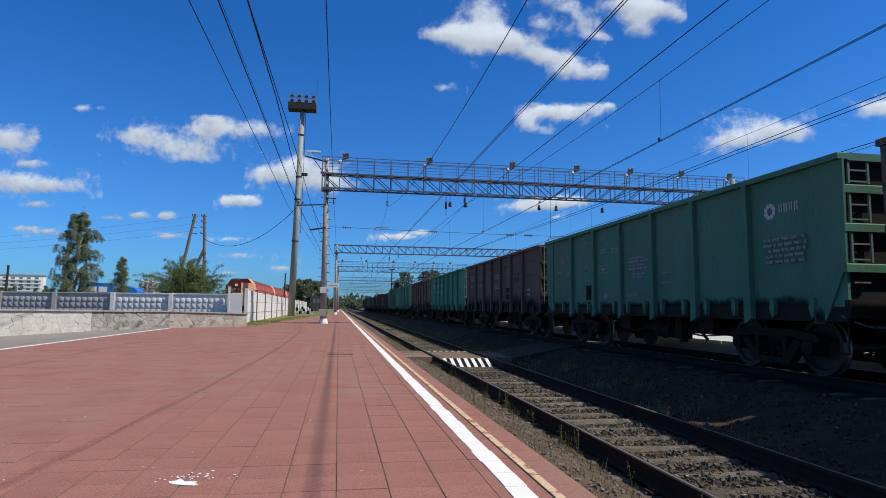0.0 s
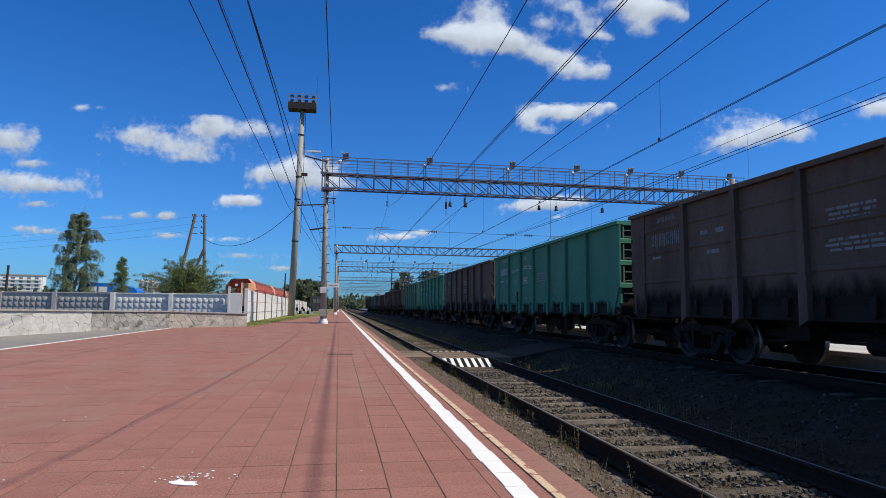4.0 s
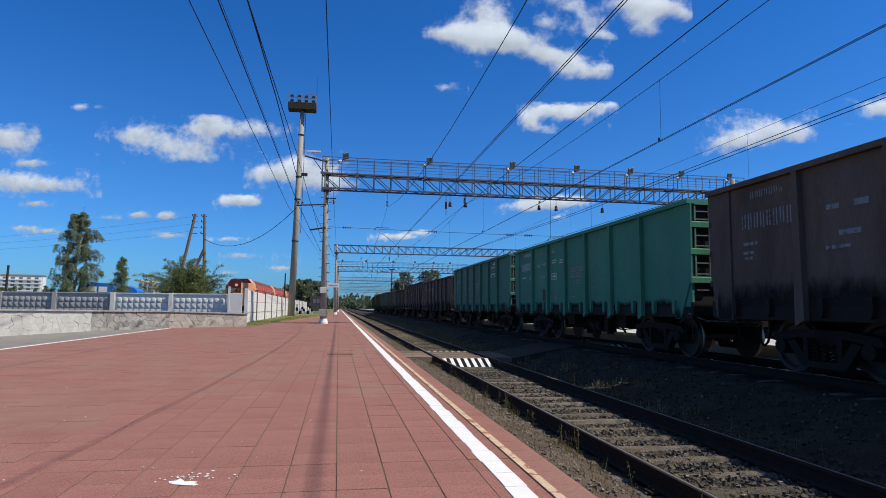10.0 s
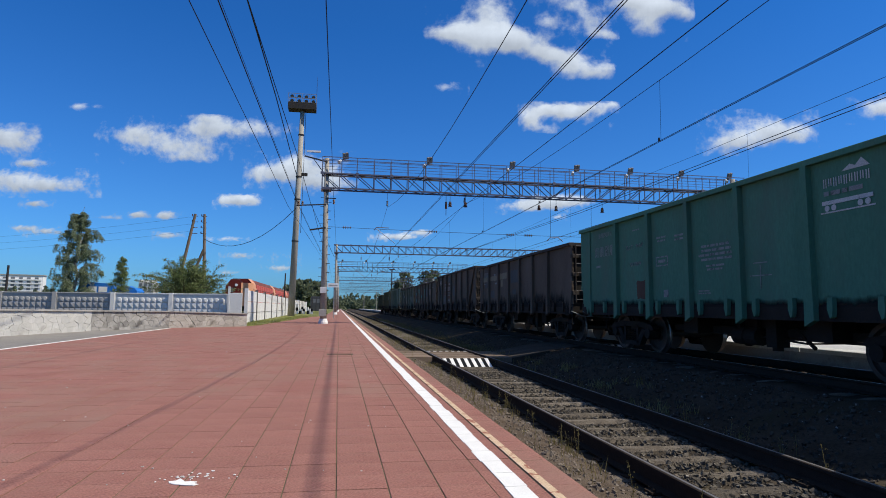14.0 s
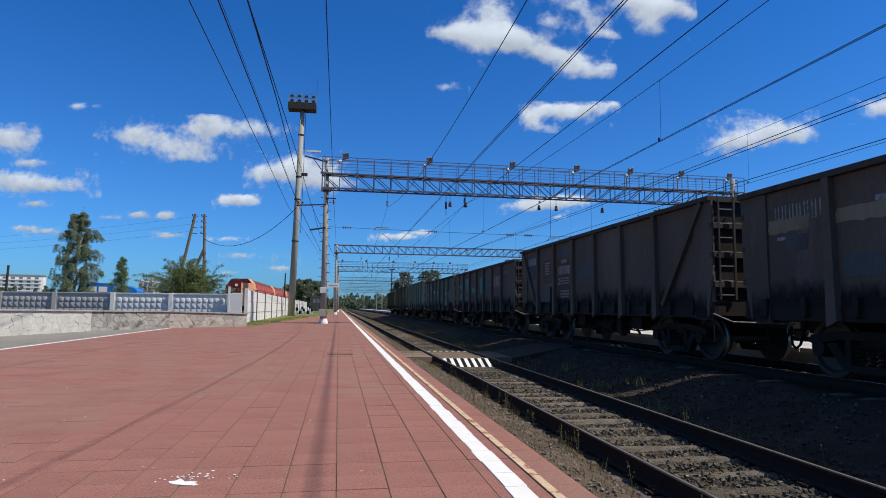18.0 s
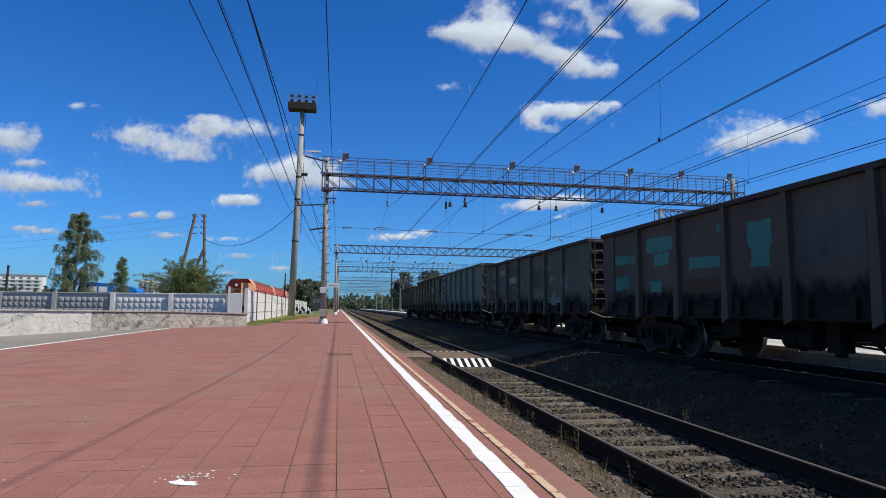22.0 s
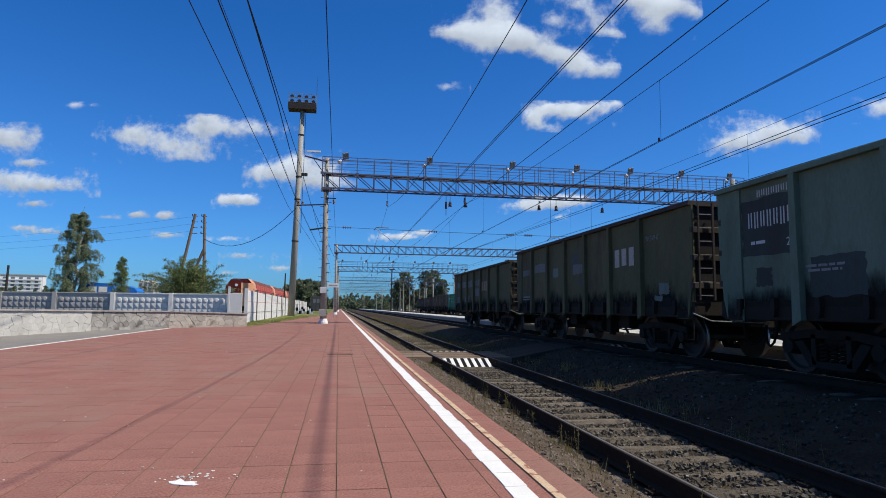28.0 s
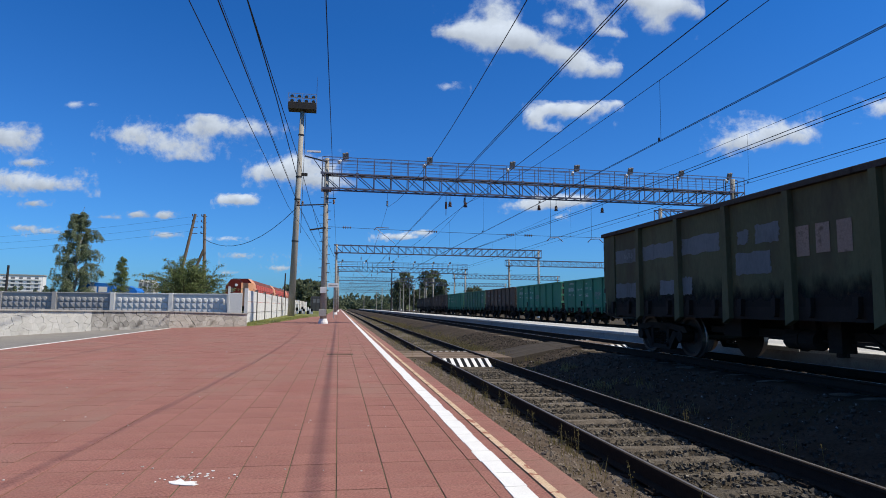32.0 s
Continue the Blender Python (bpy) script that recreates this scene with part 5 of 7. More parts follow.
def diamond_panel(material_key):
    """A concrete fence panel, 3.85 m wide, cast with rows of raised pyramids."""
    m = Mesh().box(-1.93, 1.93, 0.02, 0.10, 0.0, 1.42)
    rim = Mesh().box(-1.93, 1.93, -0.015, 0.13, 1.36, 1.43, c=0.015).box(-1.93, -1.78, -0.01, 0.02, 0.0, 1.36).box(1.84, 1.93, -0.01, 0.02, 0.0, 1.36)
    n = 9
    cw = 3.44 / n
    py = Mesh()
    for r, (z0, z1) in enumerate(((0.80, 1.12), (0.40, 0.79), (0.0, 0.39))):
        for i in range(n):
            x0, x1 = -1.70 + i * cw + 0.012, -1.70 + (i + 1) * cw - 0.012
            w_, h_, mx = x1 - x0, z1 - z0, (x0 + x1) / 2
            if r == 0:      # arched heads on the upper row
                ring = [(x0, z0), (x1, z0), (x1, z0 + 0.55 * h_), (x1 - 0.14 * w_, z1 - 0.10 * h_), (mx + 0.2 * w_, z1), (mx - 0.2 * w_, z1), (x0 + 0.14 * w_, z1 - 0.10 * h_), (x0, z0 + 0.55 * h_)]
                mz = z0 + 0.36 * h_
            else:
                ring = [(x0, z0), (mx, z0), (x1, z0), (x1, z0 + h_ / 2), (x1, z1), (mx, z1), (x0, z1), (x0, z0 + h_ / 2)]
                mz = (z0 + z1) / 2
            py.add([(p, 0.02, q) for p, q in ring] + [(mx + (p - mx) * 0.9, -0.012, mz + (q - mz) * 0.9) for p, q in ring] + [(mx, -0.055, mz)],
                   [(j, (j + 1) % 8, 8 + (j + 1) % 8, 8 + j) for j in range(8)] + [(8 + j, 8 + (j + 1) % 8, 16) for j in range(8)])
    return m, rim, py


def fences():
    f = thing("concrete_fence", "grey precast concrete fence panels with raised diamond pattern", "fence", kind="structure")
    xs = [-30.05, -26.2, -22.47 + 0.02, -18.83, -14.96, -11.1, -7.35]
    ys = [46.9, 46.2, 45.56, 44.94, 44.27, 43.61, 42.95]
    data = {}
    for key in ("fence_light", "fence_dark"):
        data[key] = [q.data("panel") for q in diamond_panel(key)]
        for me in data[key]:
            me.materials.append(M[key])
    for i in range(6):
        key = "fence_dark" if i < 4 else "fence_light"
        mx, my = (xs[i] + xs[i + 1]) / 2, (ys[i] + ys[i + 1]) / 2
        m = pose(mx, my, 0.72, 0, 0, math.degrees(math.atan2(ys[i + 1] - ys[i], xs[i + 1] - xs[i])))
        p = new("panel", data[key][0])
        p.parent, p.matrix_basis = f, m
        for nm, me in (("rim", data[key][1]), ("pyramids", data[key][2])):
            q = new(nm, me)
            q.parent = p
        if i:
            po = part("post", Mesh().box(-0.13, 0.13, -0.10, 0.16, 0.0, 1.46), M[key], f)
            po.matrix_basis = pose(xs[i], ys[i], 0.72)
    # the slab fence that runs along the line, dark joints between pale panels
    g = thing("slab_fence", "pale painted concrete slab fence with dark posts", "fence", kind="structure")
    y, x = 42.8, -6.1
    i = 0
    wide = part("gate_panel", Mesh().box(-0.40, 0.40, -0.05, 0.05, 0, 1.62, c=0.02).box(-0.52, -0.40, -0.08, 0.08, 0, 2.05), M["fence_light"], g, "plain pale concrete panel")
    wide.matrix_basis = pose(-6.75, 42.7, 0.6)
    while y < 150:
        ln = 6.0
        x1 = -6.15 - (y + ln - 42.8) * 0.012
        a = math.degrees(math.atan2(ln, x1 - x))
        for k in range(3):
            p = part("slab", Mesh().box(0.1, ln - 0.1, -0.04, 0.04, 0.78 * k + 0.02, 0.78 * (k + 1) - 0.015, c=0.01), M["fence_light"], g)
            p.matrix_basis = pose(x, y, 0.10, 0, 0, a)
        po = part("post", Mesh().box(-0.11, 0.11, -0.11, 0.11, 0, 2.50), M["post_dark"] if i else M["fence_light"], g)
        po.matrix_basis = pose(x, y, 0.05)
        x, y = x1, y + ln
        i += 1
    # verge of grass
    v = Mesh().prism([(-6.2, 37.0), (-4.9, 37.0), (-4.2, 50), (-3.4, 70), (-1.6, 78), (-1.4, 330), (-40, 330), (-40, 60), (-6.6, 60)], "z", -0.3, 0.225)
    tagged(part("verge", v, M["grass"]), "strip of grass at the foot of the fence", "grass", kind="structure")


def blades(name, label, spots, mat, seed, h=0.25, n=30, spread=0.2, lean=0.35):
    """Tufts of single blades; spots are (x, y, z, size)."""
    rng = random.Random(seed)
    m = Mesh()
    for x, y, z, s in spots:
        for i in range(n):
            a, r = rng.uniform(0, 6.283), spread * s * math.sqrt(rng.random())
            bx, by = x + r * math.cos(a), y + r * math.sin(a)
            hh = h * s * rng.uniform(0.4, 1.1)
            lx, ly = rng.gauss(0, lean) * hh, rng.gauss(0, lean) * hh
            w = 0.0035 + 0.010 * hh
            ca, sa = math.cos(a + 1.2) * w, math.sin(a + 1.2) * w
            m.add([(bx - ca, by - sa, z), (bx + ca, by + sa, z), (bx + ca * 0.7 + lx * 0.45, by + sa * 0.7 + ly * 0.45, z + hh * 0.6), (bx + lx, by + ly, z + hh), (bx - ca * 0.7 + lx * 0.45, by - sa * 0.7 + ly * 0.45, z + hh * 0.6)], [(0, 1, 2, 3, 4)])
    return tagged(part(name, m, mat), label, "plants", kind="stuff")


def weed_stalks(name, label, spots, mat, seed):
    """Thin stalks with tiny leaves and a tuft of seed at the tip."""
    rng = random.Random(seed)
    m = Mesh()
    for x, y, z, s in spots:
        h = 0.30 * s
        lean = Vector((rng.gauss(0, 0.12), rng.gauss(0, 0.12), 1.0)) * h
        p0 = Vector((x, y, z))
        m.path([p0, p0 + lean * 0.5 + Vector((rng.gauss(0, 0.01), rng.gauss(0, 0.01), 0)), p0 + lean], 0.0028, 3)
        for q in range(22):
            f = rng.random() ** 0.7
            c = p0 + lean * f + Vector((rng.gauss(0, 0.022), rng.gauss(0, 0.022), rng.gauss(0, 0.012)))
            e = Euler((rng.uniform(0, 6.28), rng.uniform(0, 6.28), 0)).to_matrix()
            w = rng.uniform(0.005, 0.013)
            m.add([c + e @ Vector((-w, 0, 0)), c + e @ Vector((0, -w * 0.5, 0)), c + e @ Vector((w, 0, 0)), c + e @ Vector((0, w * 0.5, 0))], [(0, 1, 2, 3)])
    return tagged(part(name, m, mat), label, "plants", kind="stuff")


def tree(name, label, m, height, outline, mats, seed, leaves=9000, leaf=0.16, trunk_r=0.16, droop=0.0, bare=0.15, clump=0.9):
    """A tapered trunk with limbs and leaves set in clumps on the twigs. outline(h) gives the crown's radius at h of its height."""
    rng = random.Random(seed)
    t = thing(name, label, "tree", m)
    trunk = Mesh()
    pts = [Vector((0, 0, -0.3))]
    k = 7
    for i in range(1, k + 1):
        pts.append(Vector((rng.gauss(0, 0.02) * height * 0.5, rng.gauss(0, 0.02) * height * 0.5, height * 0.95 * i / k)))
    for i in range(k):
        trunk.tube(pts[i], pts[i + 1], trunk_r * (1 - i / k * 0.92), trunk_r * (1 - (i + 1) / k * 0.92), 8)
    tips = []
    limbs = int(26 + height * 2)
    for i in range(limbs):
        h = bare + (0.98 - bare) * (i + rng.random()) / limbs
        a = i * 2.399 + rng.uniform(-0.5, 0.5)
        r = outline(h) * rng.uniform(0.55, 1.12)
        j = min(k - 1, int(h / 0.95 * k))
        base = pts[j].lerp(pts[j + 1], h / 0.95 * k - j)
        base.z -= r * 0.35
        tip = Vector((math.cos(a) * r, math.sin(a) * r, h * height - droop * r))
        mid = base.lerp(tip, 0.55) + Vector((0, 0, r * 0.22))
        trunk.tube(base, mid, trunk_r * 0.28 * (1 - h * 0.6), trunk_r * 0.16, 5)
        trunk.tube(mid, tip, trunk_r * 0.16, 0.008, 4)
        for q in range(4):
            f = 0.35 + 0.22 * q
            c = (base.lerp(mid, f / 0.55) if f < 0.55 else mid.lerp(tip, (f - 0.55) / 0.45))
            tips.append((c, 0.22 + 0.28 * outline(h) * rng.uniform(0.5, 1)))
    part("trunk", trunk, mats[0], t)
    crown = Mesh()
    for i in range(leaves):
        c, s = tips[rng.randrange(len(tips))]
        s *= clump
        d = Vector((rng.gauss(0, 1), rng.gauss(0, 1), rng.gauss(0, 0.8) - droop * abs(rng.gauss(0, 1.3))))
        p = c + d * s * 0.42
        if p.z < 0.1:
            continue
        q = Euler((rng.uniform(0, 6.28), rng.uniform(0, 6.28), rng.uniform(0, 6.28))).to_matrix()
        z = leaf * rng.uniform(0.6, 1.3)
        crown.add([p + q @ Vector((-z / 2, 0, 0)), p + q @ Vector((0, -z * 0.32, 0.02)), p + q @ Vector((z / 2, 0, 0)), p + q @ Vector((0, z * 0.32, 0.02))], [(0, 1, 2, 3)])
    part("crown", crown, mats[1], t)
    return t


def birch(name, label, m, height, seed):
    """A birch: rising limbs from which long thin twigs hang, leaves strung along the twigs."""
    rng = random.Random(seed)
    t = thing(name, label, "tree", m)
    trunk, crown = Mesh(), Mesh()
    k = 8
    pts = [Vector((rng.gauss(0, 0.012) * height, rng.gauss(0, 0.012) * height, -0.3 + (height + 0.2) * i / k)) for i in range(k + 1)]
    for i in range(k):
        trunk.tube(pts[i], pts[i + 1], 0.19 * (1 - i / k * 0.93), 0.19 * (1 - (i + 1) / k * 0.93), 8)
    limbs = 88
    for i in range(limbs):
        h = 0.10 + 0.87 * (i + rng.random()) / limbs
        a = i * 2.399 + rng.uniform(-0.6, 0.6)
        wide = 2.30 * max(0.02, 1 - h ** 2.8) ** 0.9 * (0.80 + 0.20 * min(1.0, h / 0.3)) + 0.06
        r = wide * rng.choice((0.4, 0.6, 0.8, 0.95, 1.0, 1.1))
        f = h * k * 0.97
        j = min(k - 1, int(f))
        base = pts[j].lerp(pts[j + 1], f - j)
        rise = r * rng.uniform(0.25, 0.7)
        tip = base + Vector((math.cos(a) * r, math.sin(a) * r, min(rise, height * 1.02 - base.z)))
        mid = base.lerp(tip, 0.5) + Vector((0, 0, r * 0.16))
        trunk.tube(base, mid, 0.045 * (1.1 - h), 0.022, 5)
        trunk.tube(mid, tip, 0.022, 0.006, 4)
        for q in range(11):
            u = rng.uniform(0.25, 1.05)
            c = base.lerp(mid, u / 0.5) if u < 0.5 else mid.lerp(tip, (u - 0.5) / 0.5)
            ln = rng.uniform(0.35, 1.25) * (0.55 + 0.6 * (1 - h))
            ln = min(ln, max(0.2, c.z - 0.3))
            out = Vector((math.cos(a + rng.gauss(0, 0.7)), math.sin(a + rng.gauss(0, 0.7)), 0)) * rng.uniform(0.05, 0.28)
            trunk.path([c, c + out * 0.7 - Vector((0, 0, ln * 0.35)), c + out - Vector((0, 0, ln))], 0.006, 3)
            for v in range(64):
                g = rng.random()
                p = c + out * min(1.0, 1.6 * g) - Vector((0, 0, ln * g)) + Vector((rng.gauss(0, 0.075), rng.gauss(0, 0.075), rng.gauss(0, 0.05)))
                e = Euler((rng.uniform(0.5, 1.9), rng.uniform(-0.8, 0.8), rng.uniform(0, 6.28))).to_matrix()
                z = rng.uniform(0.06, 0.125)
                crown.add([p + e @ Vector((-z / 2, 0, 0)), p + e @ Vector((0, -z * 0.36, 0.015)), p + e @ Vector((z / 2, 0, 0)), p + e @ Vector((0, z * 0.36, 0.015))], [(0, 1, 2, 3)])
    part("trunk", trunk, M["birch_bark"], t)
    part("crown", crown, M["leaf_birch"], t)
    return t


def bush(name, label, m, seed, twigs=240, spread=3.5, height=5.1):
    """A sprawling bush: many arching twigs from one stool, leaves in pairs along each."""
    rng = random.Random(seed)
    t = thing(name, label, "bush", m)
    wood, crown = Mesh(), Mesh()
    for i in range(twigs):
        a = rng.uniform(0, 6.283)
        r, h = spread * rng.uniform(0.1, 1.1), height * rng.uniform(0.35, 1.0)
        h *= 1.0 - 0.35 * (r / spread / 1.1) ** 2
        p0 = Vector((rng.gauss(0, 0.4), rng.gauss(0, 0.4), -0.2))
        tip = p0 + Vector((math.cos(a) * r, math.sin(a) * r, h))
        ctl = p0 + Vector((math.cos(a) * r * 0.3, math.sin(a) * r * 0.3, h * 1.02))
        ctl += Vector((rng.gauss(0, 0.35), rng.gauss(0, 0.35), rng.gauss(0, 0.3)))
        line = [p0 * (1 - f) ** 2 + ctl * 2 * f * (1 - f) + tip * f * f for f in (q / 9 for q in range(10))]
        wood.path(line, 0.016, 4)
        for q in range(150):
            f = 0.22 + 0.80 * rng.random()
            c = p0 * (1 - f) ** 2 + ctl * 2 * f * (1 - f) + tip * f * f
            c = c + Vector((rng.gauss(0, 0.22), rng.gauss(0, 0.22), rng.gauss(0, 0.16))) * (1.4 - f)
            e = Euler((rng.uniform(-0.9, 0.9), rng.uniform(-0.9, 0.9), rng.uniform(0, 6.28))).to_matrix()
            z = rng.uniform(0.09, 0.18)
            crown.add([c + e @ Vector((-z / 2, 0, 0)), c + e @ Vector((0, -z * 0.28, 0.02)), c + e @ Vector((z / 2, 0, 0)), c + e @ Vector((0, z * 0.28, 0.02))], [(0, 1, 2, 3)])
    part("branching", wood, M["bark"], t)
    part("crown", crown, M["leaf"], t)
    return t


def coaches():
    for n, y in enumerate((78.0, 102.5, 127.0)):
        c = thing("railway_coach", "red railway coach with a brown roof standing behind the fence", "railway coach", pose(-11.9, y, 0.45), group="red coaches")
        part("body", Mesh().box(-1.53, 1.53, 0.0, 23.6, 0.9, 2.95), M["coach_red"], c)
        roof = [(-1.56, 2.95), (1.56, 2.95), (1.32, 3.72), (0.86, 4.25), (-0.86, 4.25), (-1.32, 3.72)]
        part("roof", Mesh().prism(roof, "y", 0.35, 23.6), M["coach_roof"], c, "rusty brown roof with chamfered sides")
        part("end_cap", Mesh().prism([(x * 0.995, z) for x, z in roof], "y", 0.0, 0.35), M["coach_end_shaded"], c, "dark red chamfered end")
        part("end_wall", Mesh().box(-1.5, 1.5, -0.02, -0.004, 0.95, 2.95), M["coach_end_shaded"], c, "dark red end wall")
        part("roof_edge", Mesh().prism([(1.565, 2.96), (1.60, 2.96), (1.355, 3.73), (0.89, 4.27), (0.865, 4.255), (1.325, 3.72)], "y", -0.03, 3.4), M["coach_orange"], c, "pale orange chamfer")
        part("corner_panel", Mesh().box(1.53, 1.56, -0.03, 2.6, 0.9, 2.95), M["coach_orange"], c, "pale orange corner")
        if n == 0:
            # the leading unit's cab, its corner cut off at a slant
            part("cab", Mesh().prism([(-1.5, 0.9), (0.30, 0.9), (0.30, 3.72), (0.05, 4.06), (-0.95, 4.06), (-1.5, 3.30)], "y", -1.25, -0.03), M["coach_end_shaded"], c, "dark red driver's cab with chamfered top")
            part("cab_side", Mesh().prism([(0.302, -1.248), (1.50, -0.03), (0.302, -0.03)], "z", 0.9, 3.70), M["coach_end_shaded"], c)
            part("cab_roof", Mesh().prism([(-0.95, 4.062), (0.05, 4.062), (0.0, 4.14), (-0.9, 4.14)], "y", -1.2, -0.03), M["coach_roof"], c)
            part("slant_panel", Mesh().prism([(0.315, -1.28), (1.56, -0.03), (1.53, -0.01), (0.30, -1.255)], "z", 0.95, 3.70), M["coach_orange"], c, "pale orange slanted corner")
            part("cab_lamp", Mesh().tube((-0.25, -1.36, 3.42), (-0.25, -1.24, 3.42), 0.17, n=12), M["lamp_glass"], c)
            part("cab_window", Mesh().box(-1.2, -0.62, -1.28, -1.252, 2.55, 3.10), M["window_dark"], c)
        for i in range(9):
            y0 = 3.2 + i * 2.2
            wn_ = part("window", Mesh().box(1.535, 1.56, y0, y0 + 1.2, 1.9, 2.7), M["window_dark"], c)
            part("window_frame", Mesh().box(1.535, 1.575, y0 - 0.08, y0 - 0.01, 1.85, 2.75).box(1.535, 1.575, y0 + 1.21, y0 + 1.28, 1.85, 2.75), M["coach_red"], wn_)
            part("rib", Mesh().box(1.53, 1.58, y0 - 0.5, y0 - 0.42, 0.95, 3.58), M["coach_red"], c)
        part("side_upper", Mesh().box(1.05, 1.545, 3.4, 23.6, 2.95, 3.62), M["coach_red"], c)
        part("end_window", Mesh().box(-0.35, 0.15, -0.03, 0.0, 2.9, 3.5), M["window_dark"], c)
        part("lamp", Mesh().tube((0.05, -0.12, 3.75), (0.05, 0.0, 3.75), 0.2, n=12), M["grey_steel"], c)
        part("underframe", Mesh().box(-1.3, 1.3, 0.3, 23.3, 0.3, 0.9), M["grime"], c)
        for yy in (3.5, 20.0):
            bg = part("bogie", Mesh().box(-1.1, 1.1, yy - 1.6, yy + 1.6, 0.25, 0.6), M["grime"], c)
            for dy in (-1.2, 1.2):
                part("wheelset", Mesh().disc((0.75, yy + dy, 0.15), "x", 0.47, 0.12).disc((-0.75, yy + dy, 0.15), "x", 0.47, 0.12), M["wheel"], bg)


def yard_things():
    # lighting mast
    m = thing("lighting_mast", "tall concrete lighting mast with a floodlight platform on top", "lighting mast", pose(-5.5, 74.8, 0.2))
    part("pole", Mesh().tube((0, 0, -0.5), (0.55, 0, 25.0), 0.42, 0.27, 16), M["pole_concrete"], m, smooth=True)
    base = part("platform_tray", Mesh().box(-1.15, 2.2, -0.8, 0.8, 25.15, 25.95, c=0.04), M["dark_steel"], m, "dark steel lamp tray")
    for i in range(4):
        for j, z in enumerate((26.2, 26.75)):
            part("floodlight", Mesh().tube((-0.8 + i * 0.85, -0.5, z), (-0.65 + i * 0.85, -0.8, z - 0.1), 0.14, 0.2, 10), M["dark_steel"], base)
    rl = Mesh()
    for x in (-1.15, -0.3, 0.55, 1.4, 2.2):
        for yy in (-0.8, 0.8):
            rl.bar((x, yy, 25.9), (x, yy, 27.0), 0.05)
    for z in (26.5, 27.0):
        for yy in (-0.8, 0.8):
            rl.bar((-1.15, yy, z), (2.2, yy, z), 0.05)
    part("railing", rl, M["grey_steel"], m)
    part("lightning_rod", Mesh().tube((2.2, 0, 27.0), (2.25, 0, 29.6), 0.03, 0.012, 5), M["dark_steel"], m)
    for z in (8.9, 14.0, 16.8, 22.0):
        part("clamp", Mesh().tube((0.55 * z / 25, 0, z), (0.55 * z / 25, 0, z + 0.15), 0.46 - 0.005 * z, n=14), M["dark_steel"], m)
    part("bracket", Mesh().box(0.3, 1.4, -0.15, 0.15, 17.0, 17.35), M["dark_steel"], m)
    part("down_cable", Mesh().path([(0.95, 0.1, 25.2), (0.9, 0.1, 18), (0.8, 0.1, 10)], 0.03), M["wire"], m)
    # boxes and signs on the first column
    b = thing("signal_box", "two small grey cabinets strapped to a concrete column", "cabinet", pose(-0.98, 43.1, 0.0))
    part("cabinet", Mesh().box(-0.30, 0.16, -0.32, 0.02, 0.72, 1.18, c=0.02), M["concrete"], b)
    part("upper_plate", Mesh().box(-0.26, 0.16, -0.32, 0.0, 2.32, 2.72, c=0.02), M["fence_light"], b, "pale upper cabinet")
    part("strap", Mesh().box(-0.24, 0.26, -0.005, 0.56, 2.5, 2.54).box(-0.25, 0.27, -0.005, 0.57, 0.9, 0.94), M["dark_steel"], b)
    s = thing("station_sign", "white station name board on a post", "sign", pose(-0.62, 60.0, 0.45))
    part("board", Mesh().box(-0.42, 0.62, -0.04, 0.04, 2.8, 3.2), M["sign_white"], s)
    part("lettering", Mesh().box(-0.32, 0.52, -0.05, -0.042, 2.93, 3.05), M["wall_grey"], s)
    part("post", Mesh().tube((0.2, 0.06, -0.2), (0.2, 0.06, 3.2), 0.04, n=8), M["grey_steel"], s)
    # timber poles beyond the fence
    for nm, lab, p0, p1 in (("leaning_pole", "weathered timber pole leaning against its neighbour", (-15.3, 60, 0), (-13.49, 60, 9.95)), ("utility_pole", "weathered upright timber utility pole with cross insulators", (-12.3, 60, 0), (-12.67, 60, 9.95))):
        u = thing(nm, lab, "pole", pose(0, 0, 0))
        part("shaft", Mesh().tube(p0, p1, 0.17, 0.12, 9), M["timber"], u)
        ins = Mesh()
        for k in range(4):
            z = p1[2] - 0.2 - 0.55 * k
            ins.tube((p1[0] - 0.25, 60, z), (p1[0] + 0.25, 60, z), 0.03, n=5).tube((p1[0] - 0.25, 60, z), (p1[0] - 0.25, 60, z + 0.18), 0.05, n=6)
        part("insulators", ins, M["porcelain"], u)
        if nm == "utility_pole":
            part("brace", Mesh().tube((-14.4, 60, 1.5), (-12.6, 60, 6.6), 0.15, 0.13, 8), M["timber"], u)
    pp = thing("thin_post", "thin dark post beyond the fence", "pole", pose(-30.15, 62, 0.25))
    part("shaft", Mesh().tube((0, 0, 0), (0.1, 0, 4.6), 0.13, 0.1, 8), M["dark_steel"], pp)
    # blue vehicle bodies
    for x, y, ln, h, lab in ((-24.2, 68, 3.5, 3.65, "blue covered truck body with a white cab window"), (-21.6, 69, 2.0, 3.30, "low blue tarpaulin-covered body")):
        v = thing("blue_truck", lab, "truck", pose(x, y, 0.0))
        part("body", Mesh().prism([(-ln / 2, 0.8), (ln / 2, 0.8), (ln / 2, h - 0.55), (ln / 2 - 0.3, h - 0.2), (0, h - 0.1), (-ln / 2 + 0.9, h), (-ln / 2 + 0.3, h - 0.1), (-ln / 2, h - 0.9)], "y", -1.2, 1.2), M["blue"], v)
        part("chassis", Mesh().box(-ln / 2, ln / 2, -1.0, 1.0, 0.5, 0.8), M["grime"], v)
        for sx in (-1, 1):
            part("wheel", Mesh().disc((sx * ln * 0.32, -1.0, 0.45), "y", 0.45, 0.3).disc((sx * ln * 0.32, 1.0, 0.45), "y", 0.45, 0.3), M["black"], v)
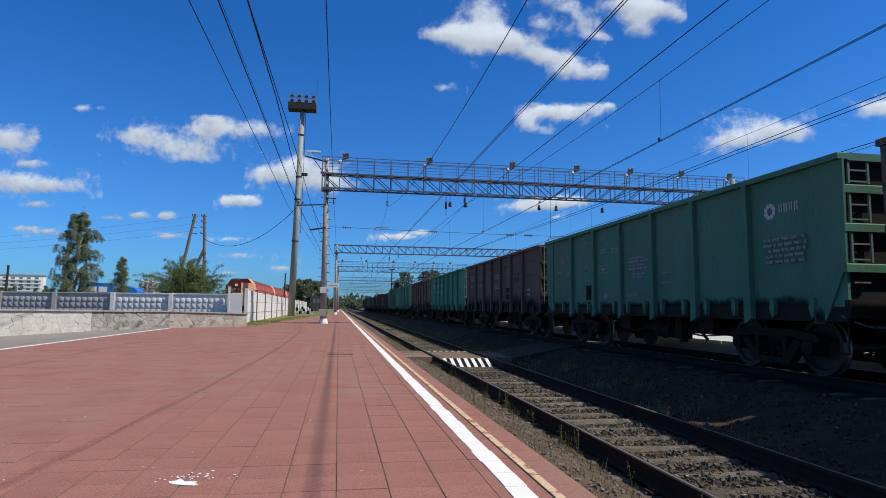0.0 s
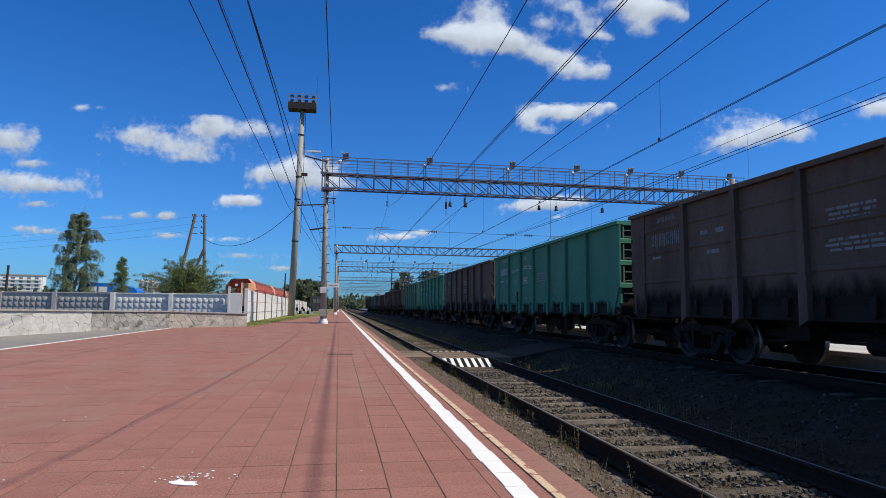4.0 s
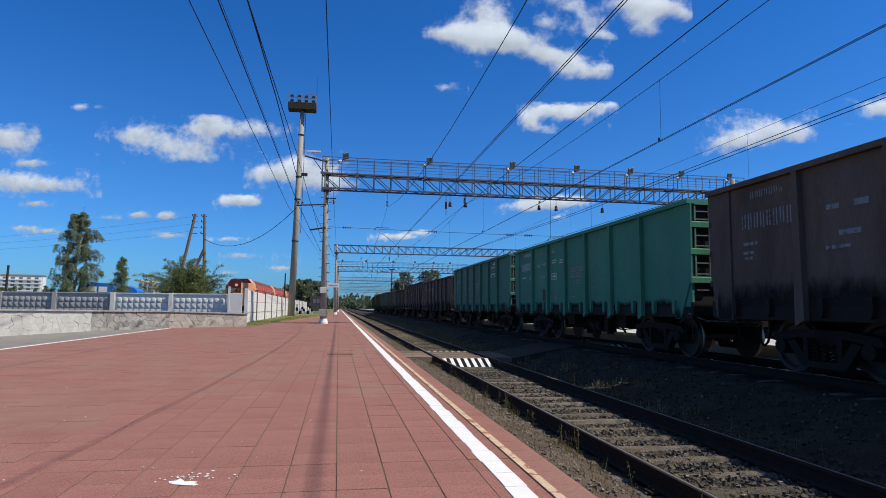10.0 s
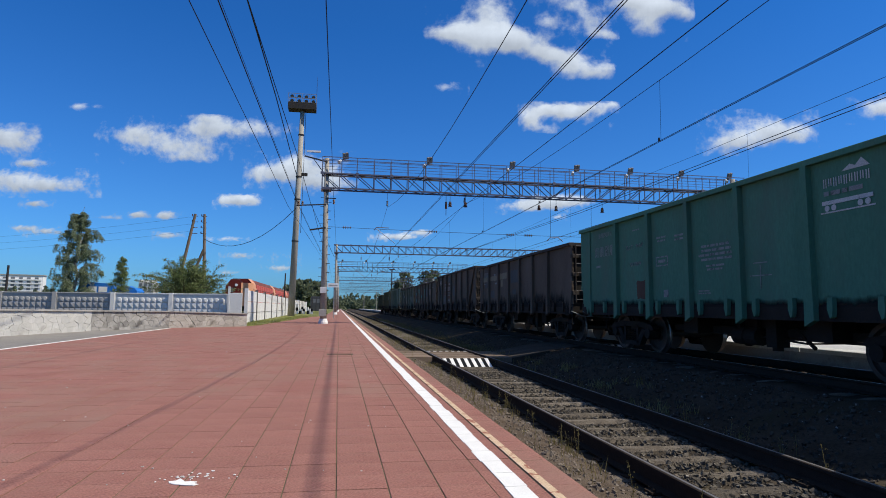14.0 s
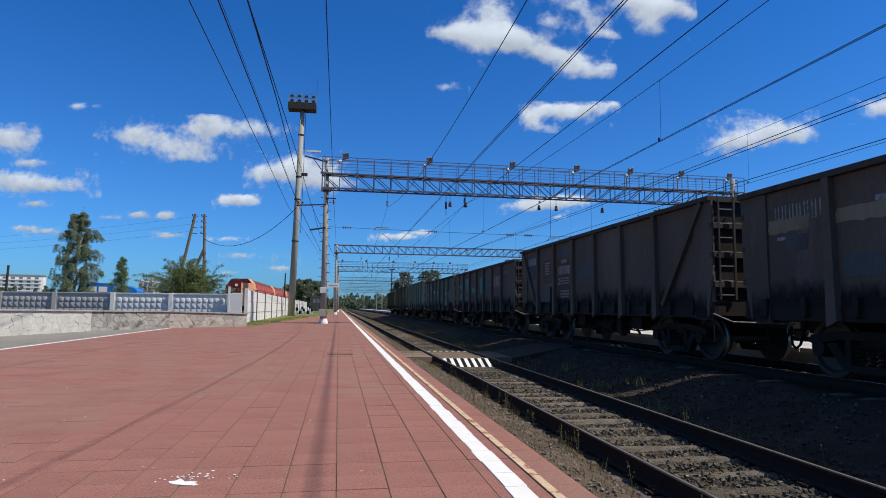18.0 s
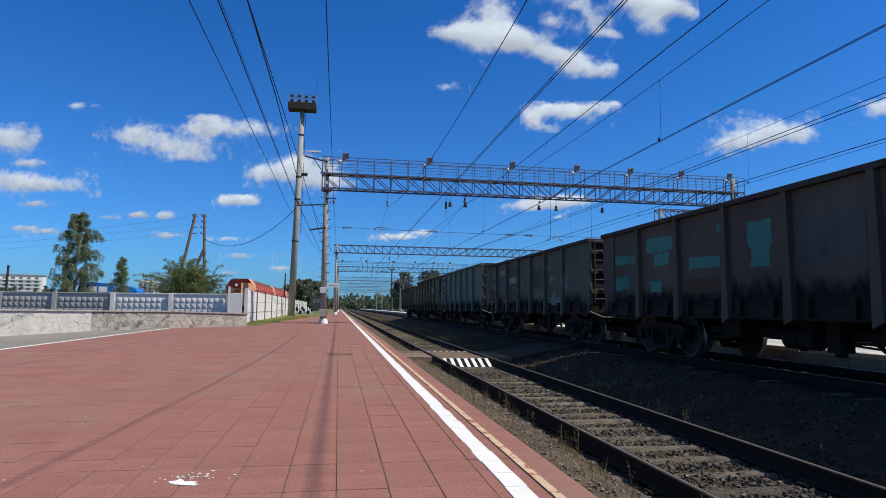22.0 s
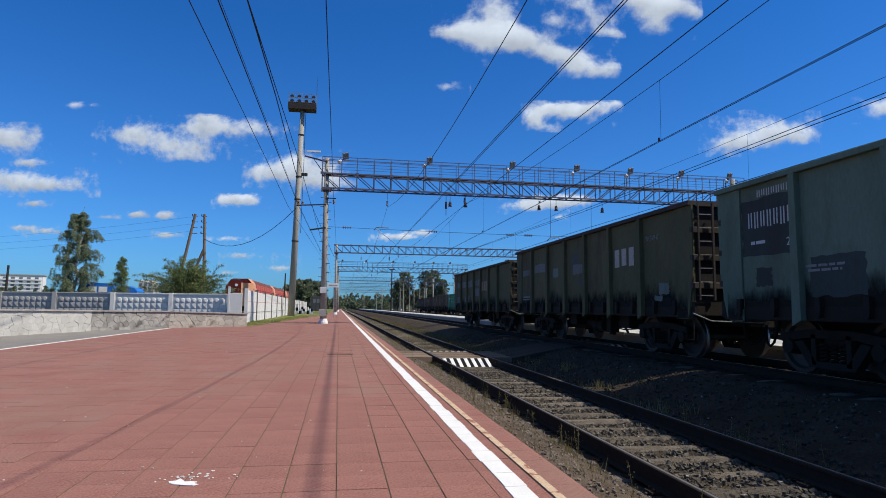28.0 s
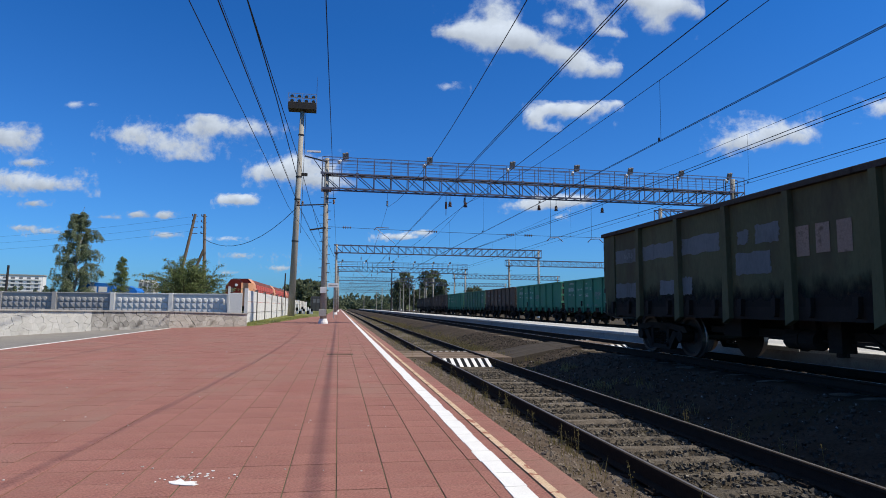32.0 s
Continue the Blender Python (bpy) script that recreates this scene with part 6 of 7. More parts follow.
        if ln > 3:
            part("window", Mesh().box(-0.75, 0.05, -1.23, -1.2, 2.45, 3.15), M["pale"], v)
            part("window_pane", Mesh().box(0.25, 1.05, -1.23, -1.2, 2.6, 3.15), M["pale"], v)
    # apartment block far off
    a = thing("apartment_building", "long white apartment block with rows of balconies", "building", pose(-318, 545, 0, 0, 0, 12))
    part("wall", Mesh().box(0, 75, 0, 12, -2, 24.5), M["pale"], a)
    part("roof", Mesh().box(-0.5, 75.5, -0.5, 12.5, 24.5, 25.4), M["concrete"], a)
    for r in range(7):
        for c in range(13):
            wn_ = part("window", Mesh().box(2 + c * 5.6, 4.6 + c * 5.6, -0.25, 0.0, 3.3 + r * 3.05, 4.9 + r * 3.05), M["window_dark"], a)
        part("balcony", Mesh().box(1, 74, -1.2, -0.3, 2.3 + r * 3.05, 3.2 + r * 3.05), M["pale"], a)
    a2 = thing("distant_building", "pale distant apartment block half hidden by trees", "building", pose(-127, 420, 0, 0, 0, 0))
    part("wall", Mesh().box(0, 9, 0, 12, -2, 16).box(0.4, 1.6, 0, 12, 16, 17.6).box(3.0, 4.4, 0, 12, 16, 17.6).box(6.2, 7.8, 0, 12, 16, 17.6), M["wall_light"], a2)
    for r in range(5):
        for c in range(3):
            part("window", Mesh().box(0.6 + c * 2.9, 2.2 + c * 2.9, -0.2, 0.0, 1.5 + r * 3.0, 3.2 + r * 3.0), M["window_dark"], a2)
    # dark vehicle and white-painted planters beyond the mast
    d = thing("parked_van", "dark parked van beyond the grass verge", "van", pose(-4.05, 118, 0.2))
    part("body", Mesh().prism([(-1.05, 0.35), (1.05, 0.35), (1.05, 2.85), (0.85, 3.1), (-0.85, 3.1), (-1.05, 2.85)], "y", -1.0, 4.5), M["mast_dark"], d)
    for sx in (-0.72, 0.0, 0.72):
        part("body_rib", Mesh().box(sx - 0.04, sx + 0.04, -1.04, -1.0, 0.5, 2.9), M["dark_steel"], d)
    part("windscreen", Mesh().box(-0.62, -0.08, -1.03, -1.0, 1.9, 2.6).box(0.08, 0.62, -1.03, -1.0, 1.9, 2.6), M["window_dark"], d)
    for sx in (-1, 1):
        part("wheel", Mesh().disc((sx * 0.9, -0.2, 0.4), "x", 0.4, 0.25), M["black"], d)
    # short marker posts painted in black and white bands, some leaning together
    for i, (x, y, h, n) in enumerate(((-6.15, 96, 1.55, 3), (-5.75, 96.3, 0.95, 2), (-5.42, 96.8, 1.15, 3), (-5.15, 96.2, 0.85, 2), (-4.55, 96, 1.05, 2), (-4.28, 96.4, 1.30, 3), (-4.0, 96.9, 0.80, 2))):
        q = thing("marker_post", "short post painted in black and white bands", "post", pose(x, y, 0.2), group="marker posts")
        for k in range(n):
            part("band", Mesh().tube((0, 0, h * k / n), (0, 0, h * (k + 1) / n), 0.17 - 0.01 * k, 0.16 - 0.01 * k, 10), M["white_paint"] if (k + i) % 3 != 1 else M["black"], q)
    tp = thing("thin_post", "thin dark post beyond the fence", "pole", pose(-7.85, 92, 0.0))
    part("shaft", Mesh().tube((0, 0, 0), (0.12, 0, 6.2), 0.12, 0.09, 8), M["dark_steel"], tp)


def crossing():
    # boarded footway across the tracks with black-and-white kerb boards
    c = thing("footway_crossing", "boarded footway across the tracks with black and white edge boards", "crossing", kind="structure")
    bw = Mesh()
    # the walk runs a little askew, so the boards in the train's track lie farther along
    for x0, x1, z, yo in ((3.08, 4.45, -0.109, 1.33), (8.25, 9.70, 0.20, 3.0)):
        for j, y in enumerate((16.6 + yo, 19.7 + yo)):
            n = 13
            for i in range(n):
                xa, xb = x0 + (x1 - x0) * i / n, x0 + (x1 - x0) * (i + 1) / n
                part("board_end", Mesh().prism([(y - 0.75 if j == 0 else y - 0.05, z - 0.24), (y + 0.05, z - 0.24), (y + 0.05, z - 0.01), (y, z - 0.01)], "x", xa + 0.004, xb), M["white_paint"] if i % 2 == 0 else M["black"], c)
        n = 10
        for i in range(n):
            ya = 16.66 + yo + i * 0.3
            part("plank", Mesh().box(x0, x1, ya + 0.006, ya + 0.294, z - 0.14, z - 0.02 - 0.006 * (i % 3), c=0.006), M["plank"], c)
    for x0, x1, z in ((1.7, 2.88, -0.12), (4.70, 5.40, -0.14)):
        for i in range(6):
            ya = 18.6 + i * 0.46
            part("plank", Mesh().box(x0, x1, ya + 0.006, ya + 0.45, z - 0.16, z - 0.008 * (i % 2), c=0.008), M["plank"], c)
    # ramp planks: same wood, with the train's shade put into a darker tone
    for i in range(6):
        ya = 18.6 + i * 0.46
        m = Mesh().prism([(5.42, -0.36), (7.95, -0.05), (7.95, 0.17 - 0.006 * (i % 2)), (6.8, 0.05), (5.42, -0.17 - 0.006 * (i % 2))], "y", ya + 0.006, ya + 0.45)
        m.v = [(x, y + 0.30 * (x - 5.42), z) for x, y, z in m.v]
        part("plank", m, M["plank_shaded"], c)


# ---------------- clouds ----------------
def cloud_material():
    mt = bpy.data.materials.new("cloud")
    mt.use_nodes = True
    n, l = mt.node_tree.nodes, mt.node_tree.links
    n.remove(n["Principled BSDF"])
    at = n.new("ShaderNodeAttribute")
    at.attribute_name = "puff"
    tc = n.new("ShaderNodeTexCoord")
    oi = n.new("ShaderNodeObjectInfo")
    off = n.new("ShaderNodeVectorMath")
    off.operation = "ADD"
    sc = n.new("ShaderNodeVectorMath")
    sc.operation = "SCALE"
    sc.inputs[0].default_value = (900, 700, 300)
    l.new(oi.outputs["Random"], sc.inputs["Scale"])
    l.new(tc.outputs["Object"], off.inputs[0])
    l.new(sc.outputs[0], off.inputs[1])

    def tex(s, det, rgh):
        t = n.new("ShaderNodeTexNoise")
        t.inputs["Scale"].default_value, t.inputs["Detail"].default_value, t.inputs["Roughness"].default_value = s, det, rgh
        l.new(off.outputs[0], t.inputs["Vector"])
        return t.outputs["Fac"]

    def math_(op, a, b=None):
        m = n.new("ShaderNodeMath")
        m.operation = op
        for s, v in zip(m.inputs, (a, b)):
            if isinstance(v, (int, float)):
                s.default_value = v
            elif v is not None:
                l.new(v, s)
        return m.outputs[0]

    big = math_("ADD", math_("MULTIPLY", tex(0.009, 6.0, 0.56), 0.55), math_("MULTIPLY", tex(0.034, 7.0, 0.62), 0.45))
    d = math_("ADD", at.outputs["Fac"], math_("MULTIPLY", math_("SUBTRACT", big, 0.5), 3.3))
    r = n.new("ShaderNodeMapRange")
    r.interpolation_type = "SMOOTHSTEP"
    r.inputs["From Min"].default_value, r.inputs["From Max"].default_value = 0.12, 1.15
    r.inputs["To Max"].default_value = 0.90
    l.new(d, r.inputs["Value"])
    shade = n.new("ShaderNodeMapRange")
    shade.inputs["From Min"].default_value, shade.inputs["From Max"].default_value = 0.35, 0.65
    shade.inputs["To Min"].default_value, shade.inputs["To Max"].default_value = 0.80, 1.0
    l.new(tex(0.016, 6.0, 0.6), shade.inputs["Value"])
    em = n.new("ShaderNodeEmission")
    em.inputs["Color"].default_value = (0.82, 0.905, 1.0, 1)
    li = n.new("ShaderNodeAttribute")
    li.attribute_name = "lit"
    l.new(math_("MULTIPLY", shade.outputs[0], li.outputs["Fac"]), em.inputs["Strength"])
    tr = n.new("ShaderNodeBsdfTransparent")
    mx = n.new("ShaderNodeMixShader")
    l.new(r.outputs[0], mx.inputs[0])
    l.new(tr.outputs[0], mx.inputs[1])
    l.new(em.outputs[0], mx.inputs[2])
    l.new(mx.outputs[0], n["Material Output"].inputs["Surface"])
    return mt


CLOUD = cloud_material()
RIGHT = (LOOK.to_3x3() @ Vector((1, 0, 0)))
FOCAL = 1076.9


def sky_ray(x, y):
    return LOOK.to_3x3() @ Vector(((x - 784) / FOCAL, (441 - y) / FOCAL, -1))


def cloud(x, y, lobes, drift, seed, tone=0.99):
    """A cumulus far off in the direction (x, y) of the view; lobes are (dx, dy, rx, ry, strength), drift its way in half a minute."""
    way = sky_ray(x, y)
    dist = min(4300.0, 520.0 / max(way.z, 0.115))
    centre = Vector(EYE) + way * dist
    k = dist / FOCAL
    x0 = min(a - b * 1.9 for a, _, b, _, _ in lobes)
    x1 = max(a + b * 1.9 for a, _, b, _, _ in lobes)
    y0 = min(a - b * 1.9 for _, a, _, b, _ in lobes)
    y1 = max(a + b * 1.9 for _, a, _, b, _ in lobes)
    nx, ny = 46, 26
    vs, fs, dens, lit = [], [], [], []
    for j in range(ny + 1):
        for i in range(nx + 1):
            px, py = x0 + (x1 - x0) * i / nx, y0 + (y1 - y0) * j / ny
            q = 0.0
            for a, b, rx, ry, s in lobes:
                q += s * math.exp(-((px - a) / rx) ** 2 - ((py - b) / (ry * (1.0 if py < b else 0.75))) ** 2)
            e = min(i, nx - i, (ny - j) * 1.5, j * 1.5) / 4.0
            q = min(q, 1.6) * min(1.0, e)
            dens.append(q - (1.0 - min(1.0, e)) * 1.2)
            # white tops, greyer flat bases
            up = sum(s * (b - py) / ry * math.exp(-((px - a) / rx) ** 2 - ((py - b) / ry) ** 2) for a, b, rx, ry, s in lobes)
            lit.append(tone * (0.86 + 0.30 * max(-0.8, min(0.5, up))))
            vs.append((px * k, -py * k, 14 * k * min(q, 1.0)))
    for j in range(ny):
        for i in range(nx):
            a = j * (nx + 1) + i
            fs.append((a, a + nx + 1, a + nx + 2, a + 1))
    me = bpy.data.meshes.new("cloud")
    me.from_pydata(vs, [], fs)
    at = me.attributes.new("puff", "FLOAT", "POINT")
    at.data.foreach_set("value", dens)
    me.attributes.new("lit", "FLOAT", "POINT").data.foreach_set("value", lit)
    me.materials.append(CLOUD)
    ob = new("cloud", me)
    tagged(ob, "bright white fair-weather cumulus cloud with ragged edges", "cloud", "clouds")
    m0 = Matrix.Translation(centre) @ LOOK.to_3x3().to_4x4()
    ob.visible_shadow = False
    end = Vector(EYE) + sky_ray(x + drift[0], y + drift[1]) * dist
    m1 = Matrix.Translation(end) @ LOOK.to_3x3().to_4x4()
    return ob, m0, m1


# ---------------- build the place ----------------
ground_setting()
platform()
track("railway_track_near", "near railway track on old timber sleepers", NEAR_X, NEAR_Z, -14, 420, 70, 0.586, M["sleeper"], "rail_bright")
track("railway_track_middle", "railway track that the freight train runs on", TRAIN_X, TRAIN_Z, -30, 420, 45, 0.543, M["sleeper"], "rail_top")
track("railway_track_far", "far siding track beyond the island platform", FAR_X, FAR_Z, -20, 420, 0, 0.543, M["sleeper"])
crossing()
LAMPS1 = (0.0, 6.1, 12.4, 17.5, 21.9, 26.2, 30.4)
gantry(GANTRY_Y[0], -1.35, 31.6, 9.7, 10.75, (-1.05, 30.9), True, LAMPS1, near=True)
gantry(GANTRY_Y[1], -0.75, 32.0, 9.6, 10.75, (-0.45, 31.6), False, near=True)
gantry(GANTRY_Y[2], -0.6, 30.5, 9.6, 10.75, (-0.2, 30.0), True, (0.5, 6, 12.4, 17.5, 22, 26))
for yy in GANTRY_Y[3:]:
    gantry(yy, -0.4, 30.5, 9.6, 10.75, (0.0, 30.0), yy == 244.0, (), detail=False)
gantry(53.0, 29.6, 60.0, 9.9, 10.9, (30.0, 59.0), False, (), 0.0)
gantry(103.5, 28.9, 62.0, 8.9, 9.9, (29.5, 61.0), False, (), 0.0)
gantry(152.0, 28.6, 57.0, 8.9, 9.9, (29.0, 56.5), False, (), 0.0)
gantry(203.0, 28.6, 57.0, 8.9, 9.9, (29.0, 56.5), False, (), 0.0, False)
SUP = [-6.9] + GANTRY_Y
overhead_line("overhead line of the near track, with a twin contact wire", 3.3, 4.0, 5.85, 8.55, 6.9, SUP, True)
overhead_line("overhead line of the train's track, with a twin contact wire", 8.98, 8.98, 6.2, 9.0, 7.97, SUP, True)
overhead_line("overhead line of the far siding", 19.6, 19.6, 7.6, 10.3, 10.0, SUP, False)
GY = GANTRY_Y[0]
cross_span(GY, -0.9, 31.0, 7.0, 6.95, (0.2, 6.4, 12.2, 13.6, 21.0))
cross_span(GANTRY_Y[1], -0.4, 31.5, 7.0, 6.9, (0.5, 6.4, 12.2, 21.0))
cable("heavy feeder cable over the tracks", [(7.6, -30, 7.62), (7.6, 20, 7.62), (7.6, GY, 7.78), (7.6, 93.7, 8.0), (7.6, 143.5, 8.1)], 0.013)
for k in range(3):
    tagged(part("cable_hanger", Mesh().tube((7.6, GANTRY_Y[k], 8.1), (7.6, GANTRY_Y[k], 9.75), 0.02, n=5).tube((7.6, GANTRY_Y[k], 8.6), (7.6, GANTRY_Y[k], 9.1), 0.08, n=8), M["porcelain"]), "brown insulator hanger under the gantry", "insulator", "cable hangers")
cable("feeder cable over the island platform", [(17.85, -30, 8.5), (17.85, GY, 8.8), (17.85, 93.7, 9.7)], 0.016)
cable("feeder cable over the island platform", [(18.0, -30, 8.4), (18.0, GY, 8.7), (18.0, 93.7, 9.7)], 0.016)
cable("feeder cable over the far siding", [(19.0, -30, 7.2), (19.0, GY, 7.7), (19.0, 93.7, 7.7)], 0.016)
# cables along the platform side
cable("cable along the gantry columns", [(-0.42, -20, 7.75), (-0.42, 8, 7.75), (-0.455, 30, 8.28), (-0.48, GY, 8.65), (-0.4, 93.7, 9.2), (-0.2, 143.5, 9.4)], 0.012)
cable("thick bundled cable from mast to mast", [(-4.88, -20, 16.6), (-4.88, 45, 16.6), (-5.05, 68, 16.3), (-5.23, 74.8, 16.9)], 0.040)
cable("cable along the gantry columns", [(-3.40, -20, 12.0), (-3.40, 21.2, 12.0), (-3.18, GY, 12.2), (-2.9, 60, 11.4), (-0.8, 93.7, 8.95)], 0.022)
cable("cable along the gantry columns", [(-3.57, -20, 8.35), (-3.57, 30, 8.35), (-3.66, GY, 8.40), (-2.4, 93.7, 8.5), (-2.2, 143.5, 8.5)], 0.013)
cable("cable along the gantry columns", [(-2.84, -20, 8.35), (-2.88, 20, 8.40), (-2.92, GY, 8.5), (-2.2, 93.7, 8.7)], 0.007)
cable("cable along the gantry columns", [(-2.94, -20, 8.43), (-2.94, 30, 8.43), (-2.94, GY, 8.45), (-2.0, 93.7, 8.1)], 0.017)
cable("cable along the gantry columns", [(-2.0, GY - 0.2, 8.50), (-1.6, 93.7, 8.3), (-1.6, 143.5, 8.3)], 0.016, 0.3)
cable("slack cable from the timber pole to the gantry column", [(-12.6, 60, 7.6), (-3.1, GY, 8.2)], 0.022, 1.5)
for k in range(3):
    cable("thin line wire between timber poles", [(-48, 64, 6.5 - 0.5 * k), (-13.6 - 0.12 * k, 60, 9.7 - 0.7 * k)], 0.007, 0.6)
stone_wall()
fences()
coaches()
yard_things()

# arms on the first column
arm = thing("cable_bracket", "steel cable bracket on the concrete column", "bracket", pose(-1.1, GY, 0))
part("upper_arm", Mesh().bar((0.1, -0.2, 11.6), (-1.5, -0.2, 11.95), 0.09).bar((0, -0.2, 10.6), (-0.9, -0.2, 11.8), 0.05), M["dark_steel"], arm)
part("lower_arm", Mesh().bar((0.1, -0.2, 8.55), (-1.95, -0.2, 8.40), 0.08), M["dark_steel"], arm)
for dx, z in ((-1.82, 8.45), (-1.55, 8.45), (0.62, 8.65)):
    ins = Mesh()
    for q in range(3):
        ins.tube((dx, -0.2, z - 0.04 + 0.11 * q), (dx, -0.2, z + 0.05 + 0.11 * q), 0.10, 0.05, 8)
    part("pin_insulator", ins, M["porcelain"], arm)
part("side_hanger", Mesh().bar((0.1, -0.2, 9.0), (0.75, -0.2, 9.0), 0.06), M["dark_steel"], arm)
part("short_arm", Mesh().bar((0.1, -0.2, 6.9), (-1.0, -0.2, 6.7), 0.1), M["dark_steel"], arm)
part("street_light", Mesh().box(-1.35, -0.4, -0.3, -0.1, 12.25, 12.36, pose(0, 0, 0, 0, 0, 0)), M["sign_white"], arm, "slim white street light head")

# trees
birch("birch_tree", "tall birch with hanging twigs of thin grey-green leaves", pose(-25.8, 66, 0.3), 10.9, 11)
tree("young_tree", "small slender tree beyond the fence", pose(-20.3, 62, 0.3), 5.6, lambda h: 1.35 * (1.05 - h) + 0.15, (M["bark"], M["leaf"]), 12, 6500, 0.125, 0.09, bare=0.1, clump=0.8)
bush("bush", "broad sprawling bush with long arching leafy twigs", pose(-12.0, 52, 0.4), 13)
for i, (x, y, h, r, s) in enumerate(((23.6, 245, 12.5, 3.0, 21), (27.0, 248, 16.0, 3.2, 22), (34.8, 245, 16.5, 2.8, 23), (38.6, 247, 17.0, 3.0, 24), (41.5, 243, 13, 2.2, 27), (54, 240, 10, 3.5, 25), (27, 270, 11, 3.6, 26), (34, 262, 9, 4, 28), (-9.5, 170, 8.6, 3.0, 29), (-6.5, 190, 9.2, 3.2, 30), (-13, 180, 7.5, 3.0, 33))):
    tree("roadside_tree", "leafy dark green tree beyond the tracks", pose(x, y, 0.0), h, lambda q, r=r: r * (0.35 + 0.75 * math.sin(math.pi * min(1.0, max(0, 1.05 - q)) ** 0.8)), (M["bark"], M["leaf_far_hazy"]), s, 2600, 0.75, 0.3, bare=0.18)
rng = random.Random(77)
wood = Mesh()
for i in range(1500):
    x = rng.uniform(-300, 460) if i < 1000 else rng.uniform(-30, 130)
    y = rng.uniform(480, 640) + (60 if -20 < x < 30 else 0)
    h = rng.uniform(6, 14) if i < 1000 else rng.uniform(4, 10)
    for k in range(28):
        a, q = rng.uniform(0, 6.28), rng.random()
        r = 4.2 * (1.05 - q) * rng.random() ** 0.5 + 0.4
        p = Vector((x + r * math.cos(a), y + r * math.sin(a), q * h))
        e = Euler((rng.uniform(0, 6.28), rng.uniform(0, 6.28), 0)).to_matrix()
        z = rng.uniform(0.9, 2.0)
        wood.add([p + e @ Vector((-z, 0, 0)), p + e @ Vector((0, -z * 0.7, 0.3)), p + e @ Vector((z, 0, 0)), p + e @ Vector((0, z * 0.7, 0.3))], [(0, 1, 2, 3)])
tagged(part("far_woods", wood, M["leaf_far_hazy"]), "dark line of woods on the horizon", "woods", kind="stuff")
for i, (x, y, h) in enumerate(((19, 180, 8.5), (15.5, 220, 8.5), (20.5, 205, 8.0), (22.0, 190, 8.0), (24.5, 185, 8.0), (16, 260, 8), (12, 290, 8), (28, 200, 8), (33.5, 190, 8))):
    pl = thing("line_pole", "slender concrete pole beside the tracks", "pole", pose(x, y, 0), group="line poles")
    part("shaft", Mesh().tube((0, 0, -0.5), (0, 0, h), 0.17, 0.11, 8), M["pole_concrete"], pl)
    part("cross_arm", Mesh().bar((-0.5, 0, h - 0.3), (0.5, 0, h - 0.3), 0.07), M["dark_steel"], pl)
tl = thing("lighting_pole", "tall dark steel lighting pole between the tracks", "pole", pose(17.6, 205, 0))
part("shaft", Mesh().tube((0, 0, 0), (0, 0, 14.2), 0.25, 0.18, 8), M["dark_steel"], tl)
part("head", Mesh().box(-0.9, 0.9, -0.2, 0.2, 14.0, 14.3), M["dark_steel"], tl)

# weeds along the rails and grass at the wall
rng = random.Random(31)
spots = [(rng.choice((2.55, 2.1, 4.95)) + rng.gauss(0, 0.12), 2.5 + 32 * rng.random() ** 1.4, -0.27, rng.uniform(0.5, 1.3)) for i in range(240)]
blades("weeds", "dry yellowish weeds growing along the rails", spots, M["weed"], 41, 0.17, 9, 0.08, 0.25)
spots = [(4.9 + 2.0 * rng.random(), 17 + 45 * rng.random(), -0.24, rng.uniform(0.5, 1.2)) for i in range(150)] + [(6.0 + rng.gauss(0, 0.15), 11.6 + rng.gauss(0, 0.25), -0.12, 0.8) for i in range(2)]
blades("weeds", "yellow-green grass between the tracks", spots, M["weed"], 42, 0.22, 16, 0.3)
spots = [(3.05 + 1.5 * rng.random(), 19 + 80 * rng.random() ** 1.2, -0.32, rng.uniform(0.5, 1.2)) for i in range(900)] + [(4.95 + 1.3 * rng.random(), 20 + 85 * rng.random(), -0.30, rng.uniform(0.6, 1.4)) for i in range(900)]
blades("weeds", "sparse dry grass on the ballast farther along the track", spots, M["weed"], 44, 0.16, 8, 0.35)
spots = [(x + rng.gauss(0, 0.22), y + rng.gauss(0, 0.18), bed_height(x) - 0.01, rng.uniform(0.7, 1.25)) for x, y in ((5.45, 9.7), (5.75, 12.6), (6.0, 15.4)) for i in range(5)]
blades("dry_grass", "tufts of tall dry straw-coloured grass between the tracks", spots, M["straw"], 46, 0.24, 14, 0.13, 0.32)
spots = [(rng.choice((2.3, 2.72, 4.85)) + rng.gauss(0, 0.10), 3 + 22 * rng.random() ** 1.3, -0.31, rng.uniform(0.6, 1.3)) for i in range(130)]
weed_stalks("tall_weeds", "single tall weed stalks with small leaves beside the rails", spots, M["weed"], 47)
for ix, iz in ((7.9, 9.0), (9.05, 9.0), (14.7, 9.0), (16.05, 9.0), (19.75, 9.0)):
    hang = thing("line_insulator", "brown insulator hanging below the gantry", "insulator", pose(ix, GY, 0), group="line insulators")
    part("rod", Mesh().tube((0, 0, iz), (0, 0, 9.7), 0.015, n=5), M["wire"], hang)
    for q in range(3):
        part("shed", Mesh().tube((0, 0, iz - 0.22 + 0.12 * q), (0, 0, iz - 0.10 + 0.12 * q), 0.16 - 0.02 * q, 0.07, 10), M["porcelain"], hang)
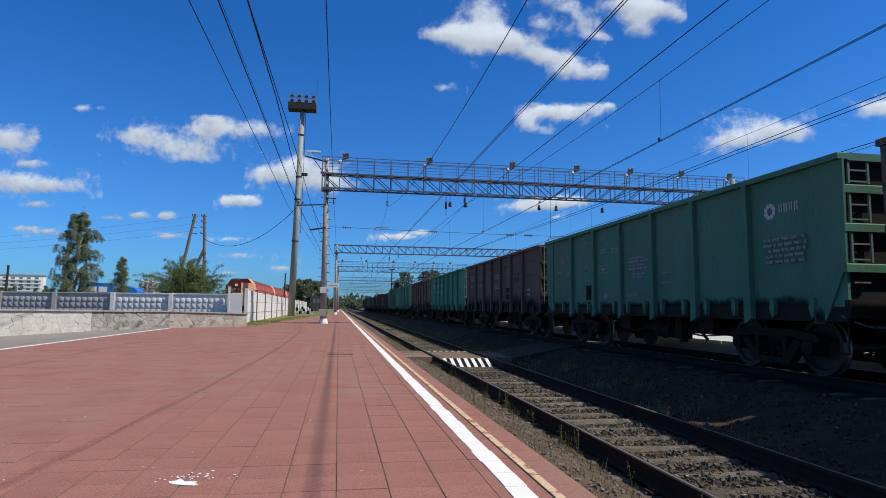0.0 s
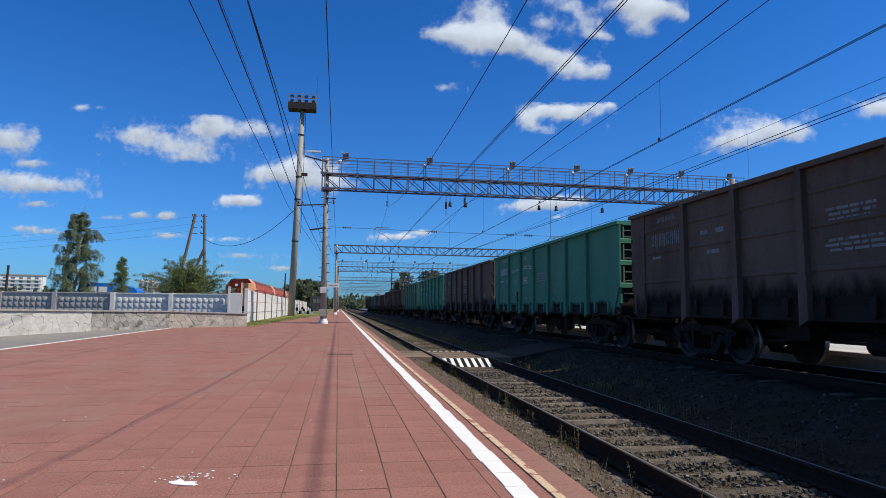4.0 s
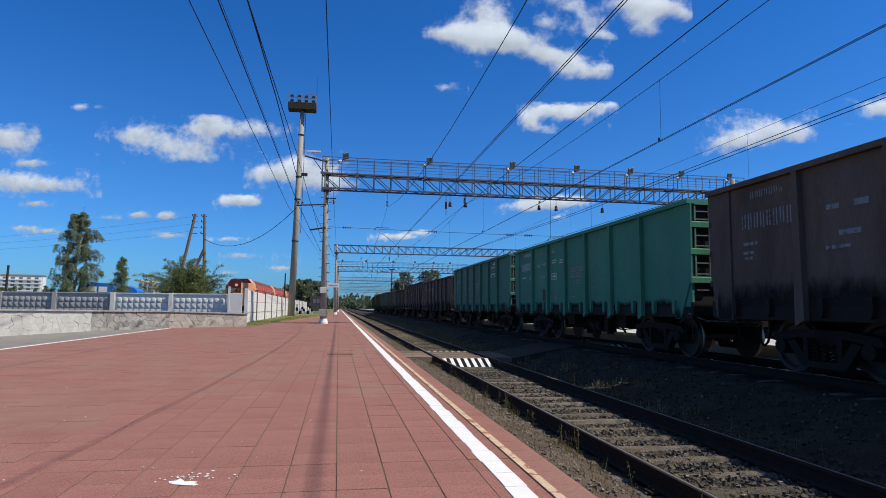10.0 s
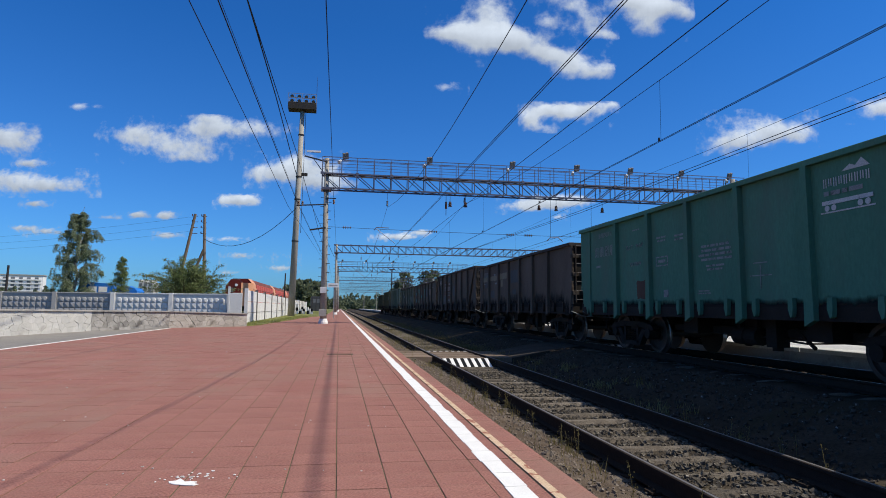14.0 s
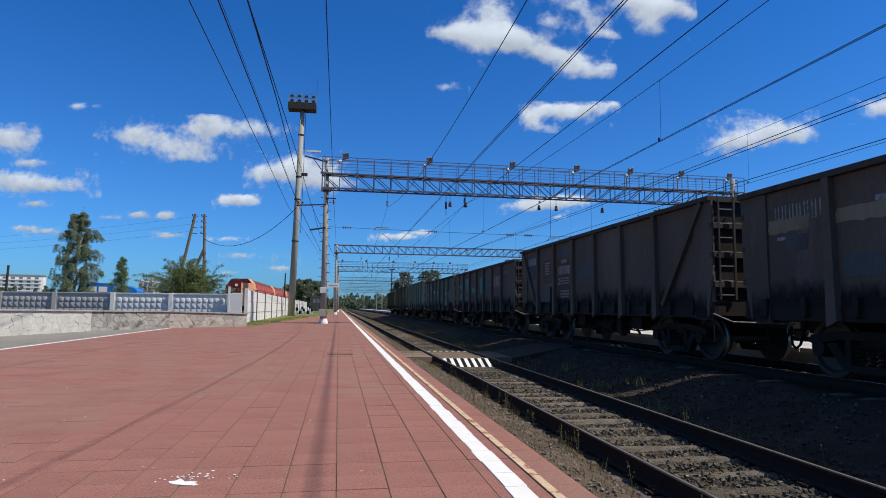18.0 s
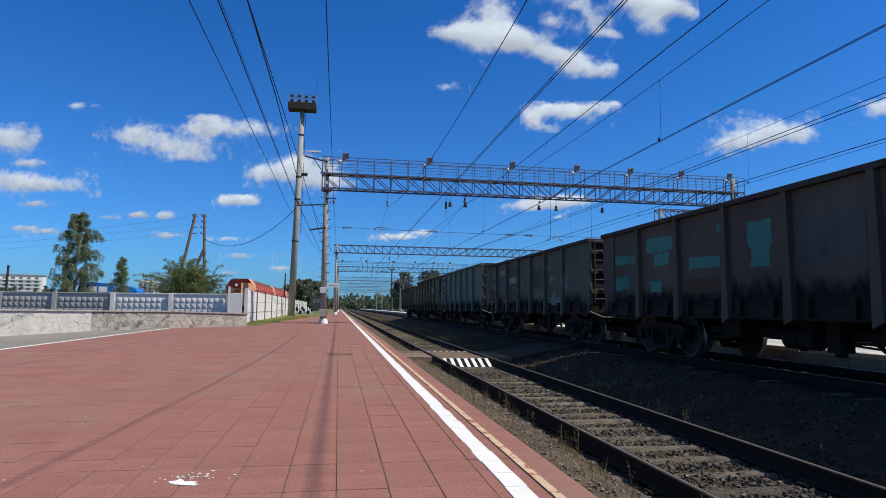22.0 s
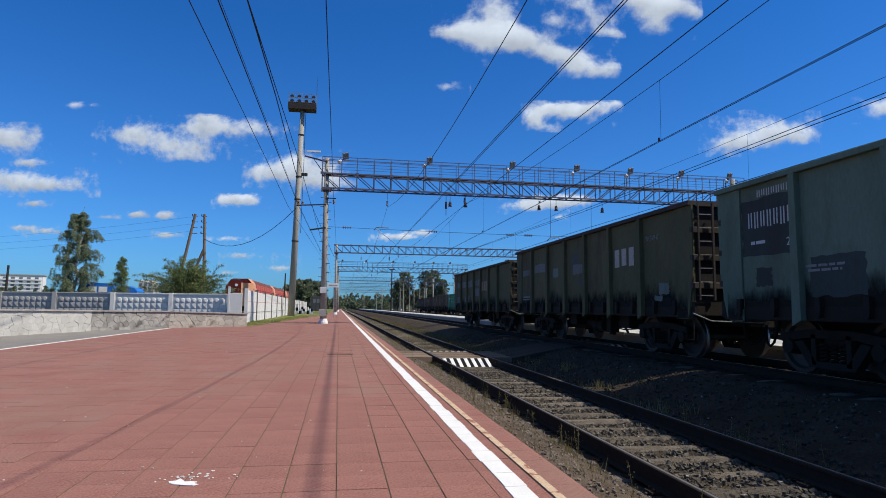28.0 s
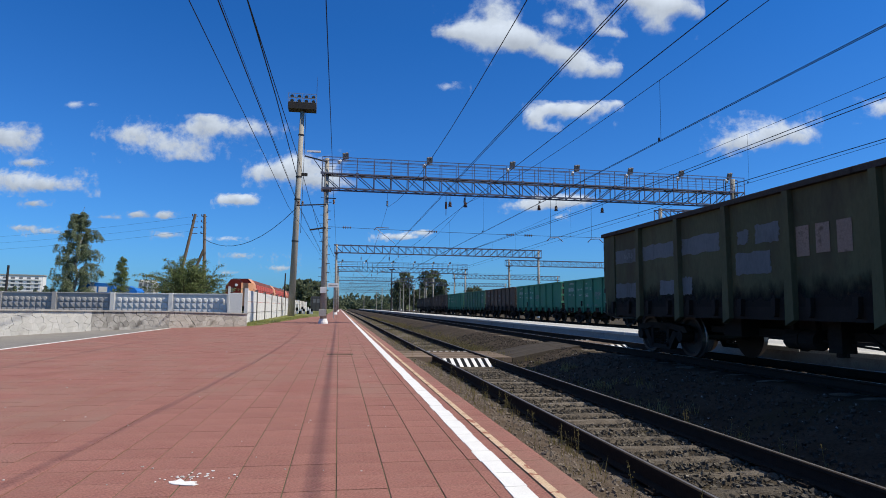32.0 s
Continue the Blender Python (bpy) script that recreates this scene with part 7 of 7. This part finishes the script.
for ax in (15.3, 18.55):
    reg = thing("registration_arm", "slim steel registration arm below the gantry", "bracket", pose(ax, GY, 0), group="registration arms")
    part("arm", Mesh().path([(0, 0, 6.45), (0.25, 0, 6.70), (0.9, 0, 6.74), (1.25, 0, 6.45)], 0.035, 6), M["gantry"], reg)
    part("hanger", Mesh().tube((0.3, 0, 6.7), (0.3, 0, 9.7), 0.012, n=5), M["wire"], reg)
spots = [(-6.3 + 1.6 * rng.random() + 0.05 * yy_, 37 + yy_, 0.2, rng.uniform(0.6, 1.4)) for yy_ in [38 * rng.random() for i in range(420)]]
blades("verge_grass", "rough grass at the foot of the fence", spots, M["grass"], 43, 0.17, 14, 0.35)

# specks of litter and grit on the paving
rng = random.Random(55)
sp = Mesh()
for i in range(170):
    x, y, r = rng.uniform(-7.5, 1.0), 3 + 18 * rng.random() ** 1.6, rng.uniform(0.003, 0.011)
    n = 5
    sp.prism([(x + r * rng.uniform(0.6, 1.3) * math.cos(1.2566 * q), y + r * rng.uniform(0.6, 1.3) * math.sin(1.2566 * q)) for q in range(n)], "z", PLAT_Z, PLAT_Z + 0.005)
tagged(part("litter", sp, M["wall_light"]), "scattered pale specks of grit on the red paving", "litter", kind="stuff")

# trains
WHEELS = wheelset_mesh()
FEW = number_marks("mark_faint")
SPEC = [
    ("dark green open gondola wagon with white emblem and lettering", "teal", "plain", green_side("mark_faint") + [("mark", -5.27, -4.97, 2.68, 2.97, "gear"), ("mark", -5.80, -5.32, 2.76, 2.92, "digits", 4), ("mark_faint", -6.1, -4.95, 1.88, 2.36, "rows", 5)]),
    ("brown rusty open gondola wagon, dusty with coal", "brown", "ribbed", FEW + [("mark_faint", -0.9, 0.2, 2.45, 2.70, "rows", 3), ("mark_faint", -0.95, 0.2, 1.98, 2.22, "rows", 3), ("mark", -5.35, -5.05, 1.62, 1.86, "frame"), ("rust", -3.9, -3.1, 2.2, 2.6), ("soot", -2.4, -1.9, 1.5, 2.0)]),
    ("bright green open gondola wagon with white stencilled bars", "green", "plain", green_side("mark")),
    ("brown rusty open gondola wagon with faded bars on its side", "brown", "plain", FEW + [("mark_faint", -0.9, 0.18, 2.45, 2.72, "rows", 3), ("mark_faint", -0.95, 0.25, 1.98, 2.23, "rows", 3), ("mark_faint", 2.92, 3.6, 2.02, 2.12, "rows"), ("mark_faint", 5.2, 5.5, 2.0, 2.2, "rows", 2), ("mark_faint", -5.3, -5.02, 1.62, 1.84, "frame")]),
    ("green open gondola wagon with large white number bars", "green", "plain", green_side("mark", "rust")),
    ("teal green open gondola wagon with a white emblem panel", "teal", "plain", green_side("mark_faint", "rust") + [("mark", -4.0, -3.5, 3.2, 3.34, "peaks"), ("mark", -4.0, -3.12, 3.0, 3.14, "digits", 9), ("mark_faint", -4.0, -3.12, 2.84, 2.97, "rows"), ("mark", -4.03, -3.1, 2.6, 2.84, "wagon")]),
    ("dark brown open gondola wagon, heavily soiled", "dark", "plain", FEW + [("olive_pale", 4.75, 6.1, 2.42, 2.65), ("olive_pale", 2.85, 4.2, 2.42, 2.65), ("olive_pale", 1.05, 2.4, 2.44, 2.7), ("steel_blue", -0.75, 0.6, 2.2, 2.75), ("steel_blue", 4.8, 5.3, 2.1, 2.35), ("steel_blue", 3.4, 4.1, 1.6, 1.95), ("steel_blue", -0.2, 0.3, 1.7, 1.9), ("olive_pale", 1.9, 2.2, 2.1, 2.4)]),
    ("blackened open gondola wagon with diagonal end braces", "dark", "braced", [("steel_blue", 4.5, 5.7, 2.2, 3.12), ("rust", 2.95, 3.85, 2.0, 2.85), ("steel_blue", 2.8, 4.1, 1.35, 1.9), ("rust", 1.05, 2.35, 1.6, 2.78), ("steel_blue", 1.0, 2.3, 2.85, 3.15), ("soot", 2.65, 3.1, 1.2, 1.87), ("mark_pale", 4.32, 5.59, 2.74, 3.04, "digits", 8), ("mark_faint", 3.1, 3.6, 2.3, 2.78, "rows", 5), ("mark_pale", 1.45, 1.97, 2.63, 2.75, "digits", 7), ("mark_pale", 1.17, 2.29, 2.24, 2.54, "digits", 7), ("mark_faint", 1.16, 2.29, 1.9, 2.16, "rows", 3), ("mark_faint", 1.25, 2.05, 1.45, 1.73, "rows", 3), ("steel_blue", -0.8, 0.5, 1.9, 2.5)]),
    ("dark open gondola wagon with teal patches and pale emblem", "patched", "plain", [("aqua", 4.5, 5.75, 2.26, 2.5), ("aqua", 4.9, 5.7, 1.6, 1.95), ("aqua", 2.55, 3.97, 2.45, 2.8), ("aqua", 2.94, 3.6, 2.12, 2.42), ("aqua", 3.3, 3.8, 1.5, 1.75), ("aqua", 0.86, 2.12, 1.95, 2.2), ("aqua", 0.92, 1.1, 2.64, 2.82), ("aqua", -0.46, 0.18, 2.25, 2.72), ("aqua", -0.40, 0.1, 1.88, 2.3), ("rust", 1.0, 2.3, 1.45, 1.75), ("steel_blue", -2.4, -1.0, 1.9, 2.6), ("mark_faint", -5.1, -4.6, 2.66, 2.78, "digits", 6)] + letters("mark_old", -3.45, 2.12, 3, 0.30, 0.50, 0.14)),
    ("dark mottled green open gondola wagon with pale grey patches", "greygreen", "plain", [("green_dark", -2.3, -1.05, 1.9, 2.6), ("green_dark", 0.95, 2.35, 1.6, 2.9), ("aqua_grey", -4.13, -2.79, 1.2, 1.5), ("steel_blue", 4.58, 5.37, 2.18, 2.45), ("steel_blue", 2.71, 4.01, 2.13, 2.52), ("olive_pale", 2.7, 3.9, 2.56, 2.85), ("rust", 2.61, 3.5, 1.34, 1.7), ("rust", 1.78, 2.38, 1.33, 1.6), ("rust", 4.5, 5.6, 1.55, 2.0), ("mark", 1.18, 2.26, 2.16, 2.42, "digits", 8), ("mark_faint", 1.5, 1.71, 1.87, 2.03, "digits", 2), ("mark_faint", 1.0, 1.22, 1.26, 1.45), ("mark_faint", 4.85, 5.7, 1.24, 1.47, "rows", 3)]),
    ("pale green open gondola wagon with a dark number panel", "pale_green", "plain", [("panel_dark", 4.30, 5.72, 2.08, 3.12), ("panel_dark", 3.0, 4.05, 1.32, 1.95)] + number_marks("mark")[:3] + [("panel_dark", 4.95, 5.35, 1.52, 1.86), ("mark_faint", 3.3, 4.2, 1.7, 1.85, "rows", 2)]),
    ("olive open gondola wagon with a large pale emblem and blue patches", "olive", "plain", [("grey_blue", 2.8, 4.1, 2.45, 2.75), ("grey_blue", 4.6, 5.6, 2.4, 2.62), ("aqua_grey", 1.54, 2.07, 2.18, 2.5), ("steel_blue", -0.3, 0.25, 2.45, 2.84), ("grey_blue", -0.7, 0.2, 2.2, 2.5), ("steel_blue", -0.7, -0.3, 1.85, 2.1), ("aqua_grey", -5.6, -5.15, 1.45, 1.72), ("aqua_grey", -5.3, -4.95, 1.3, 1.42), ("mark_faint", 4.7, 5.6, 1.4, 1.6, "rows", 2)] + letters("mark_pale", -3.4, 2.22, 3, 0.27, 0.48, 0.14)),
    ("olive open gondola wagon with grey patches and faded emblem", "olive", "plain", [("grey_blue", 4.56, 5.7, 2.3, 2.66), ("grey_blue", 4.5, 5.7, 1.4, 1.78), ("grey_blue", 2.78, 4.17, 2.3, 2.65), ("grey_blue", 2.75, 3.39, 1.44, 1.76), ("grey_blue", 1.08, 2.42, 2.28, 2.65), ("grey_blue", 2.07, 2.42, 1.42, 1.8), ("grey_blue", 0.21, 0.51, 2.33, 2.58), ("grey_blue", -0.6, 0.01, 2.3, 2.64), ("grey_blue", -0.37, 0.58, 1.76, 2.16), ("mark_faint", 4.7, 5.2, 2.4, 2.55, "digits", 4)] + letters("mark_old", -1.56, 1.98, 3, 0.28, 0.50, 0.14)),
]
PAINT["grey_blue"] = wagon_paint("grey_blue_patch", (0.135, 0.15, 0.15), (0.17, 0.185, 0.185), (0.09, 0.095, 0.085), 0.56, 0.70)
PAINT["panel_dark"] = wagon_paint("dark_panel_patch", (0.045, 0.056, 0.050), (0.060, 0.074, 0.066), (0.05, 0.045, 0.04), 0.56, 0.70)
PAINT["green_dark"] = wagon_paint("dark_green_patch", (0.050, 0.082, 0.056), (0.068, 0.10, 0.07), (0.08, 0.06, 0.04), 0.56, 0.68)
PAINT["olive_pale"] = wagon_paint("beige_patch", (0.20, 0.17, 0.11), (0.25, 0.21, 0.14), (0.13, 0.10, 0.07))
PAINT["steel_blue"] = wagon_paint("steel_blue_patch", (0.072, 0.078, 0.078), (0.095, 0.102, 0.10), (0.06, 0.055, 0.05))
PAINT["rust"] = wagon_paint("rust_patch", (0.082, 0.050, 0.036), (0.11, 0.068, 0.048), (0.055, 0.034, 0.026))
PAINT["aqua_grey"] = wagon_paint("grey_aqua_patch", (0.13, 0.165, 0.145), (0.17, 0.21, 0.185), (0.08, 0.09, 0.07), 0.5, 0.64)
PAINT["aqua"] = wagon_paint("aqua_patch", (0.06, 0.20, 0.165), (0.08, 0.25, 0.20), (0.07, 0.11, 0.09))
HEIGHTS = [3.49, 3.49, 3.49, 3.49, 3.49, 3.52, 3.25, 3.42, 3.2, 3.22, 3.47, 3.45, 3.21]
TRAIN = []
for k in range(-1, 13):
    lab, paint, style, marks = SPEC[k] if k >= 0 else SPEC[1]
    TRAIN.append((k, *wagon(lab, paint, style, WHEELS, "gondola wagons of the passing train", marks, HEIGHTS[k] if k >= 0 else 3.49)))
for k, body, y, z, size in ((0, "20", 4.46, 2.2, 0.2), *[(q, *r) for q in (0, 2, 4, 5) for r in (("75,0 Т", 3.38, 2.64, 0.15), ("94 М³", 2.84, 2.66, 0.15), ("120 КМ/Ч", 3.06, 2.20, 0.14))], (0, "EAC", 1.78, 3.06, 0.18), (2, "20", 4.46, 2.22, 0.2), (2, "EAC", 1.8, 3.06, 0.18), (4, "20", 4.46, 2.22, 0.2), (4, "EAC", 1.82, 3.06, 0.18), (7, "20", 4.52, 1.94, 0.17), (10, "20", 4.46, 2.2, 0.2), (11, "ЛИЗИНГ", -4.86, 2.76, 0.17)):
    lettering(TRAIN[k + 1][1], body, y, z, size, "mark_faint" if k in (0, 5, 11) else "mark")
# the second train stands still beyond the island platform
for k, s in enumerate((4, 2, 2, 3, 0, 2, 1, 6, 8)):
    src = [q for q in TRAIN if q[0] == s][0][1]
    w = copy_thing(src, pose(FAR_X, 35.6 + 7 + PITCH * k - PITCH, FAR_Z))
    tagged(w, group="gondola wagons standing on the far siding")

CLOUDS = [
    cloud(900, 75, [(-135, -8, 30, 12, 0.7), (-100, -12, 45, 22, 0.95), (-60, 2, 55, 24, 0.9), (-22, -10, 48, 26, 0.9), (-52, -50, 45, 26, 0.8), (6, 8, 40, 20, 0.9), (42, 24, 38, 14, 0.85), (76, 32, 34, 15, 0.8), (100, 46, 34, 17, 0.9), (136, 60, 38, 15, 1.0), (165, 50, 20, 10, 0.7), (-62, 42, 22, 7, 0.45)], (24, -4), 1),
    cloud(1000, 35, [(-45, 8, 25, 14, 0.75), (0, -20, 34, 20, 0.8), (30, 5, 25, 18, 0.7), (42, 30, 25, 10, 0.65), (-40, -30, 25, 10, 0.6), (70, 34, 16, 8, 0.45)], (26, -6), 2),
    cloud(1140, 30, [(-45, -18, 30, 13, 0.9), (-10, -8, 34, 26, 1.05), (25, -8, 34, 24, 1.0), (-8, 26, 26, 18, 0.85), (56, 2, 16, 12, 0.7)], (32, -6), 3),
    cloud(1000, 208, [(-70, 8, 20, 15, 1.15), (-35, -8, 34, 12, 0.95), (0, -2, 40, 14, 1.0), (40, -10, 34, 11, 0.9), (70, -18, 20, 8, 0.7), (-50, 22, 28, 8, 0.6)], (14, -4), 4),
    cloud(1345, 240, [(-45, 12, 50, 18, 1.0), (10, -10, 50, 26, 0.9), (55, 0, 35, 18, 0.8)], (10, 4), 5),
    cloud(1550, 195, [(-10, 0, 36, 18, 1.0), (30, -5, 36, 22, 0.9)], (22, -2), 6),
    cloud(340, 248, [(-90, -6, 60, 18, 0.8), (-20, 14, 70, 20, 0.95), (40, -18, 60, 18, 0.9), (120, -16, 60, 20, 0.7), (0, 34, 40, 10, 0.8), (40, -36, 24, 8, 0.6)], (-10, -2), 7, 0.90),
    cloud(525, 305, [(-40, 6, 40, 18, 1.1), (10, -8, 44, 22, 1.0), (60, 24, 60, 18, 0.8), (30, 10, 50, 20, 0.8)], (-4, -3), 8, 0.92),
    cloud(432, 358, [(0, 2, 34, 9, 1.4), (-14, -4, 22, 8, 1.1), (16, -5, 20, 7, 0.9)], (-5, -2), 9, 0.96),
    cloud(90, 328, [(-50, 0, 60, 16, 1.0), (20, 4, 50, 14, 0.9), (-80, -14, 40, 12, 0.6)], (-4, -2), 10, 0.84),
    cloud(25, 255, [(0, 0, 46, 24, 1.0), (-30, -10, 30, 16, 0.7)], (4, -3), 11, 0.86),
    cloud(960, 362, [(0, 0, 56, 13, 1.3), (-40, 8, 30, 8, 0.9), (50, -4, 30, 10, 0.9)], (8, -2), 12),
    cloud(715, 420, [(-10, 0, 36, 7, 1.3), (30, -8, 16, 5, 1.1)], (3, 0), 13),
    cloud(300, 384, [(0, 0, 20, 8, 1.3)], (-4, -1), 14, 0.75),
    cloud(60, 292, [(0, 0, 26, 8, 1.3)], (-4, -2), 15, 0.78),
    cloud(790, 158, [(0, 0, 24, 8, 0.6)], (6, -2), 16),
    cloud(165, 194, [(-18, 0, 16, 6, 0.6), (18, 0, 16, 6, 0.6)], (-14, -6), 17),
    cloud(300, 418, [(0, 0, 20, 6, 1.2)], (-4, -1), 18, 0.72),
    cloud(400, 424, [(0, 0, 40, 5, 0.6), (40, 30, 20, 4, 0.5)], (-3, -1), 19),
    cloud(90, 411, [(0, 0, 28, 7, 1.1), (-44, -6, 22, 5, 0.8)], (-3, -1), 20, 0.74),
    cloud(248, 382, [(0, 0, 18, 6, 1.2), (-50, 4, 26, 4, 0.7)], (-3, -1), 21, 0.7),
    cloud(70, 363, [(0, 0, 24, 7, 1.2)], (-3, -1), 24, 0.7),
    cloud(500, 475, [(0, 0, 26, 5, 0.9), (-70, -22, 24, 6, 1.0), (-90, 8, 20, 4, 0.8)], (-1, 0), 22, 0.76),
    cloud(985, 385, [(0, 0, 16, 5, 0.6)], (5, 0), 23),
]


def travelled(t):
    return 0.434 + 5.0705 * t + 0.00928 * t * t


def motions():
    rows_t = [0.0] + [float(q) for q in range(2, 32, 2)] + [32.0]
    first = {}
    for k, w, wheels in TRAIN:
        walk(w, [(t, pose(TRAIN_X, 14.93 + PITCH * k - travelled(t), TRAIN_Z)) for t in rows_t])
    # the wheels roll without slipping; wheels at the same place in a bogie share one key set
    steps = 260
    for k, w, wheels in TRAIN:
        for i, ws in enumerate(wheels):
            e = i % 2
            if e not in first:
                rows = []
                for j in range(steps + 1):
                    t = 32.0 * j / steps
                    rows.append((t, pose(0, -0.925 if e == 0 else 0.925, 0.4785, math.degrees(travelled(t) / 0.474), 0, 0)))
                walk(ws, rows)
                first[e] = ws
            else:
                ws.rotation_mode = "QUATERNION"
                ad = ws.animation_data_create()
                ad.action = first[e].animation_data.action
                ad.action_slot = first[e].animation_data.action_slot
    for ob, m0, m1 in CLOUDS:
        walk(ob, [(0.0, m0), (32.0, m1)])


motions()
